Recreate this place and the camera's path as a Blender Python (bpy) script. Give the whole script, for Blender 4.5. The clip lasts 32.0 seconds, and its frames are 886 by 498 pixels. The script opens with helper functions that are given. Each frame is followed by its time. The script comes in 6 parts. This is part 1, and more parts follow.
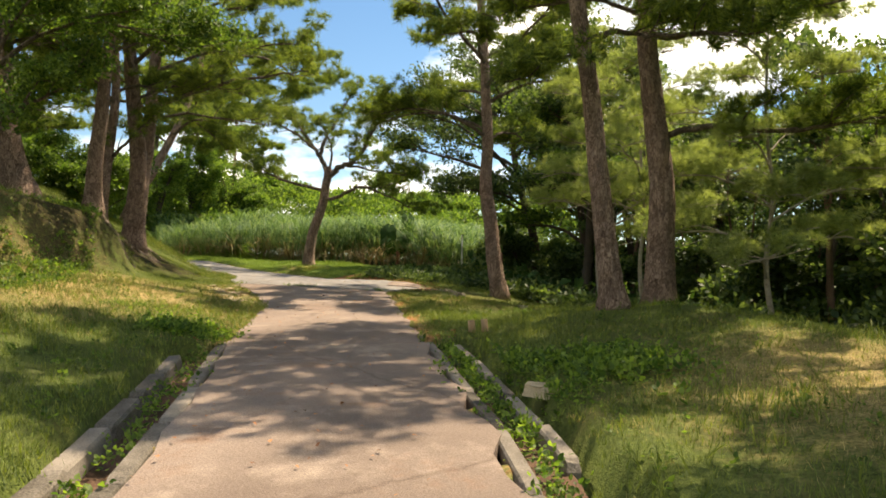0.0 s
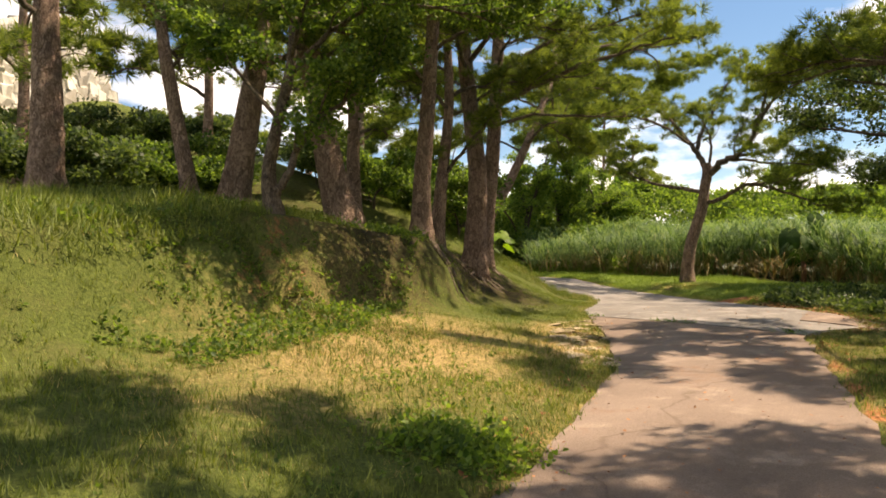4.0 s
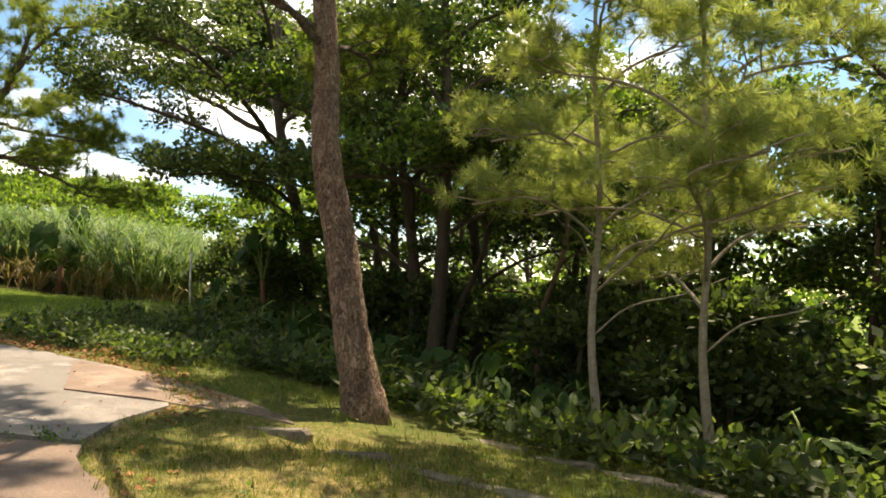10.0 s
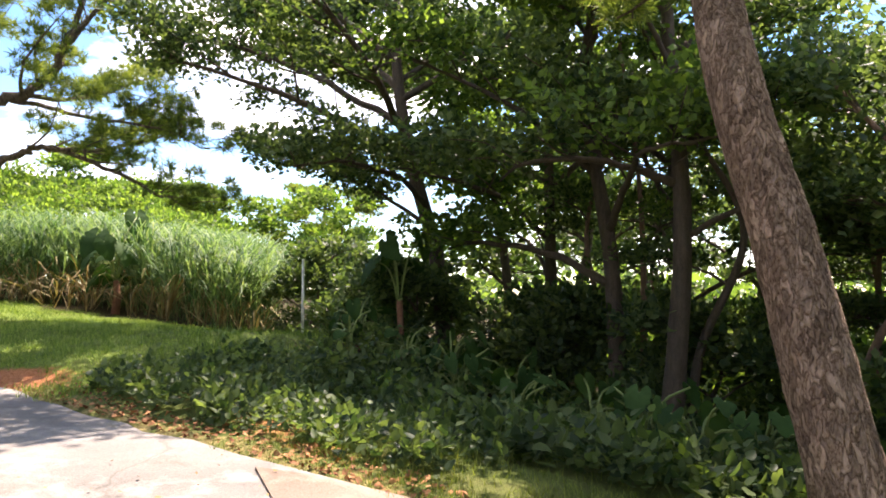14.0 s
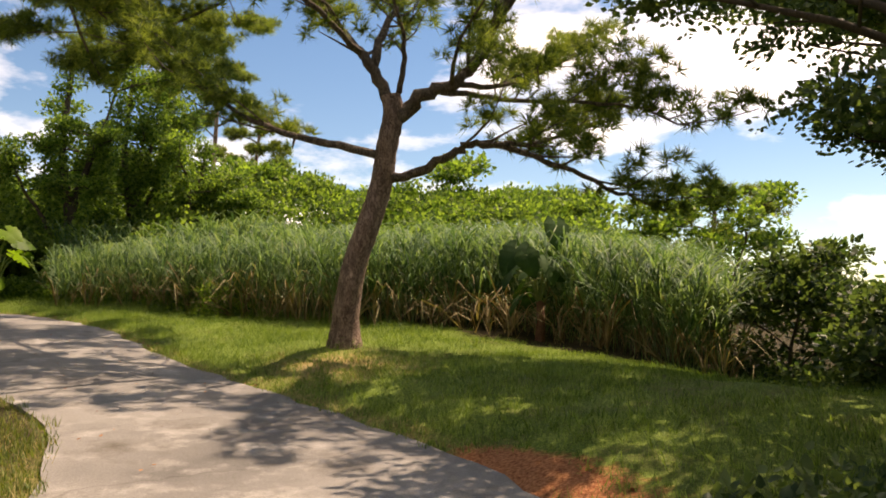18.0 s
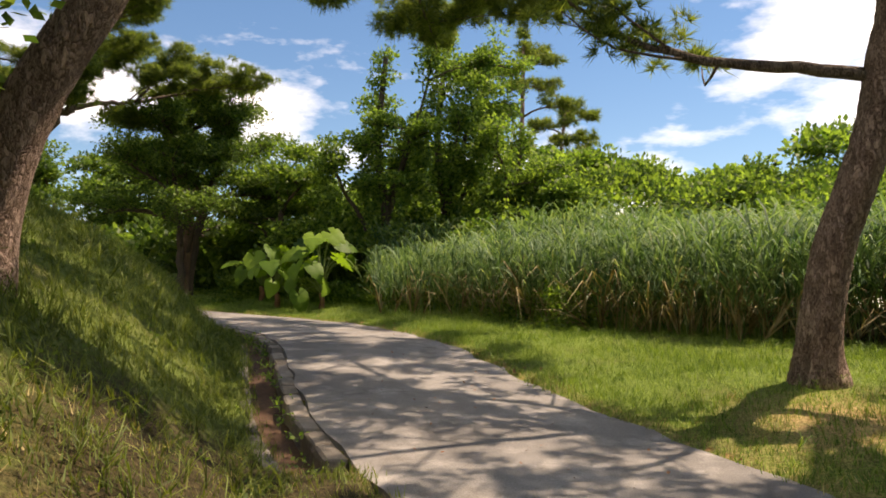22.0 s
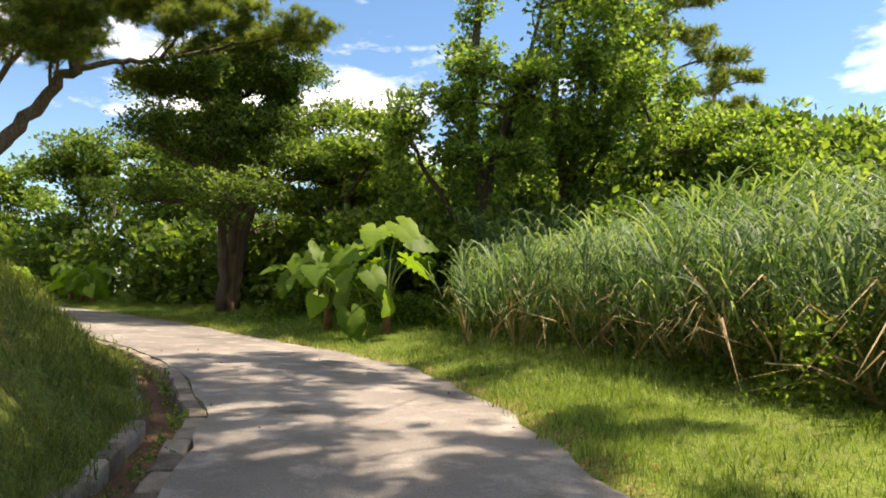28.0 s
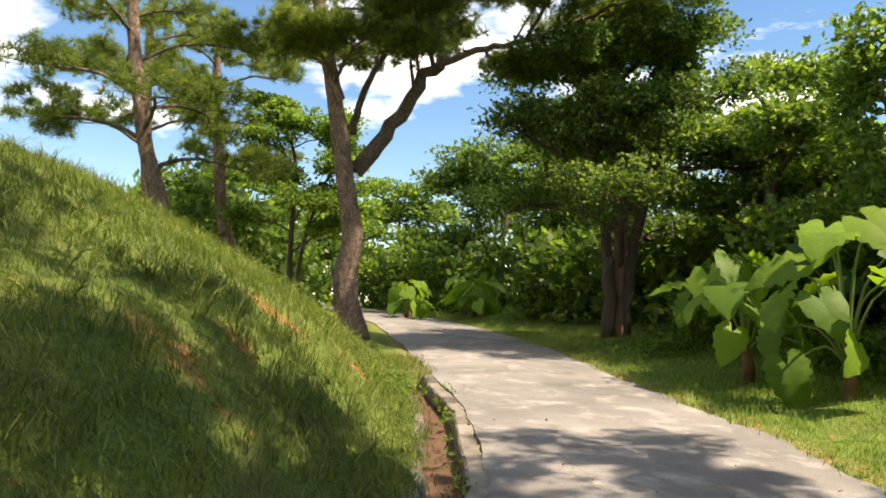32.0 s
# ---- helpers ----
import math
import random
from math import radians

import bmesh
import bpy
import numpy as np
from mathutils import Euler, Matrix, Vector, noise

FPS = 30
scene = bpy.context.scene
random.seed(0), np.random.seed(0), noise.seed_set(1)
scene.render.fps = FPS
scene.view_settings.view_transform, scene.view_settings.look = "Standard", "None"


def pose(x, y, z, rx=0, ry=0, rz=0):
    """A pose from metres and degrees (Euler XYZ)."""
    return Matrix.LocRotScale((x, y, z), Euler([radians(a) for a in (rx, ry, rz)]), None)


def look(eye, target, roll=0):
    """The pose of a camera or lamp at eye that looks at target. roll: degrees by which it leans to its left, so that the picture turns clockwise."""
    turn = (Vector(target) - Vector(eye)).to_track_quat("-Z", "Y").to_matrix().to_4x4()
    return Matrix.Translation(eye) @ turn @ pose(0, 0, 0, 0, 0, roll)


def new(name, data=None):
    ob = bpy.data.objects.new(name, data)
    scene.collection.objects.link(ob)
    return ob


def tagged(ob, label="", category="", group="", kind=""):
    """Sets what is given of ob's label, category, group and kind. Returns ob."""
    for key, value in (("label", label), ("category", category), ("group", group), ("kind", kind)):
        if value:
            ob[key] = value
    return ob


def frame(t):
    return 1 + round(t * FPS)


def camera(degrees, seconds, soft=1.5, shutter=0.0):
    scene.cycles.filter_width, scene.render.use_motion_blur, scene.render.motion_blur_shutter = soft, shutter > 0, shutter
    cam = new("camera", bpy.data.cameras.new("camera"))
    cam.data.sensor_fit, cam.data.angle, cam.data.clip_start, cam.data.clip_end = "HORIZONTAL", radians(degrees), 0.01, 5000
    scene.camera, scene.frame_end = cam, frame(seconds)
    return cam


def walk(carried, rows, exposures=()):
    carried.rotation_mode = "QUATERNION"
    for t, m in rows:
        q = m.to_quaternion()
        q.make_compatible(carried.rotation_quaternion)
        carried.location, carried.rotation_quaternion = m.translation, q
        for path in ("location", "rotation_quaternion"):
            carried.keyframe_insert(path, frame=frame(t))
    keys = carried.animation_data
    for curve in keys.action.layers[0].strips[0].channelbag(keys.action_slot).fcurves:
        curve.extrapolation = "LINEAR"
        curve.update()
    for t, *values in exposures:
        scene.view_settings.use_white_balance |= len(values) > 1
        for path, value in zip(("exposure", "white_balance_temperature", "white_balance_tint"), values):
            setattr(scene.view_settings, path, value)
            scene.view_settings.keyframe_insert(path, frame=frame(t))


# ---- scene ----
cam = camera(61.4, 32.0, soft=1.75)
METRES, EYE, TILT, LEAN, TURN = 38.0, 1.6, 3.3, 0.0, 0.0
ROWS = [
    (0.0, 0.0, 0.0, 0.0, 0.0, 0.0, -0.0),
    (0.5, -0.0034, 0.0136, 0.0007, 2.51, 0.15, 0.19),
    (1.0, -0.0079, 0.0276, 0.002, 7.61, 0.33, 0.64),
    (1.5, -0.0107, 0.0422, 0.0026, 14.19, 0.57, 1.18),
    (2.0, -0.0132, 0.0574, 0.0032, 20.33, 0.7, 1.48),
    (2.5, -0.0153, 0.0717, 0.0048, 24.14, 0.95, 1.6),
    (4.5, -0.0185, 0.1348, 0.0087, 28.81, 0.97, 1.85),
    (5.0, -0.0208, 0.151, 0.0087, 28.8, 0.92, 1.72),
    (5.5, -0.0239, 0.1647, 0.0102, 28.47, 0.99, 1.54),
    (6.0, -0.0275, 0.1811, 0.01, 26.68, 0.92, 1.43),
    (6.5, -0.0309, 0.198, 0.0099, 23.69, 0.88, 1.15),
    (7.0, -0.0327, 0.2127, 0.0112, 17.73, 0.78, 0.7),
    (7.5, -0.0333, 0.2287, 0.0108, 9.98, 0.57, 0.25),
    (8.0, -0.0337, 0.2423, 0.0109, 3.15, 0.5, -0.12),
    (8.5, -0.034, 0.2572, 0.011, -3.9, 0.6, -0.47),
    (9.0, -0.0322, 0.2683, 0.0116, -9.07, 0.63, -0.56),
    (9.5, -0.0309, 0.2807, 0.0124, -16.21, 0.73, -1.14),
    (10.0, -0.0326, 0.2942, 0.0131, -24.87, 0.72, -1.82),
    (10.5, -0.034, 0.3082, 0.0133, -30.98, 0.86, -1.85),
    (11.0, -0.037, 0.324, 0.0135, -32.71, 0.79, -1.87),
    (11.5, -0.0421, 0.3399, 0.013, -32.88, 0.88, -1.77),
    (12.0, -0.0454, 0.3573, 0.0129, -32.86, 0.8, -1.6),
    (12.5, -0.0478, 0.3737, 0.0142, -32.17, 0.7, -1.47),
    (13.0, -0.0531, 0.389, 0.014, -30.7, 0.9, -1.43),
    (13.5, -0.0586, 0.4061, 0.015, -28.01, 0.82, -1.13),
    (14.0, -0.0642, 0.4229, 0.0158, -24.01, 0.76, -0.91),
    (14.5, -0.0703, 0.4386, 0.0169, -19.23, 0.83, -0.57),
    (15.0, -0.074, 0.4551, 0.0163, -14.22, 0.92, -0.08),
    (15.5, -0.077, 0.4708, 0.0177, -10.49, 0.92, 0.01),
    (17.5, -0.1026, 0.5362, 0.0189, -0.76, 1.25, 0.3),
    (18.0, -0.1109, 0.55, 0.018, 0.81, 1.34, 0.37),
    (18.5, -0.1208, 0.5645, 0.0183, 2.61, 1.39, 0.46),
    (19.0, -0.1301, 0.577, 0.0181, 4.04, 1.49, 0.45),
    (19.5, -0.1402, 0.5926, 0.0175, 5.28, 1.43, 0.57),
    (20.0, -0.1503, 0.6053, 0.0171, 7.89, 1.52, 0.65),
    (20.5, -0.1587, 0.6173, 0.0177, 10.88, 1.56, 0.81),
    (21.0, -0.1671, 0.6295, 0.017, 14.47, 1.82, 0.97),
    (21.5, -0.1753, 0.6415, 0.0161, 18.81, 1.84, 1.14),
    (22.0, -0.1828, 0.6541, 0.0155, 21.85, 1.92, 1.28),
    (22.5, -0.1894, 0.6683, 0.0141, 23.3, 1.91, 1.31),
    (23.0, -0.1965, 0.6832, 0.0127, 23.55, 1.93, 1.29),
    (23.5, -0.2014, 0.6981, 0.0133, 23.59, 1.89, 1.39),
    (24.0, -0.2047, 0.713, 0.0131, 23.59, 1.95, 1.41),
    (24.5, -0.2083, 0.7312, 0.0127, 23.56, 1.9, 1.42),
    (26.5, -0.2284, 0.7927, 0.0157, 26.56, 2.09, 1.25),
    (27.0, -0.2377, 0.8066, 0.0178, 27.9, 2.16, 1.15),
    (27.5, -0.2482, 0.8198, 0.0187, 29.39, 2.21, 1.15),
    (28.0, -0.2589, 0.8338, 0.0194, 30.55, 2.31, 1.22),
    (28.5, -0.2691, 0.8461, 0.0217, 32.86, 2.38, 1.2),
    (29.0, -0.28, 0.8587, 0.0227, 35.84, 2.41, 1.25),
    (29.5, -0.2903, 0.8703, 0.0238, 40.57, 2.69, 1.58),
    (30.0, -0.2982, 0.8805, 0.0256, 46.62, 2.86, 1.72),
    (30.5, -0.3086, 0.8918, 0.0259, 53.79, 3.03, 1.76),
    (31.0, -0.3178, 0.9041, 0.0265, 57.8, 3.25, 1.74),
    (31.5, -0.327, 0.9163, 0.0281, 60.07, 3.29, 1.59),
    (32.0, -0.3362, 0.9285, 0.0295, 61.4, 3.3, 1.5),
]
EXPOSURES = [(0, 0.85, 8500, 11), (1, 1.02, 9000, 18), (2, 1.0, 9200, 18), (3.5, 0.8, 9200, 18), (5, 0.74, 9100, 18), (7.5, 0.74, 9100, 17), (9, 0.78, 9100, 16), (10.5, 1.38, 8500, 14), (12, 1.78, 7300, 23), (13, 1.6, 7200, 23), (13.8, 1.75, 7200, 23), (15, 1.25, 8000, 23), (16, 0.9, 8500, 22), (18, 0.55, 9000, 22), (21, 0.57, 8600, 21), (24, 0.7, 8200, 17), (27, 1.02, 8500, 18), (28, 1.08, 8300, 17), (30, 1.1, 8200, 15), (32, 1.05, 8100, 14)]
walk(cam, [(t, pose(0, 0, EYE, TILT, LEAN, TURN) @ pose(METRES * x, METRES * y, METRES * z, 90 + pitch, roll, yaw)) for t, x, y, z, yaw, pitch, roll in ROWS],
     EXPOSURES)

# ---- sky and sun ----
SUN_AZ, SUN_EL = math.atan2(0.65, 0.76), radians(60)
world = bpy.data.worlds.new("sky")
scene.world = world
world.use_nodes = True
wn, wl = world.node_tree.nodes, world.node_tree.links
wn.clear()
sky = wn.new("ShaderNodeTexSky")
sky.sky_type, sky.sun_disc = "NISHITA", False
sky.sun_elevation, sky.sun_rotation = SUN_EL, math.pi / 2 - SUN_AZ
sky.air_density, sky.dust_density, sky.ozone_density = 1.0, 0.05, 2.5
wc = wn.new("ShaderNodeTexCoord")
wmap = wn.new("ShaderNodeMapping")
wmap.inputs["Scale"].default_value = (1.6, 1.6, 4.2)
wmap.inputs["Location"].default_value = (0.35, 0.1, 0.6)
wnoise = wn.new("ShaderNodeTexNoise")
wnoise.inputs["Scale"].default_value, wnoise.inputs["Detail"].default_value = 1.5, 8
wnoise.inputs["Roughness"].default_value = 0.56
wramp = wn.new("ShaderNodeValToRGB")
wramp.color_ramp.elements[0].position, wramp.color_ramp.elements[1].position = 0.49, 0.63
wmix = wn.new("ShaderNodeMixRGB")
wmix.inputs[2].default_value = (13.0, 13.2, 13.6, 1)
wbg = wn.new("ShaderNodeBackground")
wbg.inputs["Strength"].default_value = 0.118
wout = wn.new("ShaderNodeOutputWorld")
wl.new(wc.outputs["Generated"], wmap.inputs["Vector"])
wl.new(wmap.outputs[0], wnoise.inputs["Vector"])
wl.new(wnoise.outputs["Fac"], wramp.inputs[0])
wl.new(wramp.outputs[0], wmix.inputs[0])
wsat = wn.new("ShaderNodeHueSaturation")
wsat.inputs["Saturation"].default_value = 1.22
wl.new(sky.outputs[0], wsat.inputs["Color"])
wl.new(wsat.outputs[0], wmix.inputs[1])
wl.new(wmix.outputs[0], wbg.inputs["Color"])
wl.new(wbg.outputs[0], wout.inputs["Surface"])
sun = new("sun", bpy.data.lights.new("sun", "SUN"))
sun.data.energy, sun.data.angle, sun.data.color = 5.0, radians(0.6), (1.0, 0.94, 0.84)
sun.matrix_world = look((0, 0, 0), (-math.cos(SUN_AZ) * math.cos(SUN_EL), -math.sin(SUN_AZ) * math.cos(SUN_EL), -math.sin(SUN_EL)))


# ---- materials ----
def material(name, dark, light, scale=8.0, rough=0.85, bump=0.3, fine=60.0, stretch=(1, 1, 1), island=0.0, through_light=0.0, third=None, spec=0.3, per_object=0.0, sharp=0.2):
    """Two colours mixed by broad and fine noise, with relief; island varies loose pieces; through_light lets leaves glow."""
    m = bpy.data.materials.new(name)
    m.use_nodes = True
    n, l = m.node_tree.nodes, m.node_tree.links
    n.clear()
    out, b = n.new("ShaderNodeOutputMaterial"), n.new("ShaderNodeBsdfPrincipled")
    tc, mp = n.new("ShaderNodeTexCoord"), n.new("ShaderNodeMapping")
    mp.inputs["Scale"].default_value = stretch
    l.new(tc.outputs["Object"], mp.inputs["Vector"])
    n1, n2 = n.new("ShaderNodeTexNoise"), n.new("ShaderNodeTexNoise")
    n1.inputs["Scale"].default_value, n1.inputs["Detail"].default_value = scale, 5
    n2.inputs["Scale"].default_value, n2.inputs["Detail"].default_value = fine, 4
    for q in (n1, n2):
        l.new(mp.outputs[0], q.inputs["Vector"])
    add = n.new("ShaderNodeMath")
    add.operation, add.inputs[1].default_value = "MULTIPLY_ADD", 0.55
    l.new(n2.outputs["Fac"], add.inputs[0])
    half = n.new("ShaderNodeMath")
    half.operation, half.inputs[1].default_value = "MULTIPLY", 0.45
    l.new(n1.outputs["Fac"], half.inputs[0])
    l.new(half.outputs[0], add.inputs[2])
    fac = add.outputs[0]
    if island or per_object:
        src = n.new("ShaderNodeNewGeometry").outputs["Random Per Island"] if island else n.new("ShaderNodeObjectInfo").outputs["Random"]
        k = n.new("ShaderNodeMath")
        k.operation, k.inputs[1].default_value = "MULTIPLY_ADD", island or per_object
        l.new(src, k.inputs[0])
        k2 = n.new("ShaderNodeMath")
        k2.operation, k2.inputs[1].default_value = "SUBTRACT", (island or per_object) / 2
        l.new(fac, k.inputs[2])
        l.new(k.outputs[0], k2.inputs[0])
        fac = k2.outputs[0]
    ramp = n.new("ShaderNodeValToRGB")
    e = ramp.color_ramp.elements
    e[0].position, e[1].position = 0.5 - sharp, 0.5 + sharp
    e[0].color, e[1].color = (*dark, 1), (*light, 1)
    if third:
        x = e.new(0.93)
        x.color = (*third, 1)
    l.new(fac, ramp.inputs[0])
    tint = ramp.outputs[0]
    l.new(tint, b.inputs["Base Color"])
    b.inputs["Roughness"].default_value = rough
    b.inputs["Specular IOR Level"].default_value = spec
    if bump:
        bp = n.new("ShaderNodeBump")
        bp.inputs["Strength"].default_value, bp.inputs["Distance"].default_value = bump, 0.02
        l.new(add.outputs[0], bp.inputs["Height"])
        l.new(bp.outputs[0], b.inputs["Normal"])
    if through_light:
        tr, mx = n.new("ShaderNodeBsdfTranslucent"), n.new("ShaderNodeMixShader")
        warm = n.new("ShaderNodeMixRGB")
        warm.blend_type, warm.inputs[0].default_value, warm.inputs[2].default_value = "MULTIPLY", 1.0, (1.4, 1.42, 0.6, 1)
        l.new(ramp.outputs[0], warm.inputs[1])
        l.new(warm.outputs[0], tr.inputs["Color"])
        mx.inputs[0].default_value = through_light
        l.new(b.outputs[0], mx.inputs[1])
        l.new(tr.outputs[0], mx.inputs[2])
        l.new(mx.outputs[0], out.inputs["Surface"])
    else:
        l.new(b.outputs[0], out.inputs["Surface"])
    return m


def bark_material(name, dark, light, plate=19.0, depth=1.0):
    """Flaky bark: irregular upright plates with dark furrows, chipped light flakes, grey stains and moss-dark patches."""
    m = bpy.data.materials.new(name)
    m.use_nodes = True
    n, l = m.node_tree.nodes, m.node_tree.links
    b = n["Principled BSDF"]

    def math_node(op, a, c, d=None):
        q = n.new("ShaderNodeMath")
        q.operation = op
        for k, v in enumerate((a, c, d)):
            if v is None:
                continue
            if isinstance(v, (int, float)):
                q.inputs[k].default_value = v
            else:
                l.new(v, q.inputs[k])
        return q.outputs[0]

    def grain(sc, detail=5, vec=None):
        q = n.new("ShaderNodeTexNoise")
        q.inputs["Scale"].default_value, q.inputs["Detail"].default_value = sc, detail
        l.new(vec, q.inputs["Vector"])
        return q

    tc, mp = n.new("ShaderNodeTexCoord"), n.new("ShaderNodeMapping")
    mp.inputs["Scale"].default_value = (1, 1, 0.45)
    l.new(tc.outputs["Object"], mp.inputs["Vector"])
    warp = grain(16, 6, mp.outputs[0])
    vm = n.new("ShaderNodeVectorMath")
    vm.operation, vm.inputs[3].default_value = "SCALE", 0.2
    l.new(warp.outputs["Color"], vm.inputs[0])
    va = n.new("ShaderNodeVectorMath")
    l.new(mp.outputs[0], va.inputs[0])
    l.new(vm.outputs[0], va.inputs[1])
    v, cell = n.new("ShaderNodeTexVoronoi"), n.new("ShaderNodeTexVoronoi")
    v.feature = "DISTANCE_TO_EDGE"
    for q in (v, cell):
        q.inputs["Scale"].default_value = plate
        l.new(va.outputs[0], q.inputs["Vector"])
    fine, broad = grain(60, 6, mp.outputs[0]).outputs["Fac"], grain(2.6, 4, tc.outputs["Object"]).outputs["Fac"]
    furrow = n.new("ShaderNodeValToRGB")
    furrow.color_ramp.elements[0].position, furrow.color_ramp.elements[1].position = 0.0, 0.1
    furrow.color_ramp.elements[0].color, furrow.color_ramp.elements[1].color = (0.5, 0.44, 0.4, 1), (1, 1, 1, 1)
    l.new(math_node("MULTIPLY_ADD", fine, 0.08, math_node("SUBTRACT", v.outputs["Distance"], 0.04)), furrow.inputs[0])
    sep = n.new("ShaderNodeSeparateColor")
    l.new(cell.outputs["Color"], sep.inputs[0])
    tone = n.new("ShaderNodeMixRGB")
    tone.inputs[1].default_value, tone.inputs[2].default_value = (*dark, 1), (*light, 1)
    mixed = math_node("MULTIPLY_ADD", sep.outputs[0], 0.7, math_node("MULTIPLY_ADD", fine, 1.3, -0.6))
    l.new(math_node("MULTIPLY_ADD", broad, 0.8, math_node("SUBTRACT", mixed, 0.25)), tone.inputs[0])
    tone.use_clamp = True
    mul = n.new("ShaderNodeMixRGB")
    mul.blend_type, mul.inputs[0].default_value = "MULTIPLY", 1.0
    l.new(tone.outputs[0], mul.inputs[1])
    l.new(furrow.outputs[0], mul.inputs[2])
    l.new(mul.outputs[0], b.inputs["Base Color"])
    b.inputs["Roughness"].default_value = 0.95
    b.inputs["Specular IOR Level"].default_value = 0.15
    plates = math_node("MINIMUM", v.outputs["Distance"], 0.22)
    h = math_node("MULTIPLY_ADD", sep.outputs[1], 0.12, math_node("MULTIPLY_ADD", fine, 0.22, plates))
    bp = n.new("ShaderNodeBump")
    bp.inputs["Strength"].default_value, bp.inputs["Distance"].default_value = depth, 0.09
    l.new(h, bp.inputs["Height"])
    l.new(bp.outputs[0], b.inputs["Normal"])
    return m


def paving_material(name, dark, light, pale, stain, cracks):
    """Worn paving: broad faded and dirty areas, soil-tinted stains, fine grit and a few hair cracks."""
    m = bpy.data.materials.new(name)
    m.use_nodes = True
    n, l = m.node_tree.nodes, m.node_tree.links
    b = n["Principled BSDF"]
    tc = n.new("ShaderNodeTexCoord")

    def grain(sc, detail, lo, hi, rough=0.55):
        q, r = n.new("ShaderNodeTexNoise"), n.new("ShaderNodeMapRange")
        q.inputs["Scale"].default_value, q.inputs["Detail"].default_value, q.inputs["Roughness"].default_value = sc, detail, rough
        r.inputs["From Min"].default_value, r.inputs["From Max"].default_value = lo, hi
        l.new(tc.outputs["Object"], q.inputs["Vector"])
        l.new(q.outputs["Fac"], r.inputs["Value"])
        return r.outputs[0], q

    def mix(a, c, f, mode="MIX"):
        q = n.new("ShaderNodeMixRGB")
        q.blend_type = mode
        for k, v in ((0, f), (1, a), (2, c)):
            if isinstance(v, tuple):
                q.inputs[k].default_value = (*v, 1)
            elif isinstance(v, (int, float)):
                q.inputs[k].default_value = v
            else:
                l.new(v, q.inputs[k])
        return q.outputs[0]

    c = mix(dark, light, grain(0.55, 5, .32, .66)[0])
    c = mix(c, pale, grain(1.9, 6, .52, .78, .65)[0])
    c = mix(c, stain, grain(1.1, 7, .55, .75, .7)[0])
    grit, q = grain(85, 3, .3, .7)
    c = mix(c, mix((.62, .6, .58), (1.3, 1.3, 1.3), grit), .75, "MULTIPLY")
    wn_, wv, wa, vo = n.new("ShaderNodeTexNoise"), n.new("ShaderNodeVectorMath"), n.new("ShaderNodeVectorMath"), n.new("ShaderNodeTexVoronoi")
    wn_.inputs["Scale"].default_value, wn_.inputs["Detail"].default_value = 1.2, 6
    l.new(tc.outputs["Object"], wn_.inputs["Vector"])
    wv.operation, wv.inputs[3].default_value = "SCALE", 0.9
    l.new(wn_.outputs["Color"], wv.inputs[0])
    l.new(tc.outputs["Object"], wa.inputs[0])
    l.new(wv.outputs[0], wa.inputs[1])
    vo.feature, vo.inputs["Scale"].default_value = "DISTANCE_TO_EDGE", cracks
    l.new(wa.outputs[0], vo.inputs["Vector"])
    cr = n.new("ShaderNodeValToRGB")
    cr.color_ramp.elements[0].position, cr.color_ramp.elements[1].position = 0.0006, 0.003
    cr.color_ramp.elements[0].color, cr.color_ramp.elements[1].color = (0.74, 0.72, 0.7, 1), (1, 1, 1, 1)
    l.new(vo.outputs["Distance"], cr.inputs[0])
    l.new(mix(c, cr.outputs[0], 1.0, "MULTIPLY"), b.inputs["Base Color"])
    b.inputs["Roughness"].default_value = 0.9
    b.inputs["Specular IOR Level"].default_value = 0.25
    bp = n.new("ShaderNodeBump")
    bp.inputs["Strength"].default_value, bp.inputs["Distance"].default_value = 0.5, 0.012
    l.new(q.outputs["Fac"], bp.inputs["Height"])
    l.new(bp.outputs[0], b.inputs["Normal"])
    return m


M_PINE_BARK = bark_material("pine_bark", (0.15, 0.1, 0.078), (0.5, 0.355, 0.28))
M_LIMB_BARK = bark_material("limb_bark", (0.07, 0.055, 0.045), (0.24, 0.19, 0.15), 22, 0.7)
M_SMOOTH_BARK = material("pale_bark", (0.17, 0.14, 0.11), (0.42, 0.37, 0.31), 6, 0.9, 0.3, 40, (1, 1, 2.5))
M_RED_BARK = material("reddish_bark", (0.09, 0.055, 0.04), (0.27, 0.17, 0.12), 5, 0.9, 0.5, 45, (3, 3, 0.6))
M_DARK_BARK = material("dark_bark", (0.045, 0.035, 0.028), (0.14, 0.105, 0.08), 7, 0.9, 0.5, 45, (3, 3, 0.6))
M_NEEDLE = material("pine_needles", (0.06, 0.098, 0.03), (0.22, 0.275, 0.075), 0.5, 0.5, 0, 5, island=0.45, through_light=0.58, third=(0.32, 0.35, 0.11))
M_YOUNG_NEEDLE = material("young_needles", (0.15, 0.2, 0.09), (0.35, 0.4, 0.2), 0.5, 0.5, 0, 5, island=0.4, through_light=0.58)
M_LEAF = material("broad_leaves", (0.045, 0.092, 0.026), (0.165, 0.25, 0.064), 0.6, 0.5, 0, 5, island=0.5, through_light=0.58, spec=0.3)
# copy of the broad leaves with the wood's shade put into the colour
M_LEAF_SHADED = material("broad_leaves_shaded", (0.035, 0.068, 0.03), (0.135, 0.19, 0.078), 0.6, 0.5, 0, 5, island=0.55, through_light=0.5, spec=0.3)
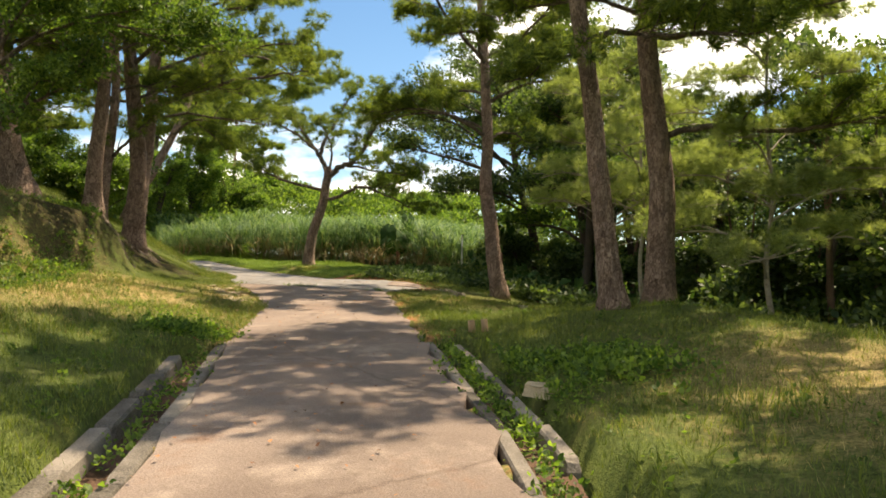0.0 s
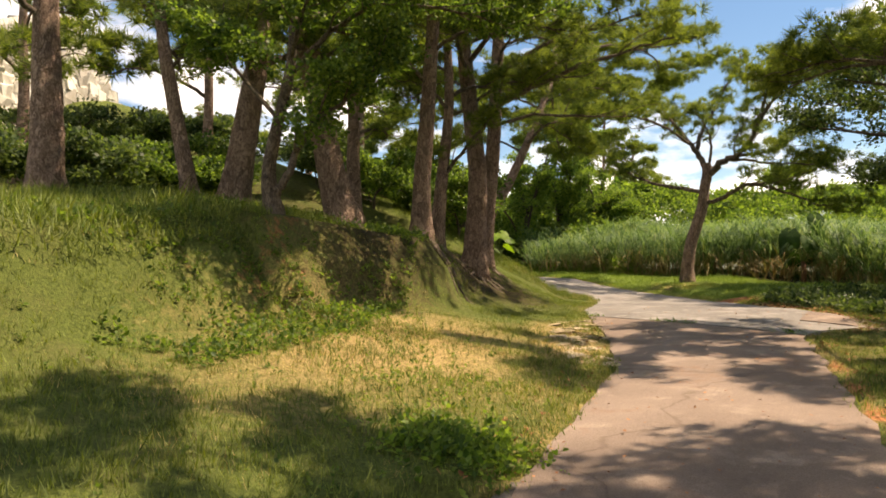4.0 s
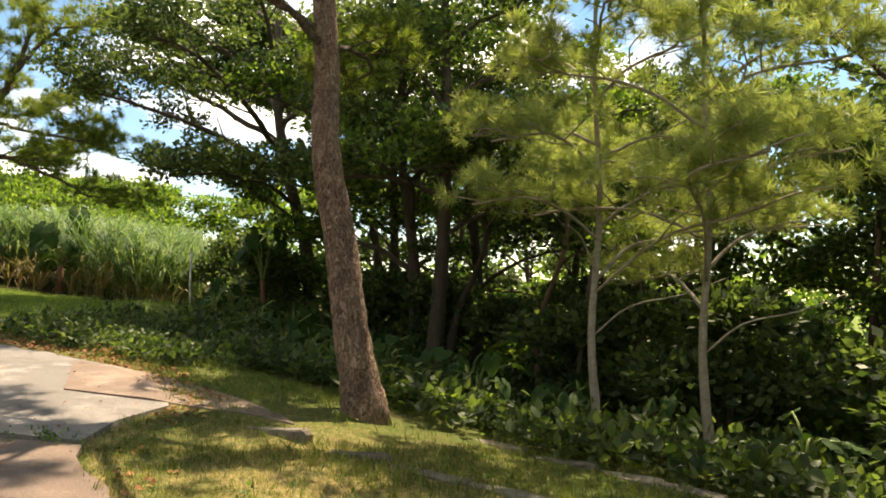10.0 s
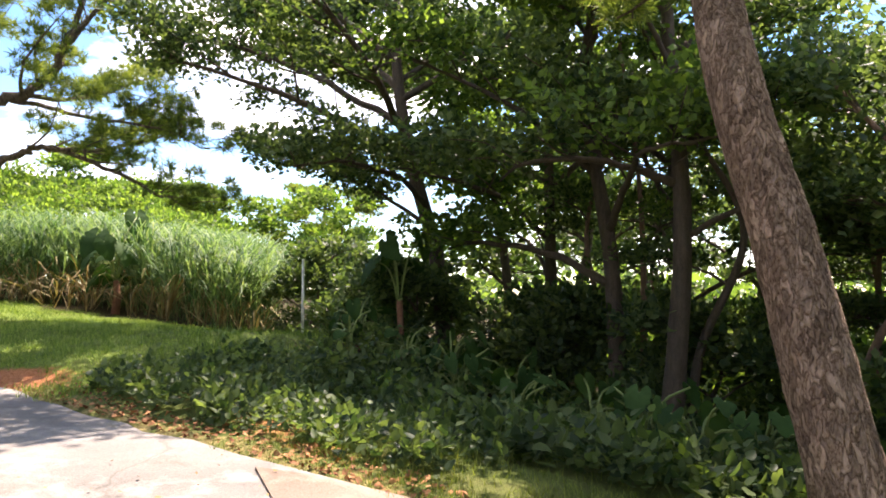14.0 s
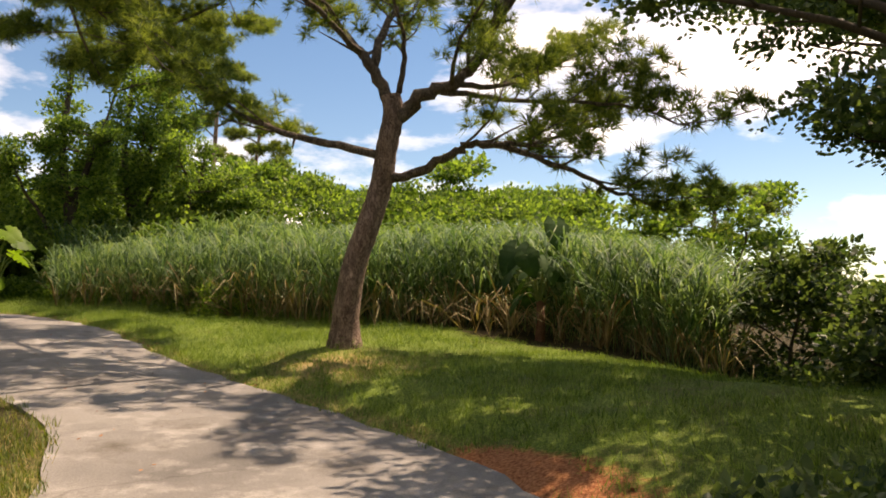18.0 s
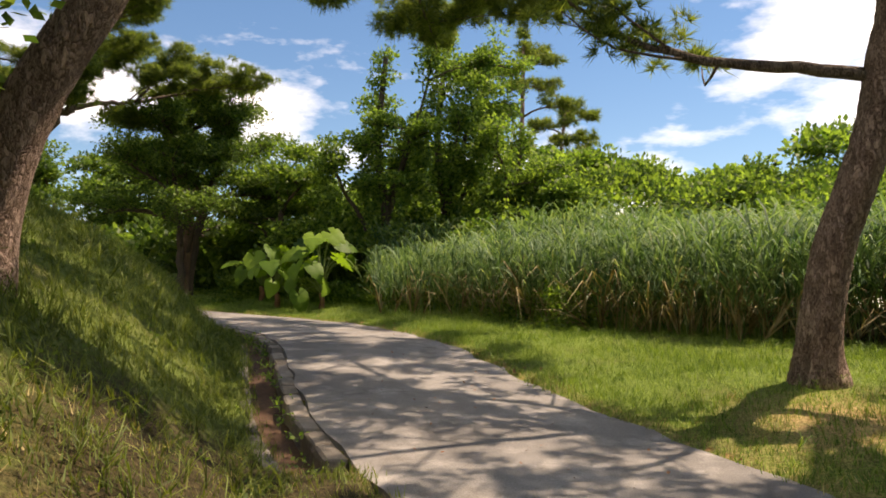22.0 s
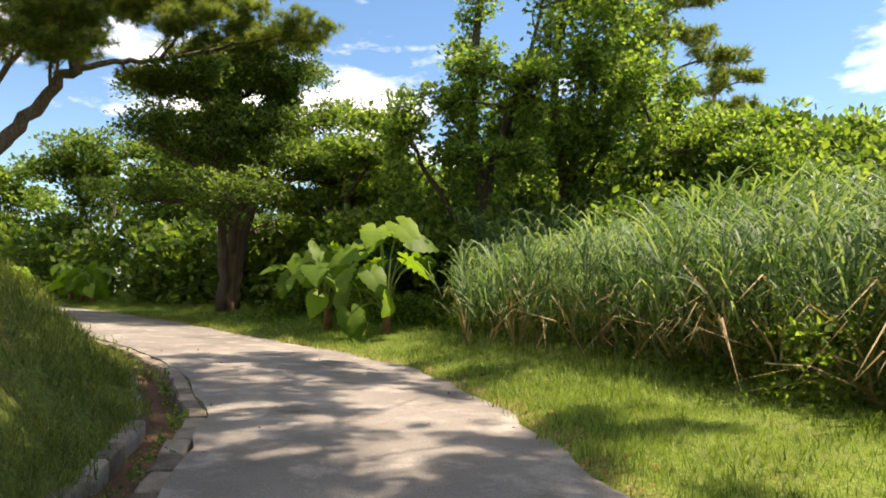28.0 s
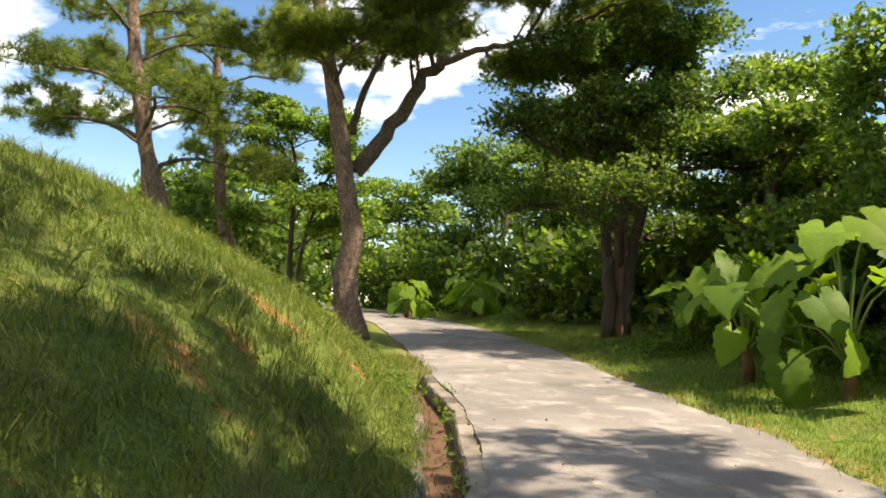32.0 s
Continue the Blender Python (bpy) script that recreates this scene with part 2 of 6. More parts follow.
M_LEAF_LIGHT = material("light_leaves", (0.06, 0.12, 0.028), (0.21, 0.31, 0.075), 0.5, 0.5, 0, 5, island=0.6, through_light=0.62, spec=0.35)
M_REED = material("reed_leaves", (0.055, 0.115, 0.052), (0.215, 0.32, 0.17), 0.45, 0.55, 0, 3, island=0.55, through_light=0.42, third=(0.36, 0.37, 0.2), spec=0.2)
M_REED_DRY = material("dry_reed", (0.16, 0.11, 0.05), (0.4, 0.32, 0.18), 1, 0.8, 0, 4, island=0.5, through_light=0.2)
M_GRASS = material("grass_blades", (0.07, 0.105, 0.024), (0.2, 0.25, 0.058), 0.5, 0.6, 0, 4, island=0.5, through_light=0.35, third=(0.33, 0.31, 0.1))
M_LUSH = material("lush_grass", (0.07, 0.13, 0.022), (0.235, 0.335, 0.078), 0.5, 0.6, 0, 4, island=0.55, through_light=0.38, third=(0.34, 0.4, 0.13))
M_DRY_GRASS = material("dry_grass", (0.19, 0.155, 0.065), (0.5, 0.4, 0.19), 0.6, 0.8, 0, 4, island=0.6, through_light=0.25)
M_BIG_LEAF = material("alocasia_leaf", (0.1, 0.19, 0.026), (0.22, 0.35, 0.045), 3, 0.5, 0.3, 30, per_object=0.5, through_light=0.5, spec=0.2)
# the same leaf with shade put into its colour, for taros standing in shade
M_BIG_LEAF_SHADED = material("alocasia_leaf_shaded", (0.024, 0.06, 0.018), (0.055, 0.115, 0.032), 3, 0.7, 0.15, 30, per_object=0.4, through_light=0.3, spec=0.12)
M_STALK = material("alocasia_stalk", (0.1, 0.15, 0.04), (0.22, 0.28, 0.09), 5, 0.5, 0.2, 40)
M_HUSK = material("red_brown_husk", (0.1, 0.04, 0.025), (0.3, 0.15, 0.09), 9, 0.85, 0.5, 50)
M_ASPHALT = paving_material("worn_paving", (0.16, 0.12, 0.098), (0.27, 0.208, 0.172), (0.4, 0.32, 0.262), (0.22, 0.123, 0.078), 0.12)
M_CONCRETE = paving_material("pale_concrete", (0.14, 0.131, 0.124), (0.27, 0.253, 0.238), (0.44, 0.412, 0.385), (0.115, 0.1, 0.085), 0.17)
M_CURB = material("weathered_curb_stone", (0.075, 0.064, 0.05), (0.29, 0.25, 0.21), 6, 0.95, 0.6, 70, per_object=0.35)
M_MUD = material("wet_mud_and_leaves", (0.04, 0.025, 0.017), (0.17, 0.09, 0.052), 7, 0.9, 0.6, 60)
M_WALL_STONE = material("pale_limestone", (0.36, 0.33, 0.28), (0.72, 0.69, 0.62), 2.5, 0.9, 0.6, 30, per_object=0.45)
M_POST = material("white_post_paint", (0.55, 0.55, 0.52), (0.8, 0.8, 0.77), 8, 0.6, 0.1, 60)
M_WOOD = material("cut_wood", (0.22, 0.14, 0.08), (0.42, 0.29, 0.17), 9, 0.85, 0.4, 60, (3, 3, 0.6))
M_LITTER = material("fallen_leaves", (0.18, 0.07, 0.03), (0.42, 0.2, 0.09), 2, 0.85, 0, 8, island=0.6)
M_ROCK = material("buff_rock", (0.28, 0.22, 0.14), (0.54, 0.44, 0.3), 4, 0.9, 0.6, 50, per_object=0.35)


# ---- mesh helpers ----
def mesh_of(name, verts, faces, mat, smooth=True):
    me = bpy.data.meshes.new(name)
    me.from_pydata([tuple(v) for v in verts] if not isinstance(verts, np.ndarray) else verts.tolist(), [], faces if isinstance(faces, list) else faces.tolist())
    me.materials.append(mat)
    if smooth:
        me.polygons.foreach_set("use_smooth", [True] * len(me.polygons))
    me.update()
    return me


def tri_mesh(name, verts, tris, mat):
    """A mesh from arrays of vertices and triangles."""
    me = bpy.data.meshes.new(name)
    nv, nt = len(verts), len(tris)
    me.vertices.add(nv)
    me.vertices.foreach_set("co", np.ascontiguousarray(verts, np.float32).ravel())
    me.loops.add(nt * 3)
    me.loops.foreach_set("vertex_index", np.ascontiguousarray(tris, np.int32).ravel())
    me.polygons.add(nt)
    me.polygons.foreach_set("loop_start", np.arange(0, nt * 3, 3, dtype=np.int32))
    me.polygons.foreach_set("loop_total", np.full(nt, 3, np.int32))
    me.materials.append(mat)
    me.update(calc_edges=True)
    return me


def part(name, me, parent, label="", place=None):
    ob = new(name, me)
    ob.parent = parent
    if place is not None:
        ob.matrix_local = place
    if label:
        tagged(ob, label)
    return ob


def thing(name, at, label, category, group="", kind=""):
    ob = new(name)
    ob.empty_display_size = 0.1
    ob.matrix_world = pose(*at)
    return tagged(ob, label, category, group, kind)


def smooth_line(pts, n):
    """Catmull-Rom through pts, n points in all."""
    p = np.array(pts, float)
    if len(p) == 2:
        t = np.linspace(0, 1, n)[:, None]
        return p[0] * (1 - t) + p[1] * t
    q = np.vstack([2 * p[0] - p[1], p, 2 * p[-1] - p[-2]])
    u = np.linspace(0, len(p) - 1 - 1e-6, n)
    i, f = u.astype(int), (u % 1)[:, None]
    a, b, c, d = q[i], q[i + 1], q[i + 2], q[i + 3]
    return 0.5 * (2 * b + (c - a) * f + (2 * a - 5 * b + 4 * c - d) * f ** 2 + (3 * b - a - 3 * c + d) * f ** 3)


def tube(line, r0, r1, sides=9, rough=0.06, flare=0.0, rng=None, power=1.0):
    """A tapered, slightly knotty tube along a line: vertices and quads."""
    line = np.asarray(line, float)
    n = len(line)
    t = np.linspace(0, 1, n)
    tan = np.gradient(line, axis=0)
    tan /= np.linalg.norm(tan, axis=1)[:, None] + 1e-9
    ref = np.array([1.0, 0.13, 0.07]) if abs(tan[0][2]) > 0.7 else np.array([0.05, 0.1, 1.0])
    u = np.cross(tan, ref)
    u /= np.linalg.norm(u, axis=1)[:, None] + 1e-9
    v = np.cross(tan, u)
    ang = np.linspace(0, 2 * np.pi, sides, endpoint=False)
    rad = r0 + (r1 - r0) * t ** power
    if flare:
        rad = rad * (1 + flare * np.exp(-np.linspace(0, np.linalg.norm(line[-1] - line[0]), n) / 0.28))
    rad = rad[:, None] * np.ones((1, sides))
    if rough and rng is not None:
        lobes = 1 + rough * np.sin(ang * 2 + rng.uniform(0, 6))[None] * 0.8 + rough * np.sin(ang[None] * 3 + t[:, None] * rng.uniform(2, 5) + rng.uniform(0, 6))
        rad = rad * lobes * (1 + rough * 0.7 * rng.standard_normal((n, sides)) * 0.5)
    V = line[:, None] + rad[..., None] * (np.cos(ang)[None, :, None] * u[:, None] + np.sin(ang)[None, :, None] * v[:, None])
    F = []
    for i in range(n - 1):
        for j in range(sides):
            k = (j + 1) % sides
            F.append((i * sides + j, i * sides + k, i * sides + sides + k, i * sides + sides + j))
    F.append(tuple(range(sides))[::-1])
    F.append(tuple(range((n - 1) * sides, n * sides)))
    return V.reshape(-1, 3), F


def joined(pieces):
    V, F, o = [], [], 0
    for v, f in pieces:
        V.append(v)
        F += [tuple(i + o for i in q) for q in f]
        o += len(v)
    return np.vstack(V), F


def turned(axes, spin):
    """Rotation matrices that bring z onto axes, spun about it."""
    z = axes / (np.linalg.norm(axes, axis=1)[:, None] + 1e-9)
    ref = np.where(np.abs(z[:, 2:3]) > 0.9, np.array([[1.0, 0, 0]]), np.array([[0, 0, 1.0]]))
    x = np.cross(ref, z)
    x /= np.linalg.norm(x, axis=1)[:, None] + 1e-9
    y = np.cross(z, x)
    c, s = np.cos(spin)[:, None], np.sin(spin)[:, None]
    return np.stack([x * c + y * s, y * c - x * s, z], axis=2)


def scattered(name, template, P, A, S, rng, mat):
    """Many copies of a small template of triangles (vertices, tris), along axes A, of sizes S, in one mesh."""
    tv, tt = template
    R = turned(A, rng.uniform(0, 2 * np.pi, len(P)))
    V = np.einsum("nij,kj->nki", R, tv) * np.asarray(S).reshape(-1, 1, 1) + P[:, None]
    T = (tt[None] + (np.arange(len(P)) * len(tv))[:, None, None]).reshape(-1, 3)
    return tri_mesh(name, V.reshape(-1, 3), T, mat)


def needle_tuft(rng, n=20, length=1.0, width=0.03, spread=1.3):
    V, T = [], []
    for i in range(n):
        a, e = rng.uniform(0, 2 * np.pi), spread * rng.uniform(0.12, 1) ** 0.7
        d = np.array([math.sin(e) * math.cos(a), math.sin(e) * math.sin(a), math.cos(e)])
        s = np.cross(d, rng.standard_normal(3))
        s /= np.linalg.norm(s)
        L, b = length * rng.uniform(0.7, 1.05), d * rng.uniform(0, 0.15)
        V += [b - s * width, b + s * width, d * L + np.array([0, 0, -0.06])]
        T.append((3 * i, 3 * i + 1, 3 * i + 2))
    return np.array(V), np.array(T)


def leaf_sprig(rng, n=9, size=0.5, wide=0.42, spread=1.3):
    """Folded pointed leaves round a short twig."""
    V, T = [], []
    for i in range(n):
        a, e = rng.uniform(0, 2 * np.pi), spread * rng.uniform(0.2, 1.0)
        d = np.array([math.sin(e) * math.cos(a), math.sin(e) * math.sin(a), math.cos(e)])
        s = np.cross(d, [0.1, 0.2, 1.0]) + 0.35 * rng.standard_normal(3)
        s -= d * (s @ d)
        s /= np.linalg.norm(s)
        up = np.cross(s, d)
        L = size * rng.uniform(0.7, 1.2)
        b = d * rng.uniform(0.05, 0.6) + 0.25 * rng.standard_normal(3)
        m = b + d * L * 0.45 - up * L * 0.06
        o = len(V)
        V += [b, m + s * L * wide, b + d * L - up * L * 0.15, m - s * L * wide, ]
        T += [(o, o + 1, o + 2), (o, o + 2, o + 3)]
    return np.array(V), np.array(T)


def round_sprig(rng, n=7, size=0.55, spread=1.35):
    """Rounded, pointed leaves on a short stem, each of four triangles."""
    V, T = [], []
    for i in range(n):
        a, e = rng.uniform(0, 2 * np.pi), spread * rng.uniform(0.3, 1.0)
        d = np.array([math.sin(e) * math.cos(a), math.sin(e) * math.sin(a), math.cos(e)])
        s = np.cross(d, [0.1, 0.2, 1.0]) + 0.3 * rng.standard_normal(3)
        s -= d * (s @ d)
        s /= np.linalg.norm(s)
        up = np.cross(s, d)
        L = size * rng.uniform(0.6, 1.2)
        b = d * rng.uniform(0.05, 0.7) + 0.3 * rng.standard_normal(3)
        o = len(V)
        V += [b, b + d * L * .22 + s * L * .34 + up * L * .05, b + d * L * .62 + s * L * .27, b + d * L - up * L * .18, b + d * L * .62 - s * L * .27, b + d * L * .22 - s * L * .34 + up * L * .05]
        T += [(o, o + 1, o + 2), (o, o + 2, o + 3), (o, o + 3, o + 4), (o, o + 4, o + 5)]
    return np.array(V), np.array(T)


# ---- the lie of the land ----
# the way's middle line with its height; its paved edges
MID = [(0.1, -30, -2.0), (-0.1, -8, -.55), (-.35, 0, 0), (-.8, 5, .63), (-1.5, 9.7, 1.02), (-2, 13.5, 1.31), (-3.2, 17.5, 1.63), (-4.2, 22, 1.95), (-5.8, 27, 2.08),
       (-9, 31, 2.45), (-12.6, 35.5, 3.1), (-17, 39.5, 3.4), (-22, 42, 3.65), (-29, 44.7, 4.0), (-38, 47.2, 4.45), (-47, 48.5, 4.8), (-70, 50, 5.6)]
LEFT = [(-1.0, -30), (-1.2, -8), (-1.5, 0), (-1.75, 4.3), (-1.95, 5.7), (-2.7, 9.7), (-3.2, 13.5), (-4.0, 16), (-5.0, 18.5), (-6.0, 21), (-6.7, 24), (-7.4, 26.6), (-8.4, 28.6),
        (-10.9, 31.2), (-12.1, 32.7), (-13.72, 34.83), (-15.3, 36.55), (-17.8, 38.37), (-20.75, 39.88), (-23.5, 40.9), (-29, 42.9), (-36, 45.2), (-46, 47), (-70, 48.5)]
RIGHT = [(1.2, -30), (1.0, -8), (.75, 0), (.4, 4.4), (.3, 5.4), (-.3, 9.7), (-.75, 13.1), (-1.1, 15.9), (-1.35, 17.6), (-.5, 19.0), (-.8, 20.9), (-2, 23), (-3.2, 25.6), (-4.15, 28.1),
         (-5.3, 29.5), (-7.13, 31.63), (-9.2, 33.65), (-10.95, 35.8), (-13.2, 38.5), (-15.9, 40.93), (-17.95, 42.05), (-22, 43.7), (-27, 45.9), (-32, 47.6), (-40, 49.3), (-47, 50), (-70, 51.5)]
MID, LEFT, RIGHT = np.array(MID, float), np.array(LEFT, float), np.array(RIGHT, float)


def nearest(line, x, y):
    """Distance to a line, the way along it, and on which side (left: over 0)."""
    seg = np.hypot(*(line[1:, :2] - line[:-1, :2]).T)
    cum = np.r_[0, np.cumsum(seg)]
    best, s, side = np.full(x.shape, 1e9), np.zeros(x.shape), np.zeros(x.shape)
    for i in range(len(seg)):
        d = (line[i + 1, :2] - line[i, :2]) / seg[i]
        u = np.clip((x - line[i, 0]) * d[0] + (y - line[i, 1]) * d[1], 0, seg[i])
        qx, qy = x - line[i, 0] - u * d[0], y - line[i, 1] - u * d[1]
        r = np.hypot(qx, qy)
        m = r < best
        best, s, side = np.where(m, r, best), np.where(m, cum[i] + u, s), np.where(m, d[0] * qy - d[1] * qx, side)
    return best, s, side


MID_S = np.r_[0, np.cumsum(np.hypot(*(MID[1:, :2] - MID[:-1, :2]).T))]
LEFT_S, RIGHT_S = nearest(MID, LEFT[:, 0], LEFT[:, 1])[1], nearest(MID, RIGHT[:, 0], RIGHT[:, 1])[1]
# heights above the way at distances beyond its edges, at stations along it
LD, LS = [0, .9, 2, 3.2, 4.4, 5.1, 8, 12, 20, 45], [22, 39.8, 43.6, 47.8, 52.4, 57.6, 62.8, 68.5, 80, 88]
LH = np.array([[0, .15, .3, .5, .7, 1.3, 2.2, 3.2, 5.5, 7], [0, .15, .35, .55, .8, 1.95, 2.5, 3.2, 5.5, 7.5], [0, .1, .3, .5, .85, 2.15, 2.6, 3.3, 5.5, 7.5], [0, .1, .3, 1.65, 1.95, 2.1, 2.5, 3.2, 5, 7.5],
               [0, .1, .5, 1.35, 1.6, 1.8, 2.2, 3.0, 5, 7.5], [0, .05, .5, 1.05, 1.6, 2.1, 2.8, 3.8, 5.5, 7.5], [0, .05, 1.0, 1.65, 2.2, 2.7, 3.4, 4.2, 5.5, 7.5], [0, .05, 1.15, 1.8, 2.3, 2.8, 3.5, 4.2, 5.5, 7.5],
               [0, .05, 1.1, 1.85, 2.4, 2.9, 3.6, 4.3, 5.5, 7], [0, .1, .6, 1.1, 1.6, 2.4, 3, 3.8, 5, 7]])
# the bank's face comes nearer to the way as it goes on: u is the distance with the face kept in one place
FACE_S, FACE_D = [43.6, 47.8], [4.75, 2.8]
LU = np.array([0, .5, .9, 1.5, 2, 2.6, 3.2, 3.8, 4.3, 4.75, 5.2, 5.7, 6.6, 7.5, 8.5, 10.2, 12, 14.2, 20, 22.2, 45])
LHU = []
for _s, _row in zip(LS, LH):
    _f = float(np.interp(_s, FACE_S, FACE_D))
    LHU.append(np.interp(np.where(LU < 4.75, LU * _f / 4.75, LU - 4.75 + _f), LD, _row))
LHU = np.array(LHU)
LHU[2, :13] = [0, .05, .1, .2, .3, .4, .5, .6, .75, 1.5, 2.15, 2.25, 2.35]
LHU[3, :13] = [0, .03, .06, .1, .15, .2, .26, .34, .45, 1.15, 1.7, 1.8, 1.95]


def from_face(s, d):
    f = np.interp(s, FACE_S, FACE_D)
    return np.where(d < f, d * 4.75 / f, d - f + 4.75)


RD, RS = [0, 1, 2.5, 4, 6, 9, 15, 40], [22, 35, 40, 44, 48, 52.4, 57.6, 62.8, 68.5, 74.5, 88]
RH = np.array([[0, .1, .2, .3, .3, -.2, -1.5, -4], [0, .08, .25, .35, .2, -.6, -2, -5], [0, .05, .25, .35, 0, -1, -2.5, -5], [0, -.05, -.1, -.2, -.5, -1.2, -2.5, -5],
               [0, -.05, -.3, -.6, -1.1, -1.6, -2.5, -5], [0, 0, -.3, -.6, -.9, -1.4, -2.5, -5], [0, .3, .5, .5, .2, -.5, -1.5, -4], [0, .15, .3, .35, .3, .2, 0, -2],
               [0, .05, .1, .15, .2, .3, .3, -1], [0, .1, .3, .4, .5, .5, .5, 0], [0, .15, .4, .5, .6, .6, .6, .5]])


def table(S, D, H, s, d):
    """Bilinear look-up."""
    i = np.clip(np.searchsorted(S, s) - 1, 0, len(S) - 2)
    j = np.clip(np.searchsorted(D, d) - 1, 0, len(D) - 2)
    S, D = np.array(S, float), np.array(D, float)
    a = np.clip((s - S[i]) / (S[i + 1] - S[i]), 0, 1)
    b = np.clip((d - D[j]) / (D[j + 1] - D[j]), 0, 1)
    a = a * a * (3 - 2 * a)
    return (H[i, j] * (1 - a) + H[i + 1, j] * a) * (1 - b) + (H[i, j + 1] * (1 - a) + H[i + 1, j + 1] * a) * b


def ripple(x, y, k, seed):
    """Cheap smooth noise from crossed waves."""
    r = np.random.default_rng(seed)
    z = 0
    for i in range(6):
        a, f, p = r.uniform(0, 6.28), k * r.uniform(0.6, 1.7), r.uniform(0, 6.28)
        z = z + np.sin((x * math.cos(a) + y * math.sin(a)) * f + p)
    return z / 6


DRAINS = [(-1, 20.0, 39.0, .17, .50, .26), (1, 33.5, 39.2, .25, .55, .24), (-1, 62.4, 81.5, .24, .52, .33)]


def paved(x, y):
    """Signed side (left -1, right 1, on the paving 0), distance beyond its edge, way along, height of the way."""
    _, s, side = nearest(MID, x, y)
    dl, _, sl = nearest(LEFT, x, y)
    dr, _, sr = nearest(RIGHT, x, y)
    left = sl > 0
    right = sr < 0
    where = np.where(left & ~(right & (dr < dl)), -1, np.where(right, 1, 0))
    return where, np.where(where < 0, dl, np.where(where > 0, dr, 0)), s, np.interp(s, MID_S, MID[:, 2])


def ground_raw(x, y):
    x, y = np.asarray(x, float), np.asarray(y, float)
    where, d, s, z = paved(x, y)
    # soft joints between the stations
    h = np.where(where < 0, table(LS, LU, LHU, s, from_face(s, d)), np.where(where > 0, table(RS, RD, RH, s, d), -0.06))
    rough = np.clip(d - 0.3, 0, 1)
    h = h + rough * (0.07 * ripple(x, y, 1.1, 3) + 0.035 * ripple(x, y, 3.3, 4))
    # the hill falls away behind the first bank, and rises to the castle
    fall = np.clip((d - 7) / 7, 0, 1) * np.clip((60 - s) / 6, 0, 1) * (where < 0)
    h = h - fall * fall * (3 - 2 * fall) * 1.05
    h = h + 2.0 * np.exp(-(((x + 24) / 7) ** 2 + ((y - 21) / 7) ** 2))
    for sd, s0, s1, a, b, deep in DRAINS:
        inn = (where == sd) & (s > s0) & (s < s1)
        cut = np.clip((d - .02) / 0.05, 0, 1) * np.clip((b + .1 - d) / 0.05, 0, 1)
        h = np.where(inn & (d < b + .1), h * (1 - cut) - (deep + .1) * cut, h)
    return z + h


# far from the way the land is one smooth rise
SX, SY = np.arange(-90, 60, 0.75), np.arange(-50, 110, 0.75)
_gx, _gy = np.meshgrid(SX, SY)
SOFT = ground_raw(_gx.ravel(), _gy.ravel()).reshape(_gx.shape)
for _ in range(14):
    q = np.pad(SOFT, 1, mode="edge")
    SOFT = (q[:-2, 1:-1] + q[2:, 1:-1] + q[1:-1, :-2] + q[1:-1, 2:] + 2 * q[1:-1, 1:-1]) / 6


def ground(x, y):
    x, y = np.asarray(x, float), np.asarray(y, float)
    h = ground_raw(x, y)
    where, d, _, _ = paved(x, y)
    fx, fy = np.clip((x - SX[0]) / .75, 0, len(SX) - 1.01), np.clip((y - SY[0]) / .75, 0, len(SY) - 1.01)
    i, j = fx.astype(int), fy.astype(int)
    u, v = fx - i, fy - j
    soft = (SOFT[j, i] * (1 - u) + SOFT[j, i + 1] * u) * (1 - v) + (SOFT[j + 1, i] * (1 - u) + SOFT[j + 1, i + 1] * u) * v
    w = np.clip((d - 5.6) / 4, 0, 1) * (where < 0)
    return h * (1 - w) + (soft + .05 * ripple(x, y, 1.1, 3) + .05 * ripple(x, y, 3.3, 4)) * w


def ground_at(x, y):
    return float(ground(np.array([x]), np.array([y]))[0])


# ---- ground sheet ----
def spaced(lo, hi, step, far, grow):
    a = list(np.arange(lo, hi + step / 2, step))
    d = step
    while a[-1] < far:
        d *= grow
        a.append(a[-1] + d)
    d = step
    while a[0] > -far:
        d *= grow
        a.insert(0, a[0] - d)
    return np.array(a)


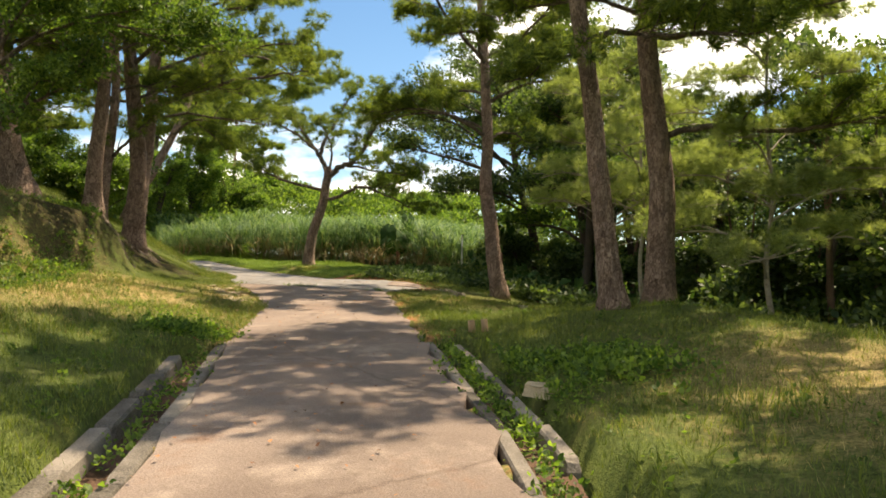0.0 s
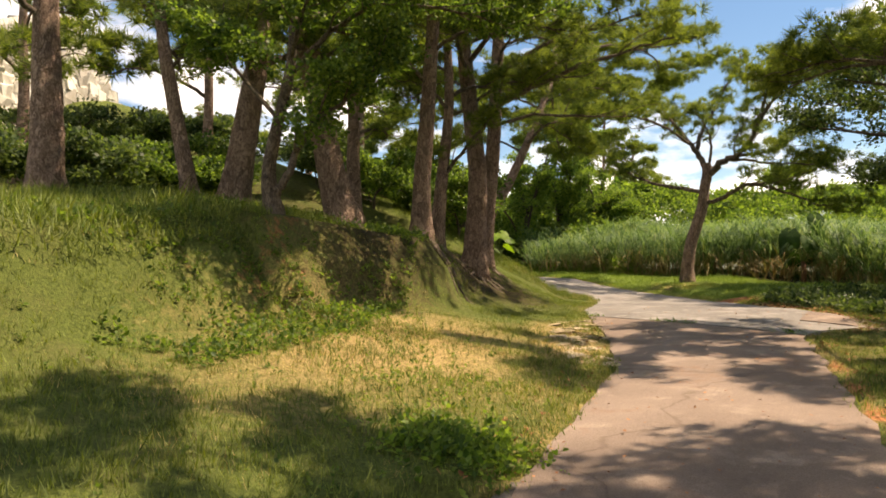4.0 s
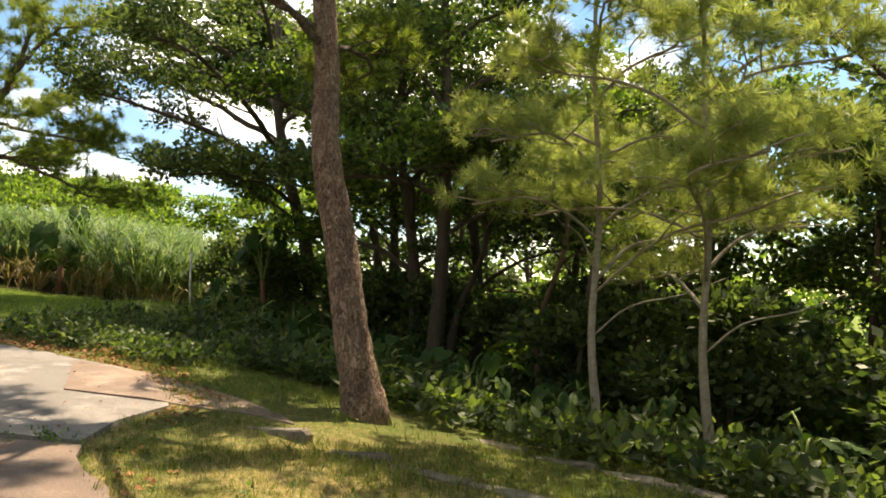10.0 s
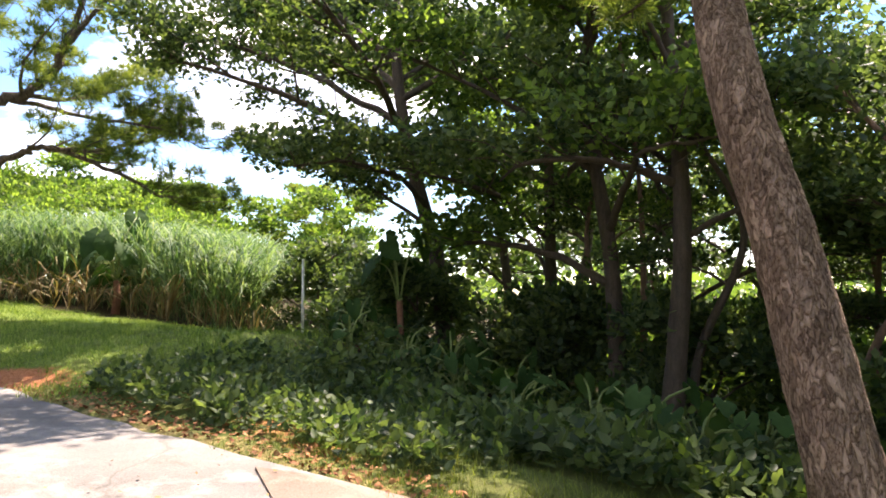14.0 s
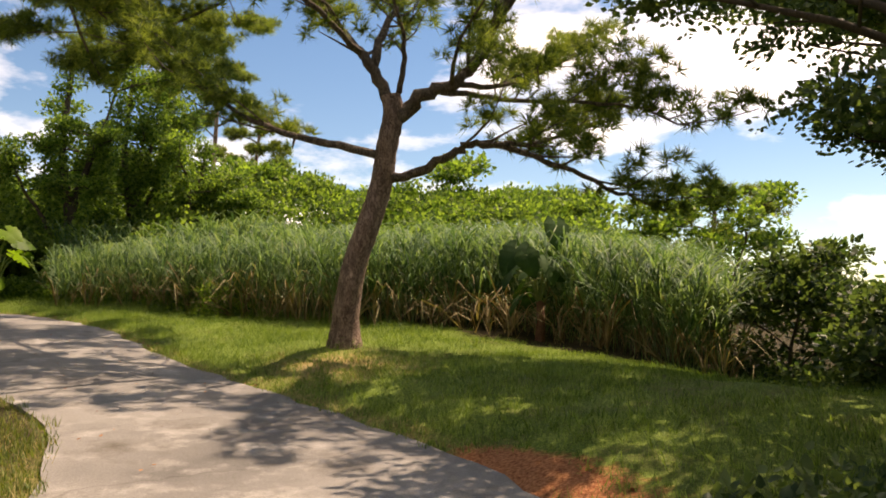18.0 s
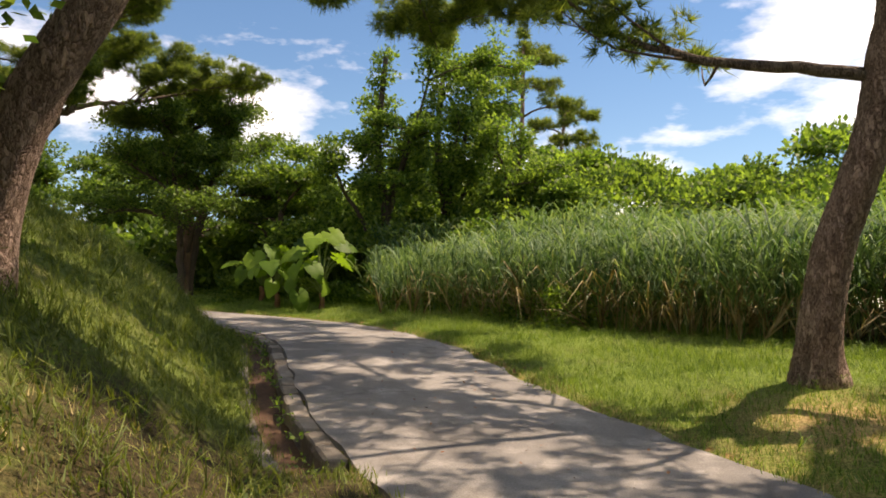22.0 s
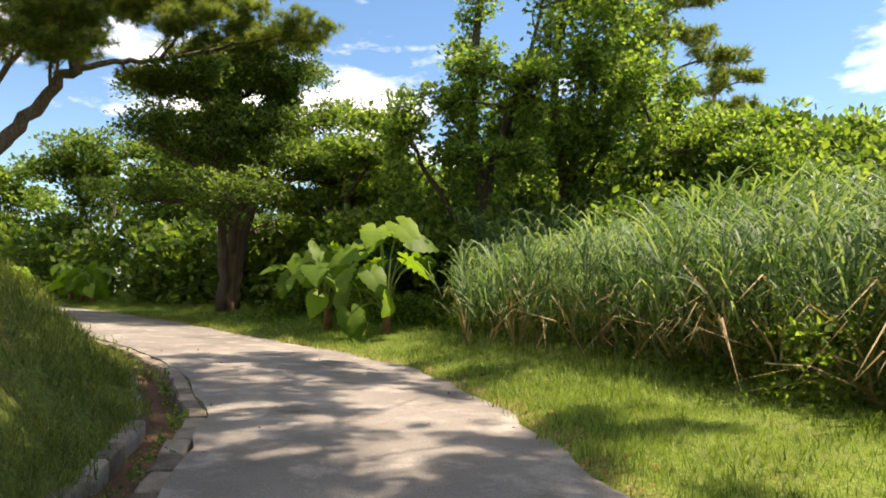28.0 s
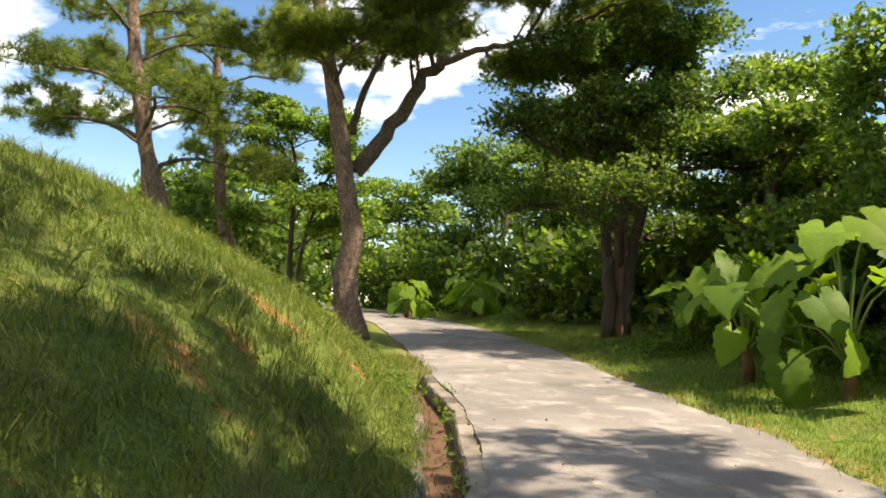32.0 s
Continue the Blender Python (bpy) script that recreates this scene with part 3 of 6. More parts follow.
def ground_material():
    m = bpy.data.materials.new("turf_and_soil")
    m.use_nodes = True
    n, l = m.node_tree.nodes, m.node_tree.links
    b = n["Principled BSDF"]
    at = n.new("ShaderNodeVertexColor")
    at.layer_name = "cover"
    sep = n.new("ShaderNodeSeparateColor")
    l.new(at.outputs["Color"], sep.inputs[0])
    tc = n.new("ShaderNodeTexCoord")
    noises = []
    for sc in (1.3, 9.0, 70.0, 32.0):
        q = n.new("ShaderNodeTexNoise")
        q.inputs["Scale"].default_value, q.inputs["Detail"].default_value = sc, 6
        l.new(tc.outputs["Object"], q.inputs["Vector"])
        noises.append(q.outputs["Fac"])

    def mixed(a, c, f):
        q = n.new("ShaderNodeMixRGB")
        for i, v in ((1, a), (2, c)):
            if isinstance(v, tuple):
                q.inputs[i].default_value = (*v, 1)
            else:
                l.new(v, q.inputs[i])
        l.new(f, q.inputs[0])
        return q.outputs[0]

    def contrast(f):
        r = n.new("ShaderNodeMapRange")
        r.inputs["From Min"].default_value, r.inputs["From Max"].default_value = 0.34, 0.66
        l.new(f, r.inputs["Value"])
        return r.outputs[0]

    def edge(f, noise_out, lo, hi):
        """A mask whose rim is broken up by noise."""
        q = n.new("ShaderNodeMath")
        q.operation, q.inputs[1].default_value = "MULTIPLY_ADD", 0.7
        l.new(noise_out, q.inputs[0])
        l.new(f, q.inputs[2])
        r = n.new("ShaderNodeMapRange")
        r.inputs["From Min"].default_value, r.inputs["From Max"].default_value = lo, hi
        l.new(q.outputs[0], r.inputs["Value"])
        return r.outputs[0]

    two = n.new("ShaderNodeMath")
    two.operation, two.inputs[1].default_value = "MULTIPLY_ADD", 0.9
    l.new(noises[0], two.inputs[0])
    one = n.new("ShaderNodeMath")
    one.operation, one.inputs[1].default_value = "MULTIPLY_ADD", 0.9
    one.inputs[2].default_value = -0.4
    l.new(noises[1], one.inputs[0])
    l.new(one.outputs[0], two.inputs[2])
    ragged = two.outputs[0]
    turf = mixed(mixed((0.035, 0.05, 0.014), (0.16, 0.19, 0.05), contrast(noises[3])), (0.085, 0.115, 0.03), noises[1])
    turf = mixed(turf, mixed((0.07, 0.115, 0.02), (0.21, 0.28, 0.06), contrast(noises[3])), at.outputs["Alpha"])
    turf = mixed(turf, (0.12, 0.11, 0.045), edge(noises[0], noises[2], 0.85, 1.15))
    dry = mixed((0.2, 0.145, 0.06), (0.56, 0.4, 0.19), contrast(noises[3]))
    soil = mixed((0.24, 0.08, 0.035), (0.55, 0.24, 0.11), contrast(noises[3]))
    # dark litter brown, also used where tree shade is painted into the ground
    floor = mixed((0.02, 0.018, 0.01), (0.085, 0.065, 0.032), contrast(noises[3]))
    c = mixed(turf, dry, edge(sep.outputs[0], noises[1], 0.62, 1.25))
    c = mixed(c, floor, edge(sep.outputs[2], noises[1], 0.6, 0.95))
    c = mixed(c, soil, edge(sep.outputs[1], ragged, 0.7, 0.95))
    l.new(c, b.inputs["Base Color"])
    b.inputs["Roughness"].default_value = 0.95
    b.inputs["Specular IOR Level"].default_value = 0.1
    bp = n.new("ShaderNodeBump")
    bp.inputs["Strength"].default_value, bp.inputs["Distance"].default_value = 0.8, 0.03
    l.new(noises[2], bp.inputs["Height"])
    l.new(bp.outputs[0], b.inputs["Normal"])
    return m


def blob(x, y, cx, cy, rx, ry, turn=0.0):
    c, s = math.cos(radians(turn)), math.sin(radians(turn))
    u, v = (x - cx) * c + (y - cy) * s, (y - cy) * c - (x - cx) * s
    return np.clip(1.25 - np.hypot(u / rx, v / ry), 0, 1)


def cover(x, y):
    """How dry, how bare, and how much wood-floor litter and painted tree shade darken the ground."""
    where, d, s, _ = paved(x, y)
    dry = np.maximum.reduce([blob(x, y, -5.5, 12.2, 2.6, 4.4, 10) * .85, blob(x, y, -3.6, 11.6, 1.2, 1.4, 20) * .55,  blob(x, y, -4.5, 15.4, .9, 3.4, 20), blob(x, y, -4.6, 17.6, .7, 1.8, 20) * .7, blob(x, y, -6.0, 32.6, 1.5, 1.6) * 0.9, blob(x, y, -9.3, 27.6, 1.6, 2.4, 30) * .5, np.where((where != 0) & (d < 0.35), 0.65 - d, 0),
                             blob(x, y, 0.6, 16.5, 2.2, 3.0) * 0.6, blob(x, y, 3.5, 6, 2.5, 3.5) * 0.7])
    soil = np.maximum.reduce([blob(x, y, -3.65, 27.25, 1.7, .5, -54), blob(x, y, -1.2, 23.2, 0.5, 4.0, 18) * 0.45, blob(x, y, -17.9, 36.0, .8, .4, 35) * .5, blob(x, y, -20.4, 37.4, .6, .5, 20) * .62, blob(x, y, -16.2, 34.9, .7, .35, 40) * .48, blob(x, y, -18.7, 36.6, .5, .3) * .48, blob(x, y, -21.2, 38.6, .4, .45) * 0.65, blob(x, y, -22.3, 39.4, .3, .3) * .6,
                              np.where((where > 0) & (d < 0.25) & (s > 60), 0.42 - d, 0), np.where((where > 0) & (d < 0.25) & (s < 45), 0.5, 0), blob(x, y, -7.6, 12.2, 0.6, 2.4, 0) * 0.33])
    # wood-floor litter, plus tree shade painted dark on bank, hill and lane corner
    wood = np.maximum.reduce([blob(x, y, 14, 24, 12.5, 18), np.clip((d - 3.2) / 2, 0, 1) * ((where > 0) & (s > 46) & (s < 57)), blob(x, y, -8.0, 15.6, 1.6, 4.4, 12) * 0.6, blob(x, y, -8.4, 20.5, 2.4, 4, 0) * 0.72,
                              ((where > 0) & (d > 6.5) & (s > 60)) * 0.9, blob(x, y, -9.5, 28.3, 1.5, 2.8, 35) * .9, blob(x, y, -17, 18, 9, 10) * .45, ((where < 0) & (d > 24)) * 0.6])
    return dry, soil, wood


gx, gy = spaced(-26, 7.5, 0.16, 450, 1.1), spaced(-4, 47, 0.16, 450, 1.1)
X, Y = np.meshgrid(gx, gy)
Z = ground(X.ravel(), Y.ravel()).reshape(X.shape)
far = np.hypot(X + 8, Y - 22)
Z = Z - np.clip((far - 45) / 60, 0, 1) * np.clip(Z - 3, 0, 9) * 0.6
nx, ny = len(gx), len(gy)
idx = np.arange(nx * ny).reshape(ny, nx)
quads = np.stack([idx[:-1, :-1], idx[:-1, 1:], idx[1:, 1:], idx[1:, :-1]], -1).reshape(-1, 4)
tris = np.concatenate([quads[:, [0, 1, 2]], quads[:, [0, 2, 3]]])
me = tri_mesh("ground", np.stack([X, Y, Z], -1).reshape(-1, 3), tris, ground_material())
me.polygons.foreach_set("use_smooth", [True] * len(me.polygons))
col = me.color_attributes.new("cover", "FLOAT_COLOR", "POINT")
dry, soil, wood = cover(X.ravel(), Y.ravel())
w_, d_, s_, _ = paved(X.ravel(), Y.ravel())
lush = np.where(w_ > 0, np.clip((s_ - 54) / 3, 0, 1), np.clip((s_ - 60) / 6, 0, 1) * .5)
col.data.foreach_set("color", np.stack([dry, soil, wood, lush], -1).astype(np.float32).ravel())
tagged(new("ground", me), "grassy park ground with dry patches and bare red soil", "ground", kind="structure")


# ---- the paved way, slab by slab ----
def edge_at(line, stations, s):
    return np.array([np.interp(s, stations, line[:, 0]), np.interp(s, stations, line[:, 1])])


def slab(s0, s1, mat, shear0=0.0, shear1=0.0):
    rows, cols = max(3, int((s1 - s0) / 0.4)), 9
    V, F = [], []
    for i in range(rows + 1):
        f = i / rows
        s, sh = s0 + (s1 - s0) * f, shear0 * (1 - f) + shear1 * f
        a, b = edge_at(LEFT, LEFT_S, s + sh), edge_at(RIGHT, RIGHT_S, s - sh)
        for j in range(cols + 1):
            g = j / cols
            p = a + (b - a) * g
            ragged = 0.05 * math.sin(p[1] * 5.1) + 0.03 * math.sin(p[1] * 12.7)
            p = p + (b - a) / np.linalg.norm(b - a) * (ragged if j == cols else -ragged * 0.5 if j == 0 else 0)
            z = float(np.interp(nearest(MID, p[:1], p[1:])[1][0], MID_S, MID[:, 2]))
            V.append((p[0], p[1], z + 0.012 + 0.02 * math.sin(g * math.pi)))
    n = len(V)
    V += [(x, y, z - 0.12) for x, y, z in V]
    w = cols + 1
    for i in range(rows):
        for j in range(cols):
            k = i * w + j
            F.append((k, k + 1, k + w + 1, k + w))
    rim = [*range(w), *[i * w + cols for i in range(1, rows + 1)], *[rows * w + j for j in range(cols - 1, -1, -1)], *[i * w for i in range(rows - 1, 0, -1)]]
    for a, b in zip(rim, rim[1:] + rim[:1]):
        F.append((b, a, a + n, b + n))
    return mesh_of("slab", np.array(V), F, mat, False)


def spur():
    """The trodden end of the lane that runs out beside the wood."""
    far_edge = smooth_line([(-1.45, 21.6, 0), (-.76, 20.9, 0), (-.23, 20.0, 0), (.17, 19.1, 0), (.52, 18.25, 0)], 14)
    near_edge = smooth_line([(-1.5, 19.7, 0), (-.9, 19.2, 0), (-.2, 18.65, 0), (.2, 18.4, 0), (.5, 18.22, 0)], 14)
    V, F = [], []
    for a, b in zip(far_edge, near_edge):
        for j in range(5):
            p = a + (b - a) * j / 4
            w, _, _, z = paved(p[:1], p[1:2])
            V.append((p[0], p[1], ground_at(p[0], p[1]) + .014 if w[0] else float(z[0]) + .036))
    for i in range(13):
        for j in range(4):
            k = i * 5 + j
            F.append((k, k + 1, k + 6, k + 5))
    n = len(V)
    V += [(x, y, z - .1) for x, y, z in V]
    rim = [*range(5), *[i * 5 + 4 for i in range(1, 14)], *range(68, 64, -1), *[i * 5 for i in range(12, 0, -1)]]
    F += [(b, a, a + n, b + n) for a, b in zip(rim, rim[1:] + rim[:1])]
    return mesh_of("slab", np.array(V), F, M_ASPHALT, False)


road = tagged(new("road"), "worn grey-brown paved footpath with dry joints", "path", kind="structure")
for a, b in ((2, 14), (14, 24), (24, 30.2), (30.2, 33.9), (33.905, 48.9)):
    part("slab", slab(a, b - 0.006, M_ASPHALT, 0, 1.6 if b == 48.9 else 0), road)
lane = tagged(new("road"), "pale cracked concrete lane curving round the hill", "lane", kind="structure")
part("slab", spur(), lane, "trodden brown spur of the lane")
cuts = [49.0, 54.5, 60.2, 66.0, 71.5, 77.5, 84, 92, 104, 128]
for a, b in zip(cuts, cuts[1:]):
    part("slab", slab(a, b - 0.004, M_CONCRETE, 1.6 if a == 49.0 else 0, 0), lane)


# ---- trees ----
TUFT = needle_tuft(np.random.default_rng(1), 17, 1.0, 0.032, 1.25)
TUFT_FINE = needle_tuft(np.random.default_rng(8), 26, 1.0, 0.02, 1.3)
TUFT_FAR = needle_tuft(np.random.default_rng(2), 11, 1.0, 0.05, 1.25)
SPRIG = leaf_sprig(np.random.default_rng(3), 8)
SPRIG_WIDE = leaf_sprig(np.random.default_rng(4), 8, 0.5, 0.36, 1.3)


def limb_family(limb, r0, rng, subs, reach, lift=0.25, start=0.3):
    """Side branches of a limb and the tips where foliage sits."""
    twigs, tips = [], []
    n = len(limb)
    length = np.linalg.norm(np.diff(limb, axis=0), axis=1).sum()
    for i in range(subs):
        f = start + (1 - start) * (i + rng.uniform(0.2, 0.9)) / subs
        k = min(int(f * (n - 1)), n - 2)
        b = limb[k]
        tan = limb[min(k + 1, n - 1)] - limb[max(k - 1, 0)]
        tan /= np.linalg.norm(tan) + 1e-9
        a = radians(rng.uniform(25, 70)) * (1 if i % 2 else -1)
        c, s = math.cos(a), math.sin(a)
        d = np.array([tan[0] * c - tan[1] * s, tan[0] * s + tan[1] * c, tan[2] * 0.4 + lift * rng.uniform(0.3, 1.3)])
        L = reach * length * rng.uniform(0.5, 1.0) * (1.15 - 0.5 * f)
        e = b + d * L
        m = b + d * L * 0.5 + rng.standard_normal(3) * L * 0.08
        line = smooth_line([b, m, e], 5)
        twigs.append((line, r0 * (0.55 - 0.3 * f) * 0.7, 0.008))
        tips.append((line, d))
    tips.append((limb[int(n * 0.7):], limb[-1] - limb[-3]))
    return twigs, tips


def foliage_points(tips, per_metre, wide, rng, lift=0.1):
    """Round brushes of needles at the shoots' ends: knots along the twigs, each with several tufts that spread up and out."""
    P, A = [], []
    for line, d in tips:
        seg = np.linalg.norm(np.diff(line, axis=0), axis=1).sum()
        k = max(2, int(seg * per_metre / 4.2 + rng.uniform(0, 1)))
        f = np.clip(1.04 - rng.uniform(0, 1, k) ** 1.4 * .72, 0, 1.04) * (len(line) - 1)
        i = np.clip(f.astype(int), 0, len(line) - 2)
        p = line[i] + (line[i + 1] - line[i]) * (f - i)[:, None]
        o = rng.standard_normal((k, 3)) * np.array([wide * .75, wide * .75, wide * .3])
        o[:, 2] += lift
        for c in p + o:
            m = int(rng.integers(5, 9))
            u = rng.standard_normal((m, 3)) * np.array([1, 1, .7])
            u /= np.linalg.norm(u, axis=1)[:, None] + 1e-9
            u[:, 2] = u[:, 2] * .8 + .35
            P.append(c + u * .09)
            A.append(u + d / (np.linalg.norm(d) + 1e-9) * .3 + np.array([0, 0, .25]))
    return np.vstack(P), np.vstack(A)


def pad_points(tips, per_pad, radius, rng):
    """Sprigs over the skin of flattened leaf cushions at the twigs' ends."""
    P, A = [], []
    for line, _ in tips:
        for c in (line[-1], line[len(line) // 2]) if rng.uniform() < .45 else (line[-1],):
            R = radius * rng.uniform(.6, 1.25)
            d = rng.standard_normal((per_pad, 3))
            d /= np.linalg.norm(d, axis=1)[:, None]
            d[:, 2] = np.where(d[:, 2] < -.25, -d[:, 2], d[:, 2])
            P.append(c + d * np.array([R, R, R * .6]) * rng.uniform(.72, 1.05, (per_pad, 1)))
            A.append(d * .8 + np.array([0, 0, .55]))
    return np.vstack(P), np.vstack(A)


def build_tree(name, base, trunk, r0, r1, limbs, label, seed, bark, limb_bark, template, leaf_mat, size, per_metre, wide, subs=7, reach=0.45, lift=0.25, category="tree", flare=0.5, group="", foliage="crown", pads=0.0, thick=0):
    """trunk, limbs: offsets from the base. Trunk, each limb, the twigs and the crown are parts."""
    rng = np.random.default_rng(seed)
    t = thing(name, (base[0], base[1], base[2]), label, category, group)
    line = smooth_line(trunk, max(22, len(trunk) * 8))
    line[0, 2] -= 0.25
    v, f = tube(line, r0, r1, 18, 0.07, flare, rng, 0.8)
    part("trunk", mesh_of("trunk", v, f, bark), t)
    twigs, tips = [], []
    for i, (pts, rl) in enumerate(limbs):
        ll = smooth_line(pts, max(10, len(pts) * 4))
        ll[1:-1] += rng.standard_normal((len(ll) - 2, 3)) * rl * 0.25
        v, f = tube(ll, rl, max(0.012, rl * 0.22), 8, 0.08, 0, rng)
        part("limb", mesh_of("limb", v, f, limb_bark), t)
        a, b = limb_family(ll, rl, rng, subs, reach, lift)
        twigs += a
        tips += b * (3 if i >= len(limbs) - thick else 1)
    if twigs:
        v, f = joined([tube(l, max(a, 0.01), b, 5) for l, a, b in twigs])
        tagged(part("branching", mesh_of("branching", v, f, limb_bark), t), kind="stuff")
    P, A = pad_points(tips, per_metre, pads, rng) if pads else foliage_points(tips, per_metre, wide, rng)
    S = size * rng.uniform(0.75, 1.25, len(P))
    tagged(part(foliage, scattered(foliage, template, P, A, S, rng, leaf_mat), t), kind="stuff")
    return t


def auto_limbs(trunk, rng, n, lo, hi, length, rise=0.25, r=0.06, bow=0.12):
    """Limbs all round a trunk from height share lo to hi."""
    line = smooth_line(trunk, 40)
    out = []
    a = rng.uniform(0, 6.28)
    for i in range(n):
        f = lo + (hi - lo) * (i + rng.uniform(0, 0.8)) / n
        b = line[int(f * 39)]
        a += 2.4 + rng.uniform(-0.5, 0.5)
        L = length * rng.uniform(0.65, 1.1) * (1.1 - 0.45 * f)
        d = np.array([math.cos(a), math.sin(a), 0])
        side = np.array([-d[1], d[0], 0]) * rng.uniform(-0.25, 0.25)
        z = rise * rng.uniform(0.2, 1.4)
        out.append(([b, b + d * L * 0.35 + side * L * 0.4 + np.array([0, 0, L * (z * 0.35 + bow)]), b + d * L * 0.7 + side * L + np.array([0, 0, L * (z * 0.7 + bow * 0.8)]), b + d * L + np.array([0, 0, L * z])],
                    r * rng.uniform(0.7, 1.15) * (1.15 - 0.4 * f)))
    out.append(([line[30], line[35], line[39] + np.array([0, 0, 0.3])], r * 0.7))
    return out


def pine(base, trunk, r0, r1, limbs, label, seed, size=0.25, per_metre=31, wide=0.28, far=False, **kw):
    return build_tree("pine_tree", base, trunk, r0, r1, limbs, label, seed, M_PINE_BARK, M_LIMB_BARK, TUFT_FAR if far else TUFT, M_NEEDLE, size, per_metre, wide, category="pine tree", **kw)


def rooted(x, y):
    return (x, y, ground_at(x, y))


def height(pts, k=1.0):
    return [tuple(np.array(p) * k) for p in pts]


# the lone pine on the lawn
pine(rooted(-6.17, 34.3), [(0, 0, 0), (.04, -.05, .67), (.2, -.11, 1.52), (.46, -.16, 2.26), (.66, -.2, 2.92), (.76, -.25, 3.57), (.88, -.29, 4.18), (.83, -.31, 4.5)], 0.245, 0.185, [
    ([(.74, -.2, 2.95), (1.45, -.36, 3.17), (1.99, -.55, 3.4), (2.43, -.73, 3.52), (3.18, -.96, 3.32), (3.97, -1.17, 2.91), (4.75, -1.29, 2.53), (5.42, -1.41, 2.23)], .095),
    ([(2.43, -.7, 3.52), (3.25, -.57, 3.54), (4.08, -.03, 3.82), (4.95, .4, 4.23)], .055),
    ([(.72, -.25, 3.4), (-.16, -.12, 3.64), (-.95, .01, 3.84), (-1.55, .05, 4.06), (-2.16, .08, 4.41), (-2.74, 0, 4.9), (-3.2, .12, 5.46)], .08)] + [
    ([(.86, -.29, 4.1), (1.37, -.37, 4.4), (1.93, -.46, 4.67), (2.38, -.55, 5.0), (2.74, -.68, 5.65), (3.07, -.76, 6.82), (3.22, -.85, 8.09)], .16),
    ([(1.74, -.45, 4.52), (2.48, -.4, 4.44), (3.03, -.94, 4.21), (3.93, -1.47, 4.01), (4.81, -1.99, 3.77), (5.57, -2.31, 3.42)], .06),
    ([(2.02, -.45, 4.67), (2.83, .2, 4.81), (3.76, 1.02, 5.37), (5.0, 1.85, 6.18)], .06)] + [
    ([(.83, -.31, 4.37), (.54, -.38, 4.98), (.24, -.23, 5.38), (-.11, -.09, 5.79), (-.57, .02, 6.46), (-1.53, .28, 7.35)], .12),
    ([(1.0, -.32, 4.55), (1.12, -.76, 5.2), (1.03, -1.31, 5.71), (.63, -1.89, 6.33)], .06),
    ([(.53, -.29, 5.06), (.71, .15, 5.97), (1.31, .69, 7.23), (2.07, 1.01, 8.9)], .09),
    ([(.3, -.3, 5.3), (-.5, -1.2, 5.9), (-1.5, -2.2, 6.2), (-2.6, -2.9, 6.3)], .06)] + [
    ([(2.7, -.68, 5.6), (3.3, -1.6, 6.2), (3.9, -2.6, 6.5), (4.4, -3.4, 6.4)], .06),
    # the last three limbs are added overhead, needles tripled, to dapple the lane
    ([(.24, -.2, 5.4), (-1.2, 1.4, 7.4), (-2.8, 3.6, 8.6), (-4.4, 6.2, 9.0), (-6.2, 7.2, 8.8)], .06), ([(-4.4, 6.2, 9.0), (-6.6, 7.6, 8.8), (-8.6, 8.6, 8.4)], .04), ([(-1.2, 1.4, 7.4), (-3.2, 2.2, 8.4), (-5.4, 3.6, 9.0), (-7.2, 5.2, 8.9)], .045)],
     "lone leaning pine with spreading crown on the sunny lawn", 11, per_metre=21, thick=3, wide=0.33, subs=11, reach=0.5)

# the slender pine at the wood's edge, with reddish plated bark
T1 = [(0, 0, 0), (-.13, .15, .91), (-.2, .36, 1.9), (-.3, .62, 2.95), (-.22, .92, 4.1), (-.26, 1.05, 5.3), (-.3, 1.1, 6.6), (-.4, 1.0, 8.0), (-.35, .9, 9.6)]
# the last two limbs are added, needles tripled, to shade the footpath
pine((1.43, 18.86, ground_at(1.43, 18.86)), T1, 0.225, 0.1, auto_limbs(T1, np.random.default_rng(5), 9, 0.5, 0.95, 3.2, 0.1, 0.055) + [
    ([(-.24, .95, 4.3), (-1.2, .3, 4.7), (-2.2, -.1, 4.8), (-3.0, -.3, 4.6)], .05), ([(-.28, 1.05, 5.6), (.3, -.4, 6.2), (.8, -1.8, 6.5), (1.0, -3.2, 6.4)], .06), ([(-.3, 1.1, 6.4), (-1.2, -.2, 7.0), (-1.8, -1.6, 7.4), (-2.2, -3.0, 7.4)], .06)],
     "slender curved pine with reddish plated bark at the wood's edge", 12, thick=2, wide=0.22, flare=0.35)
T2 = [(0, 0, 0), (-.12, -.05, .93), (-.25, -.12, 2.1), (-.37, -.19, 3.26), (-.57, -.26, 4.59), (-.73, -.34, 5.92), (-.73, -.42, 7.25), (-.7, -.4, 8.6)]
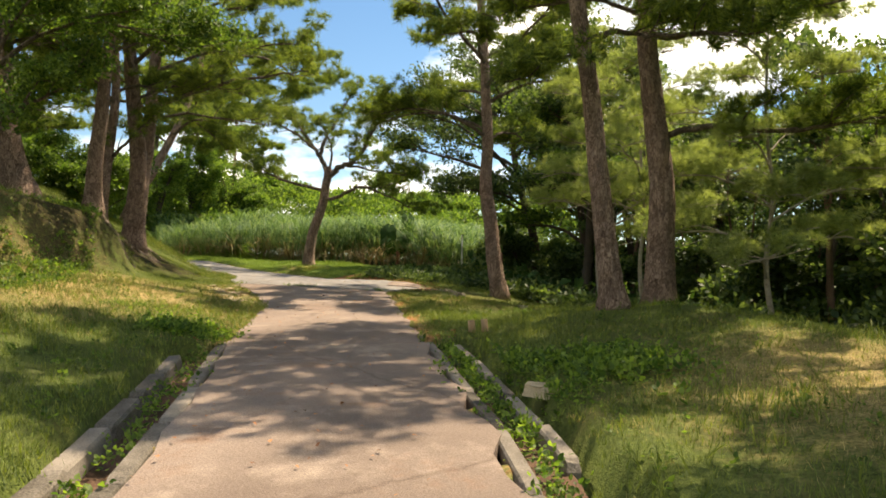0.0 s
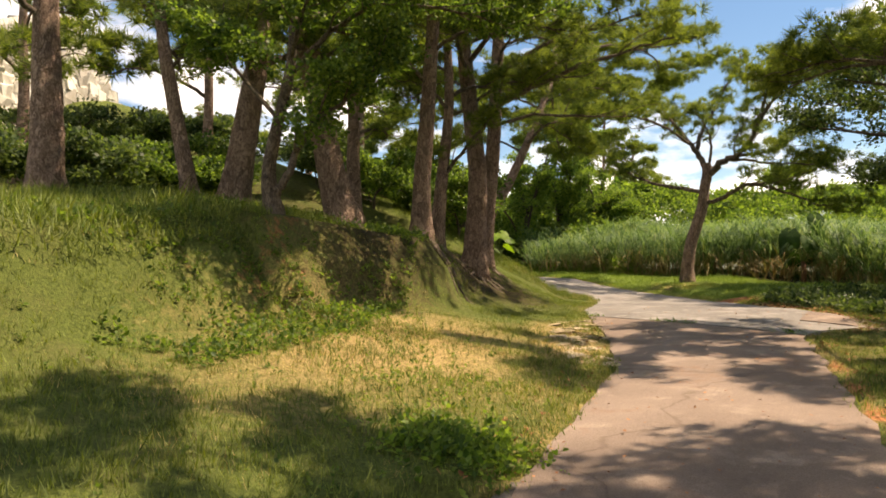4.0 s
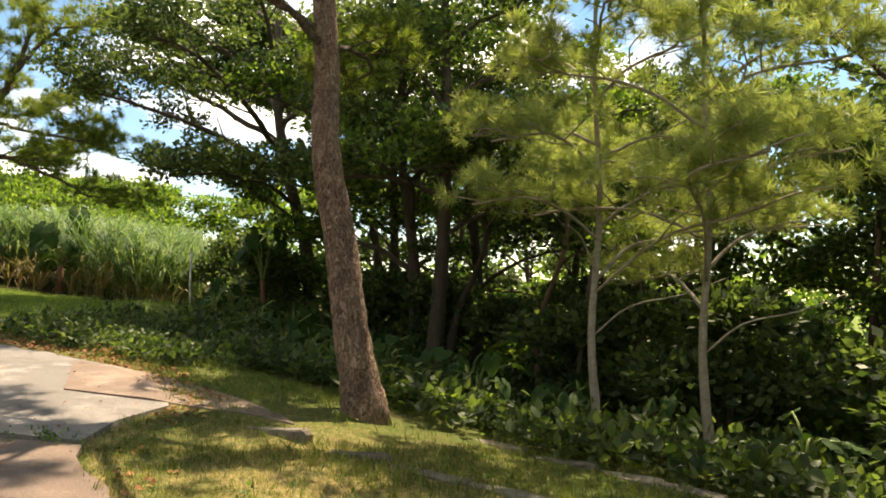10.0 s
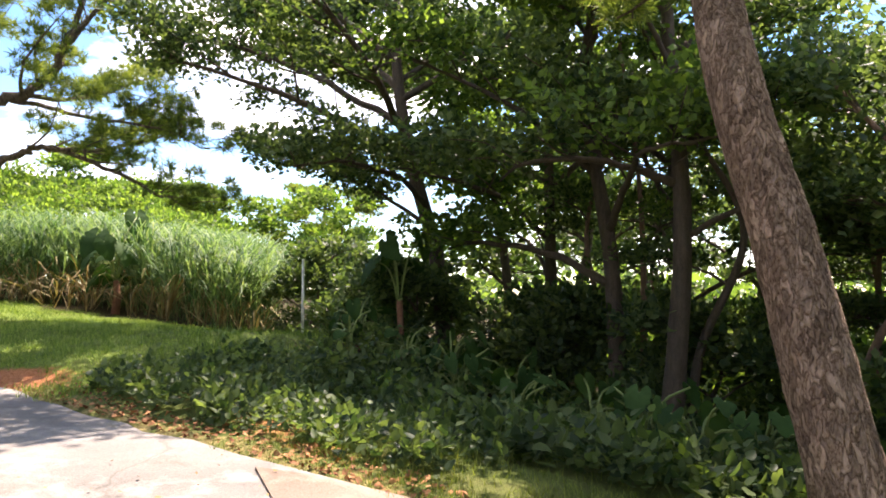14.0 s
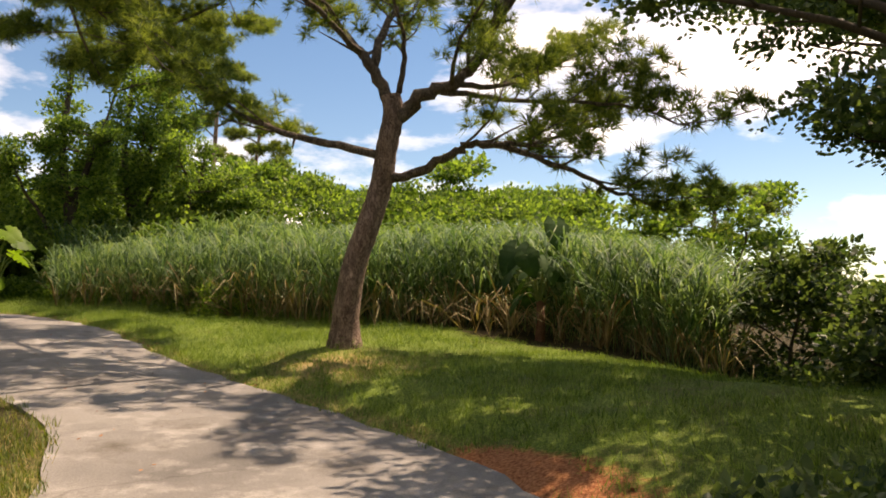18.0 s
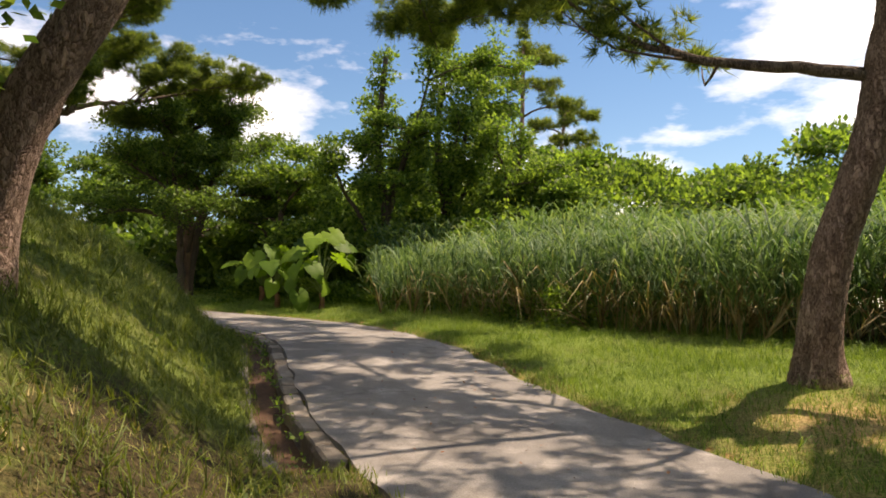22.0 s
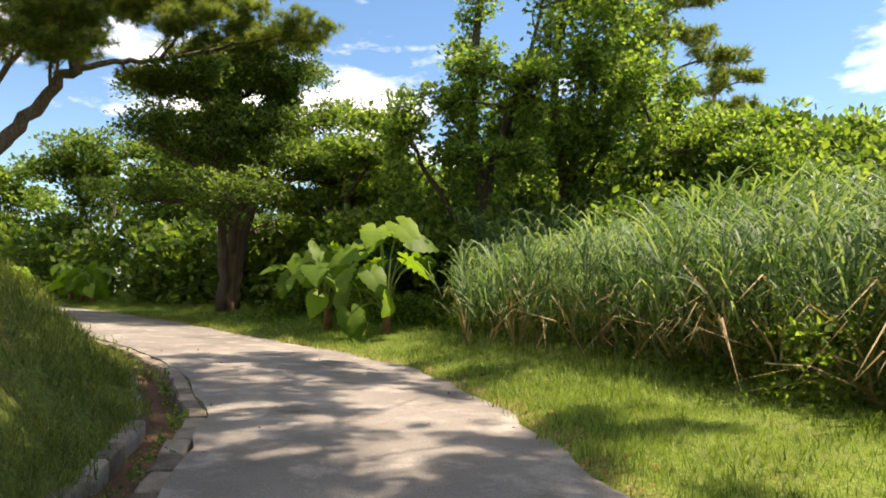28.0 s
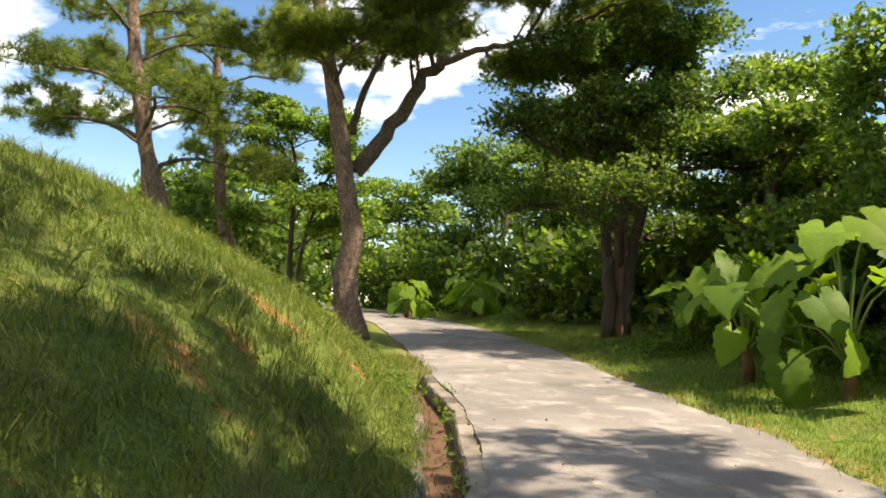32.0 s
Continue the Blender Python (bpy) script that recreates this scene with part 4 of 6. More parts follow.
pine((2.53, 11.03, ground_at(2.53, 11.03)), T2, 0.17, 0.08, auto_limbs(T2, np.random.default_rng(6), 10, 0.6, 0.95, 3.3, 0.15, 0.05) + [
    ([(-.35, -.23, 3.97), (.02, -.24, 4.09), (.43, -.23, 4.04), (.98, -.92, 3.82), (1.6, -1.6, 3.6)], .06), ([(-.48, -.22, 3.8), (-.73, -.21, 3.72), (-1.13, -.69, 3.36), (-1.65, -1.18, 3.07)], .03),
    # these two limbs are added above view, needles tripled, to shade the lawn
    ([(-.6, -.3, 5.2), (-1.8, -1.4, 5.8), (-3.2, -2.4, 6.2), (-4.6, -3.2, 6.2)], .07), ([(-.65, -.35, 6.0), (-2.0, -.2, 6.6), (-3.6, -.4, 7.0), (-5.2, -.6, 7.0)], .06)],
     "tall pine with bare dark trunk on the grassy mound", 13, per_metre=38, flare=0.7, thick=2)
T3 = [(0, 0, 0), (.02, -.06, 1.13), (.04, -.12, 2.06), (-.08, -.18, 3.19), (-.21, -.25, 4.31), (-.23, -.3, 5.25), (-.26, -.38, 6.66), (-.31, -.48, 8.25)]
pine((3.61, 12.44, ground_at(3.61, 12.44)), T3, 0.25, 0.1, auto_limbs(T3, np.random.default_rng(7), 9, 0.62, 0.95, 3.5, 0.15, 0.06) + [
    ([(.05, -.17, 2.9), (.61, -.38, 3.03), (1.27, -.77, 2.89), (1.88, -1.16, 2.81), (2.36, -1.57, 2.83), (3.1, -2.0, 2.9)], .06),
    ([(-.2, -.26, 4.55), (.51, -.46, 4.54), (1.17, -.66, 4.57), (1.81, -1.07, 4.72), (2.9, -1.6, 4.74)], .06)],
     "tall pine with thick furrowed trunk on the grassy mound", 14, per_metre=38, flare=0.4)

# pines of the bank on the hill side
CL = dict(group="pines on the bank", per_metre=27)
trunk = [(0, 0, 0), (-.17, -.16, .92), (-.31, -.3, 1.91), (-.44, -.45, 2.99), (-.6, -.62, 4.25), (-.72, -.78, 5.51), (-.8, -.8, 7)]
pine(rooted(-9.15, 16.05), trunk, .31, .14, auto_limbs(trunk, np.random.default_rng(21), 8, .5, .95, 3.2, .2, .07), "thick leaning pine rooted on the grassy bank", 21, **CL)
trunk = [(0, 0, 0), (.06, -.06, 1.15), (.18, -.08, 2.21), (.27, -.11, 3.17), (.37, -.14, 4.33), (.41, -.23, 5.77), (.4, -.2, 7.2)]
pine(rooted(-8.23, 17.45), trunk, .2, .1, auto_limbs(trunk, np.random.default_rng(22), 7, .5, .95, 2.8, .2, .05), "shaded pine in a close clump on the bank", 22, **CL)
trunk = [(0, 0, 0), (.11, -.03, 1.18), (.18, -.09, 2.36), (.08, -.25, 3.89), (0, -.39, 5.18), (-.12, -.56, 6.59), (-.22, -.75, 8.48)]
pine(rooted(-8.57, 20.5), trunk, .27, .12, auto_limbs(trunk, np.random.default_rng(23), 8, .5, .95, 3.6, .12, .06) + [
    ([(.1, -.2, 3.7), (1.0, -.1, 4.0), (2.2, .1, 4.5), (3.6, .2, 4.8), (4.8, .1, 4.9)], .08), ([(0, -.35, 4.9), (1.2, -1.0, 5.5), (2.6, -1.6, 5.9), (4.0, -2.0, 6.0)], .07),
    ([(-.1, -.5, 6.2), (1.0, .2, 6.9), (2.4, .6, 7.2), (3.8, .8, 7.2)], .06), ([(-.1, -.5, 5.8), (-1.2, -1.8, 6.4), (-2.0, -3.4, 6.6)], .06)], "dark-trunked pine in a close clump on the bank", 23, **CL)
trunk = [(0, 0, 0), (.14, -.03, 1.34), (.2, .06, 2.2), (.3, .1, 3.4), (.2, .2, 5), (.1, .1, 6.4)]
pine(rooted(-8.96, 19.36), trunk, .17, .08, auto_limbs(trunk, np.random.default_rng(24), 5, .55, .95, 2.4, .2, .05) + [([(.15, 0, 1.5), (.41, .06, 1.9), (.92, .27, 2.57), (1.5, .5, 3.3)], .06)],
     "slim forked pine in a close clump on the bank", 24, **CL)
trunk = [(0, 0, 0), (.18, -.03, 1.64), (.41, -.06, 3.57), (.56, -.13, 5.51), (.71, -.2, 7.3), (.8, -.28, 9.08), (.82, -.43, 11.17)]
pine(rooted(-9.6, 23.2), height(trunk, .93), .27, .12, auto_limbs(height(trunk, .93), np.random.default_rng(25), 8, .42, .95, 3.8, .1, .065) + [
    ([(.4, -.06, 3.9), (1.5, .2, 4.1), (2.8, .6, 4.0), (4.0, .9, 3.9)], .06), ([(.55, -.1, 5.4), (2.0, .1, 6.0), (3.6, .3, 6.3), (5.2, .2, 6.4)], .07),
    ([(.6, -.15, 6.6), (2.2, -.6, 7.2), (3.8, -1.2, 7.5), (5.4, -1.6, 7.3)], .07), ([(.65, -.2, 7.6), (2.0, .8, 8.2), (3.4, 1.6, 8.5), (4.6, 2.2, 8.4)], .06), ([(.7, -.2, 6.9), (-.6, -1.6, 7.4), (-1.4, -3.2, 7.6)], .06)], "tall pine at the end of the bank clump", 25, **CL)
trunk = [(0, 0, 0), (.17, .02, .85), (.34, .04, 1.75), (.48, .05, 2.56), (.58, .01, 3.7), (.6, 0, 5.2)]
pine(rooted(-10.6, 14.6), height(trunk, 1.1), .28, .14, auto_limbs(height(trunk, 1.1), np.random.default_rng(26), 7, .5, .95, 2.8, .2, .07), "stout pine with lit trunk on top of the bank", 26, **CL)
trunk = [(0, 0, 0), (-.12, -.13, .94), (-.25, -.27, 1.93), (-.36, -.39, 2.83), (-.4, -.49, 3.82), (-.4, -.5, 5.2)]
pine(rooted(-10.92, 13.95), trunk, .15, .08, auto_limbs(trunk, np.random.default_rng(27), 6, .5, .95, 2.2, .2, .05), "slim pine on top of the bank", 27, **CL)
trunk = [(0, 0, 0), (.02, -.11, 1.65), (.1, -.2, 3.27), (.09, -.34, 5.02), (0, -.4, 6.6)]
pine(rooted(-12.4, 21.0), trunk, .22, .1, auto_limbs(trunk, np.random.default_rng(28), 9, .35, .95, 3.0, .15, .06), "dark pine standing behind the bank clump", 28, **CL)
trunk = [(0, 0, 0), (-.05, .02, 1.6), (-.1, 0, 3.2), (-.2, 0, 5.2), (-.2, 0, 7.2)]
pine(rooted(-13.5, 12.84), trunk, .36, .15, auto_limbs(trunk, np.random.default_rng(29), 7, .42, .95, 3.2, .2, .07), "stout pine with broad trunk higher on the slope", 29, **CL)
trunk = [(0, 0, 0), (.4, .1, 1.2), (.95, .3, 2.2), (1.3, .5, 3.0), (1.9, .9, 4.6), (2.3, 1.5, 6.4), (2.4, 2.0, 8.0)]
pine(rooted(-12.4, 28.7), trunk, .24, .1, auto_limbs(trunk, np.random.default_rng(30), 8, .55, .95, 3.4, .1, .06) + [
    ([(1.9, .9, 4.6), (1.0, 3.2, 5.4), (.2, 5.8, 6.3), (-.6, 8.4, 6.9), (-1.0, 10.2, 7.0)], .08), ([(2.3, 1.5, 6.4), (1.0, 4.2, 7.6), (-1.2, 7.2, 8.2), (-3.0, 9.4, 8.4)], .08),
    # high limbs added above view, most with tripled needles, to shade lane and bank
    ([(2.4, 1.9, 7.6), (2.4, 5.0, 8.4), (2.2, 8.0, 8.6), (1.4, 11.0, 8.4)], .08), ([(2.4, 2.0, 7.9), (.6, 5.4, 9.2), (-1.4, 9.0, 9.6), (-2.0, 12.4, 9.4)], .08), ([(2.3, 1.5, 6.2), (-.6, 3.4, 7.2), (-3.4, 5.4, 7.8), (-5.6, 7.2, 8.0)], .07),
    ([(1.9, .9, 4.6), (2.4, 1.3, 4.5), (3.0, 1.6, 4.0), (3.6, 1.7, 3.4)], .05), ([(2.3, 1.5, 6.2), (1.4, 4.2, 5.9), (.6, 6.8, 5.2), (.3, 8.6, 4.6)], .06), ([(2.4, 2.0, 7.6), (4.0, 5.0, 8.4), (4.6, 8.0, 8.7), (4.4, 10.6, 8.6)], .07)], "leaning pine on the bank reaching over the lane", 30, thick=6, **CL)
# pines added out of view beside the first steps, so their shade dapples the footpath
for i, (x, y, h) in enumerate(((4.6, 1.2, 7.5), (3.4, -3.6, 7.5), (6.6, 4.6, 8), (-5.6, -2.4, 7.5), (7.4, -1.6, 8), (-8.5, 3.5, 7), (6.6, 8.2, 8.5))):
    trunk = [(0, 0, 0), (.1, .1, h * .35), (-.1, .1, h * .7), (0, 0, h)]
    pine(rooted(x, y), trunk, .2, .09, auto_limbs(trunk, np.random.default_rng(160 + i), 9, .55, .96, 3.6, .1, .06), "shade-casting pine added out of view by the footpath's start", 160 + i, .36, 21, group="pines at the start", far=True)
for i, (x, y, h) in enumerate(((-16.5, 19.5, 6.5), (-19.5, 16.0, 6.0), (-15.5, 25.5, 7), (-18.5, 29.5, 7.5), (-22.5, 31.5, 7))):
    trunk = [(0, 0, 0), (.1, .05, h * .35), (.2, -.1, h * .7), (.1, 0, h)]
    pine(rooted(x, y), trunk, .17, .07, auto_limbs(trunk, np.random.default_rng(60 + i), 8, .4, .95, 2.8, .15, .05), "pine on the hillside below the castle wall", 60 + i, per_metre=14, size=.38, far=True, group="pines on the hill")

# roots that run down the bank from the clump
rrng = np.random.default_rng(700)
for x, y, n in ((-9.15, 16.05, 4), (-8.23, 17.45, 4), (-8.57, 20.5, 5), (-8.96, 19.36, 3), (-9.6, 23.2, 4)):
    o = thing("tree_roots", (x, y, ground_at(x, y)), "gnarled surface roots gripping the bank below a pine", "roots", "roots on the bank")
    for k in range(n):
        a = radians(-115 + 150 * (k + rrng.uniform(.2, .8)) / n)
        L = rrng.uniform(.7, 1.5)
        line = []
        for f in np.linspace(0, 1, 8):
            q = (x + math.cos(a + f * rrng.uniform(-.25, .25)) * (.12 + L * f), y + math.sin(a) * (.12 + L * f))
            line.append((q[0] - x, q[1] - y, ground_at(*q) - ground_at(x, y) + .05 * (1 - f) - .03 * f))
        v, f = tube(smooth_line(line, 14), .075, .02, 7, .12, 0, rrng)
        part("root", mesh_of("root", v, f, M_LIMB_BARK), o)

# the leaning bushy tree on the bank, small leaves
build_tree("bank_tree", rooted(-8.28, 13.09), [(0, 0, 0), (-.05, -.07, .6), (.1, -.05, 1.34), (.3, -.01, 2.15), (.39, -.03, 2.95)], .13, .06, [
    ([(0, 0, .15), (.23, .07, .6), (.45, .14, 1.11), (.67, .23, 1.44), (1.13, .44, 1.75), (1.6, .6, 2.3)], .075), ([(.3, 0, 2.1), (.9, .2, 2.7), (1.8, .3, 3.1), (2.4, .5, 3.3)], .05),
    ([(.39, 0, 2.8), (.1, .7, 3.3), (-.3, 1.4, 3.5)], .04), ([(.3, 0, 2.3), (1.0, -.5, 2.9), (1.7, -.8, 3.4)], .04), ([(.1, 0, 1.4), (-.5, -.3, 2.2), (-1.0, -.5, 2.8)], .04),
    ([(.39, 0, 2.9), (1.2, 1.2, 3.4), (2.0, 2.2, 3.5), (2.6, 3.2, 3.4)], .05)],
    "crooked low tree with small olive leaves leaning from the bank", 31, M_LIMB_BARK, M_LIMB_BARK, SPRIG, M_LEAF, .14, 78, .3, 7, .5, .2)


# ---- broadleaf trees, shrubs ----
def leafy(base, h, spread, label, seed, mat=None, size=0.3, density=26, r=0.16, low=0.35, trunks=1, wide=0.42, category="tree", name="broadleaf_tree", bark=None, template=None, group="", subs=6, rise=.5):
    rng = np.random.default_rng(seed)
    trunk = [(0, 0, 0), (rng.uniform(-.2, .2), rng.uniform(-.2, .2), h * .35), (rng.uniform(-.4, .4), rng.uniform(-.4, .4), h * .7), (rng.uniform(-.5, .5), rng.uniform(-.5, .5), h * .93)]
    limbs = auto_limbs(trunk, rng, max(6, int(h * 1.3)), low, .96, spread, rise, r * .4, .1)
    for i in range(trunks - 1):
        a = rng.uniform(0, 6.28)
        o = np.array([math.cos(a), math.sin(a), 0])
        second = [tuple(o * .25), tuple(o * .5 + np.array([0, 0, h * .3])), tuple(o * 1.1 + np.array([0, 0, h * .6])), tuple(o * 1.6 + np.array([0, 0, h * .85]))]
        limbs.append((second, r * .75))
        limbs += auto_limbs(second, rng, 5, .4, .95, spread * .8, .5, r * .35, .1)
    return build_tree(name, base, trunk, r, r * .35, limbs, label, seed, bark or M_DARK_BARK, M_DARK_BARK, template or SPRIG_WIDE, mat or M_LEAF, size, density, wide, subs, .5, .3, category, .4, group, pads=wide * 1.25)
# big shade tree beyond the bend, right of the lane
leafy(rooted(-27.0, 47.7), 7.7, 3.5, "big dark evergreen shade tree with twin trunks beside the lane", 41, M_LEAF, .19, 23, .24, .17, 3, .45, subs=12, bark=M_RED_BARK, rise=.34)
leafy(rooted(-23.3, 48.3), 4.8, 2.5, "light green spreading tree behind the big-leaved plants", 42, M_LEAF_LIGHT, .24, 24, .2, .4, 2, .5)


def creeper_tree(x, y, h, seed, label):
    """A ragged tree: uneven limbs with leaf clumps and hanging strands of creeper."""
    rng = np.random.default_rng(seed)
    trunk = [(0, 0, 0), (.2, -.1, h * .3), (-.25, .15, h * .6), (.15, -.1, h * .95)]
    limbs = []
    for k in range(4):
        a = rng.uniform(0, 6.28)
        o = np.array([math.cos(a), math.sin(a), 0])
        b = np.array([0, 0, h * rng.uniform(.12, .4)])
        top = rng.uniform(.5, .95) * h
        limbs.append(([b, b + o * .7 + np.array([0, 0, (top - b[2]) * .4]), b + o * rng.uniform(1.0, 1.7) + np.array([0, 0, (top - b[2]) * .8]), b + o * rng.uniform(1.2, 2.4) + np.array([0, 0, top - b[2]])], .1))
    for pts, lo, n in [(trunk, .4, 5)] + [(q, .45, 2) for q, _ in limbs]:
        for q, r in auto_limbs(pts, rng, n, lo, .95, 1.9, .25, .04, .05):
            k = rng.uniform(.45, 1.3)
            b = np.array(q[0])
            limbs.append(([b + (np.array(p) - b) * k for p in q], r))
    t = build_tree("broadleaf_tree", rooted(x, y), trunk, .22, .08, limbs, label, seed, M_DARK_BARK, M_DARK_BARK, SPRIG_WIDE, M_LEAF_LIGHT, .22, 13, .4, 4, .5, .15, pads=.42)
    P = []
    for q, _ in limbs:
        for _ in range(2):
            e = np.array(q[-1 if rng.uniform() < .6 else -2]) + rng.normal(0, .2, 3)
            L = min(rng.uniform(.8, 3.2), e[2] - .4)
            k = int(L * 16)
            P.append(np.stack([e[0] + rng.normal(0, .1, k), e[1] + rng.normal(0, .1, k), e[2] - rng.uniform(0, L, k)], -1))
    P = np.vstack(P)
    tagged(part("creeper", scattered("creeper", SPRIG_WIDE, P, rng.standard_normal(P.shape) + np.array([0, 0, -.5]), rng.uniform(.16, .3, len(P)), rng, M_LEAF_LIGHT), t, "hanging strands of creeper"), kind="stuff")


creeper_tree(-18.5, 47.9, 9.0, 43, "tall tree hung with creepers above the reeds")
creeper_tree(-16.9, 49.5, 9.3, 44, "tall tree hung with creepers behind the reed bed")
creeper_tree(-14.2, 49.9, 5.6, 40, "lower tree smothered in creepers behind the reeds")

# the pine by the bend, and those behind it on the hill
K = .9
trunk = height([(0, 0, 0), (.03, -.19, 1.32), (.18, -.08, 2.36), (.2, -.24, 3.38), (.2, -.5, 4.85), (.2, -.79, 6.46), (.16, -1.12, 7.93), (.17, -1.36, 9.39), (.25, -1.54, 11.16)], K)
pine((-29.34, 41.7, ground_at(-29.34, 41.7)), trunk, .3, .12, auto_limbs(trunk, np.random.default_rng(45), 6, .6, .95, 2.6, .2, .06) + [
    ([(0, 0, 3.8), (.47, .59, 4.84), (.9, 1.14, 5.71), (1.23, 1.55, 6.5), (1.37, 1.73, 7.38), (1.43, 1.79, 8.3), (1.6, 1.9, 9.4)], .2),
    ([(1.3, 1.63, 6.4), (1.87, 2.36, 6.7), (2.49, 3.13, 6.85), (3.27, 4.12, 7.3), (4.13, 5.2, 7.8), (5.2, 6.5, 8.0)], .1), ([(2.49, 3.13, 6.85), (3.4, 3.2, 7.6), (4.4, 3.4, 8.2)], .06), ([(3.27, 4.12, 7.3), (3.0, 5.4, 7.6), (2.9, 6.6, 7.7)], .05),
    ([(-.05, -.06, 4.7), (.09, .11, 5.7), (.43, .54, 6.8), (.87, 1.1, 7.6), (1.5, 2.2, 8.2), (2.2, 3.4, 8.6)], .1),
    ([(1.4, 1.76, 7.6), (2.6, 1.2, 8.4), (4.0, .8, 8.9), (5.4, .4, 9.0)], .08), ([(1.4, 1.76, 8.0), (1.0, 3.2, 9.0), (.8, 4.6, 9.4)], .07), ([(-.3, -.4, 6.4), (-.4, 1.2, 7.4), (-.4, 2.8, 7.8)], .06), ([(1.2, 1.5, 6.2), (2.4, .4, 6.8), (3.4, -.4, 7.0)], .06), ([(-.2, -.3, 5.6), (.8, -1.2, 6.2), (1.8, -2.0, 6.3)], .05), ([(.9, 1.14, 5.7), (1.8, .7, 6.2), (2.6, .3, 6.2)], .05), ([(-.3, -.4, 6.2), (-1.2, -1.0, 6.9), (-2.0, -1.4, 7.0)], .05), ([(1.9, 2.4, 6.7), (2.0, 2.9, 6.2), (2.4, 3.4, 6.0)], .035)],
     "forked pine with reddish trunk at the lane's bend", 45, subs=9, thick=12)
trunk = [(0, 0, 0), (-.04, -.19, .71), (-.11, -.53, 1.87), (-.1, -.75, 3.16), (-.06, -.96, 4.71), (.05, -1.07, 6.52)]
pine(rooted(-30.76, 37.69), trunk, .24, .12, auto_limbs(trunk, np.random.default_rng(46), 10, .35, .95, 3.2, .1, .06), "pine with curved trunk on the grassy bank", 46, group="pines above the lane")
trunk = [(0, 0, 0), (-.12, -.49, 1.54), (-.03, -.75, 3.86), (.09, -.95, 6.19), (.2, -1.0, 7.5)]
pine(rooted(-38.6, 41.1), trunk, .27, .12, auto_limbs(trunk, np.random.default_rng(47), 9, .4, .95, 3.4, .1, .06), "pine standing past the crest of the bank", 47, group="pines above the lane")
trunk = [(0, 0, 0), (.2, -.2, 2.2), (.3, -.3, 4.4), (.3, -.3, 7)]
pine(rooted(-36.5, 38.0), trunk, .2, .1, auto_limbs(trunk, np.random.default_rng(48), 9, .35, .95, 3.2, .1, .06), "pine standing past the crest of the bank", 48, group="pines above the lane")
leafy(rooted(-36.0, 42.2), 6.0, 2.5, "dense round bush with bright green leaf whorls", 49, M_LEAF_LIGHT, .22, 26, .1, .12, 2, .32, "bush", "bush")
for i, (x, y, h, r) in enumerate(((-45, 47.5, 4.5, 2.5), (-52, 44, 6, 3), (-49, 52.5, 6, 3.2), (-41, 53.5, 6.5, 3.2), (-35, 53, 6.5, 3), (-58, 50, 7, 3.5), (-34, 57, 8, 3.5))):
    leafy(rooted(x, y), h, r, "leafy tree at the far end of the lane", 70 + i, M_LEAF if i in (3, 4, 6) else M_LEAF_LIGHT, .36, 12, .15, .15, 2, .5, group="trees at the lane's end")
# far pines over the reeds
trunk = [(0, 0, 0), (-.1, 0, 4.5), (.1, 0, 8.8), (.2, 0, 12.4)]
pine(rooted(-16.6, 58.8), trunk, .18, .07, auto_limbs(trunk, np.random.default_rng(51), 9, .55, .98, 2.6, .05, .06), "tall bare-stemmed pine far behind the reeds", 51, .36, 26, .25, True, group="far pines")
trunk = [(0, 0, 0), (.1, 0, 4.5), (-.3, 0, 8), (0, 0, 10.5)]
pine(rooted(-15.7, 64.8), trunk, .16, .07, auto_limbs(trunk, np.random.default_rng(52), 7, .6, .98, 3.0, .05, .06), "flat-topped pine far behind the reeds", 52, .4, 24, .25, True, group="far pines")
trunk = [(0, 0, 0), (.1, 0, 2.5), (.3, 0, 5), (.4, 0, 6.5)]
pine(rooted(8.5, 58.0), trunk, .2, .08, auto_limbs(trunk, np.random.default_rng(53), 9, .35, .98, 3.4, .15, .06), "spreading pine beyond the field", 53, .4, 24, .25, True, group="far pines")

# shrubs behind the reeds, in a broken row
rng = np.random.default_rng(80)
for i in range(13):
    x = -25 + i * 2.7 + rng.uniform(-.8, .8)
    y = 54 + rng.uniform(-1.5, 3)
    h = 5.4 + rng.uniform(-.8, 1.2) - max(0, x + 6) * .05
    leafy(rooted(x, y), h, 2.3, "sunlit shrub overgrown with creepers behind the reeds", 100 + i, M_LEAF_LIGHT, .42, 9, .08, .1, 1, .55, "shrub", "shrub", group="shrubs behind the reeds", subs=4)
# a bank of creepers between the reeds and the shrubs: clumps heaped one behind the other
crng = np.random.default_rng(88)
x = crng.uniform(-24, 5, 15000)
y = 46.2 + crng.uniform(0, 1, 15000) ** .8 * 10.5
heap = 2.1 + (y - 46.2) * .33 + 1.1 * ripple(x, y, .8, 21) + .7 * ripple(x, y, 2.2, 22)
top = np.maximum(ground(x, y), 3.2) + heap * np.clip((5.5 - x) / 4, .2, 1) * np.clip((x + 25) / 3, .2, 1)
P = np.stack([x, y, top - np.abs(crng.normal(0, .28, 15000))], -1)
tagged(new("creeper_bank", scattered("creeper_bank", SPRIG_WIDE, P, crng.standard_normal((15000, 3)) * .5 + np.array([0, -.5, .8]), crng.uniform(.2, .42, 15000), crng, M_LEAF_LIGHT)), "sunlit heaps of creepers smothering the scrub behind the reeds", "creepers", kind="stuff")

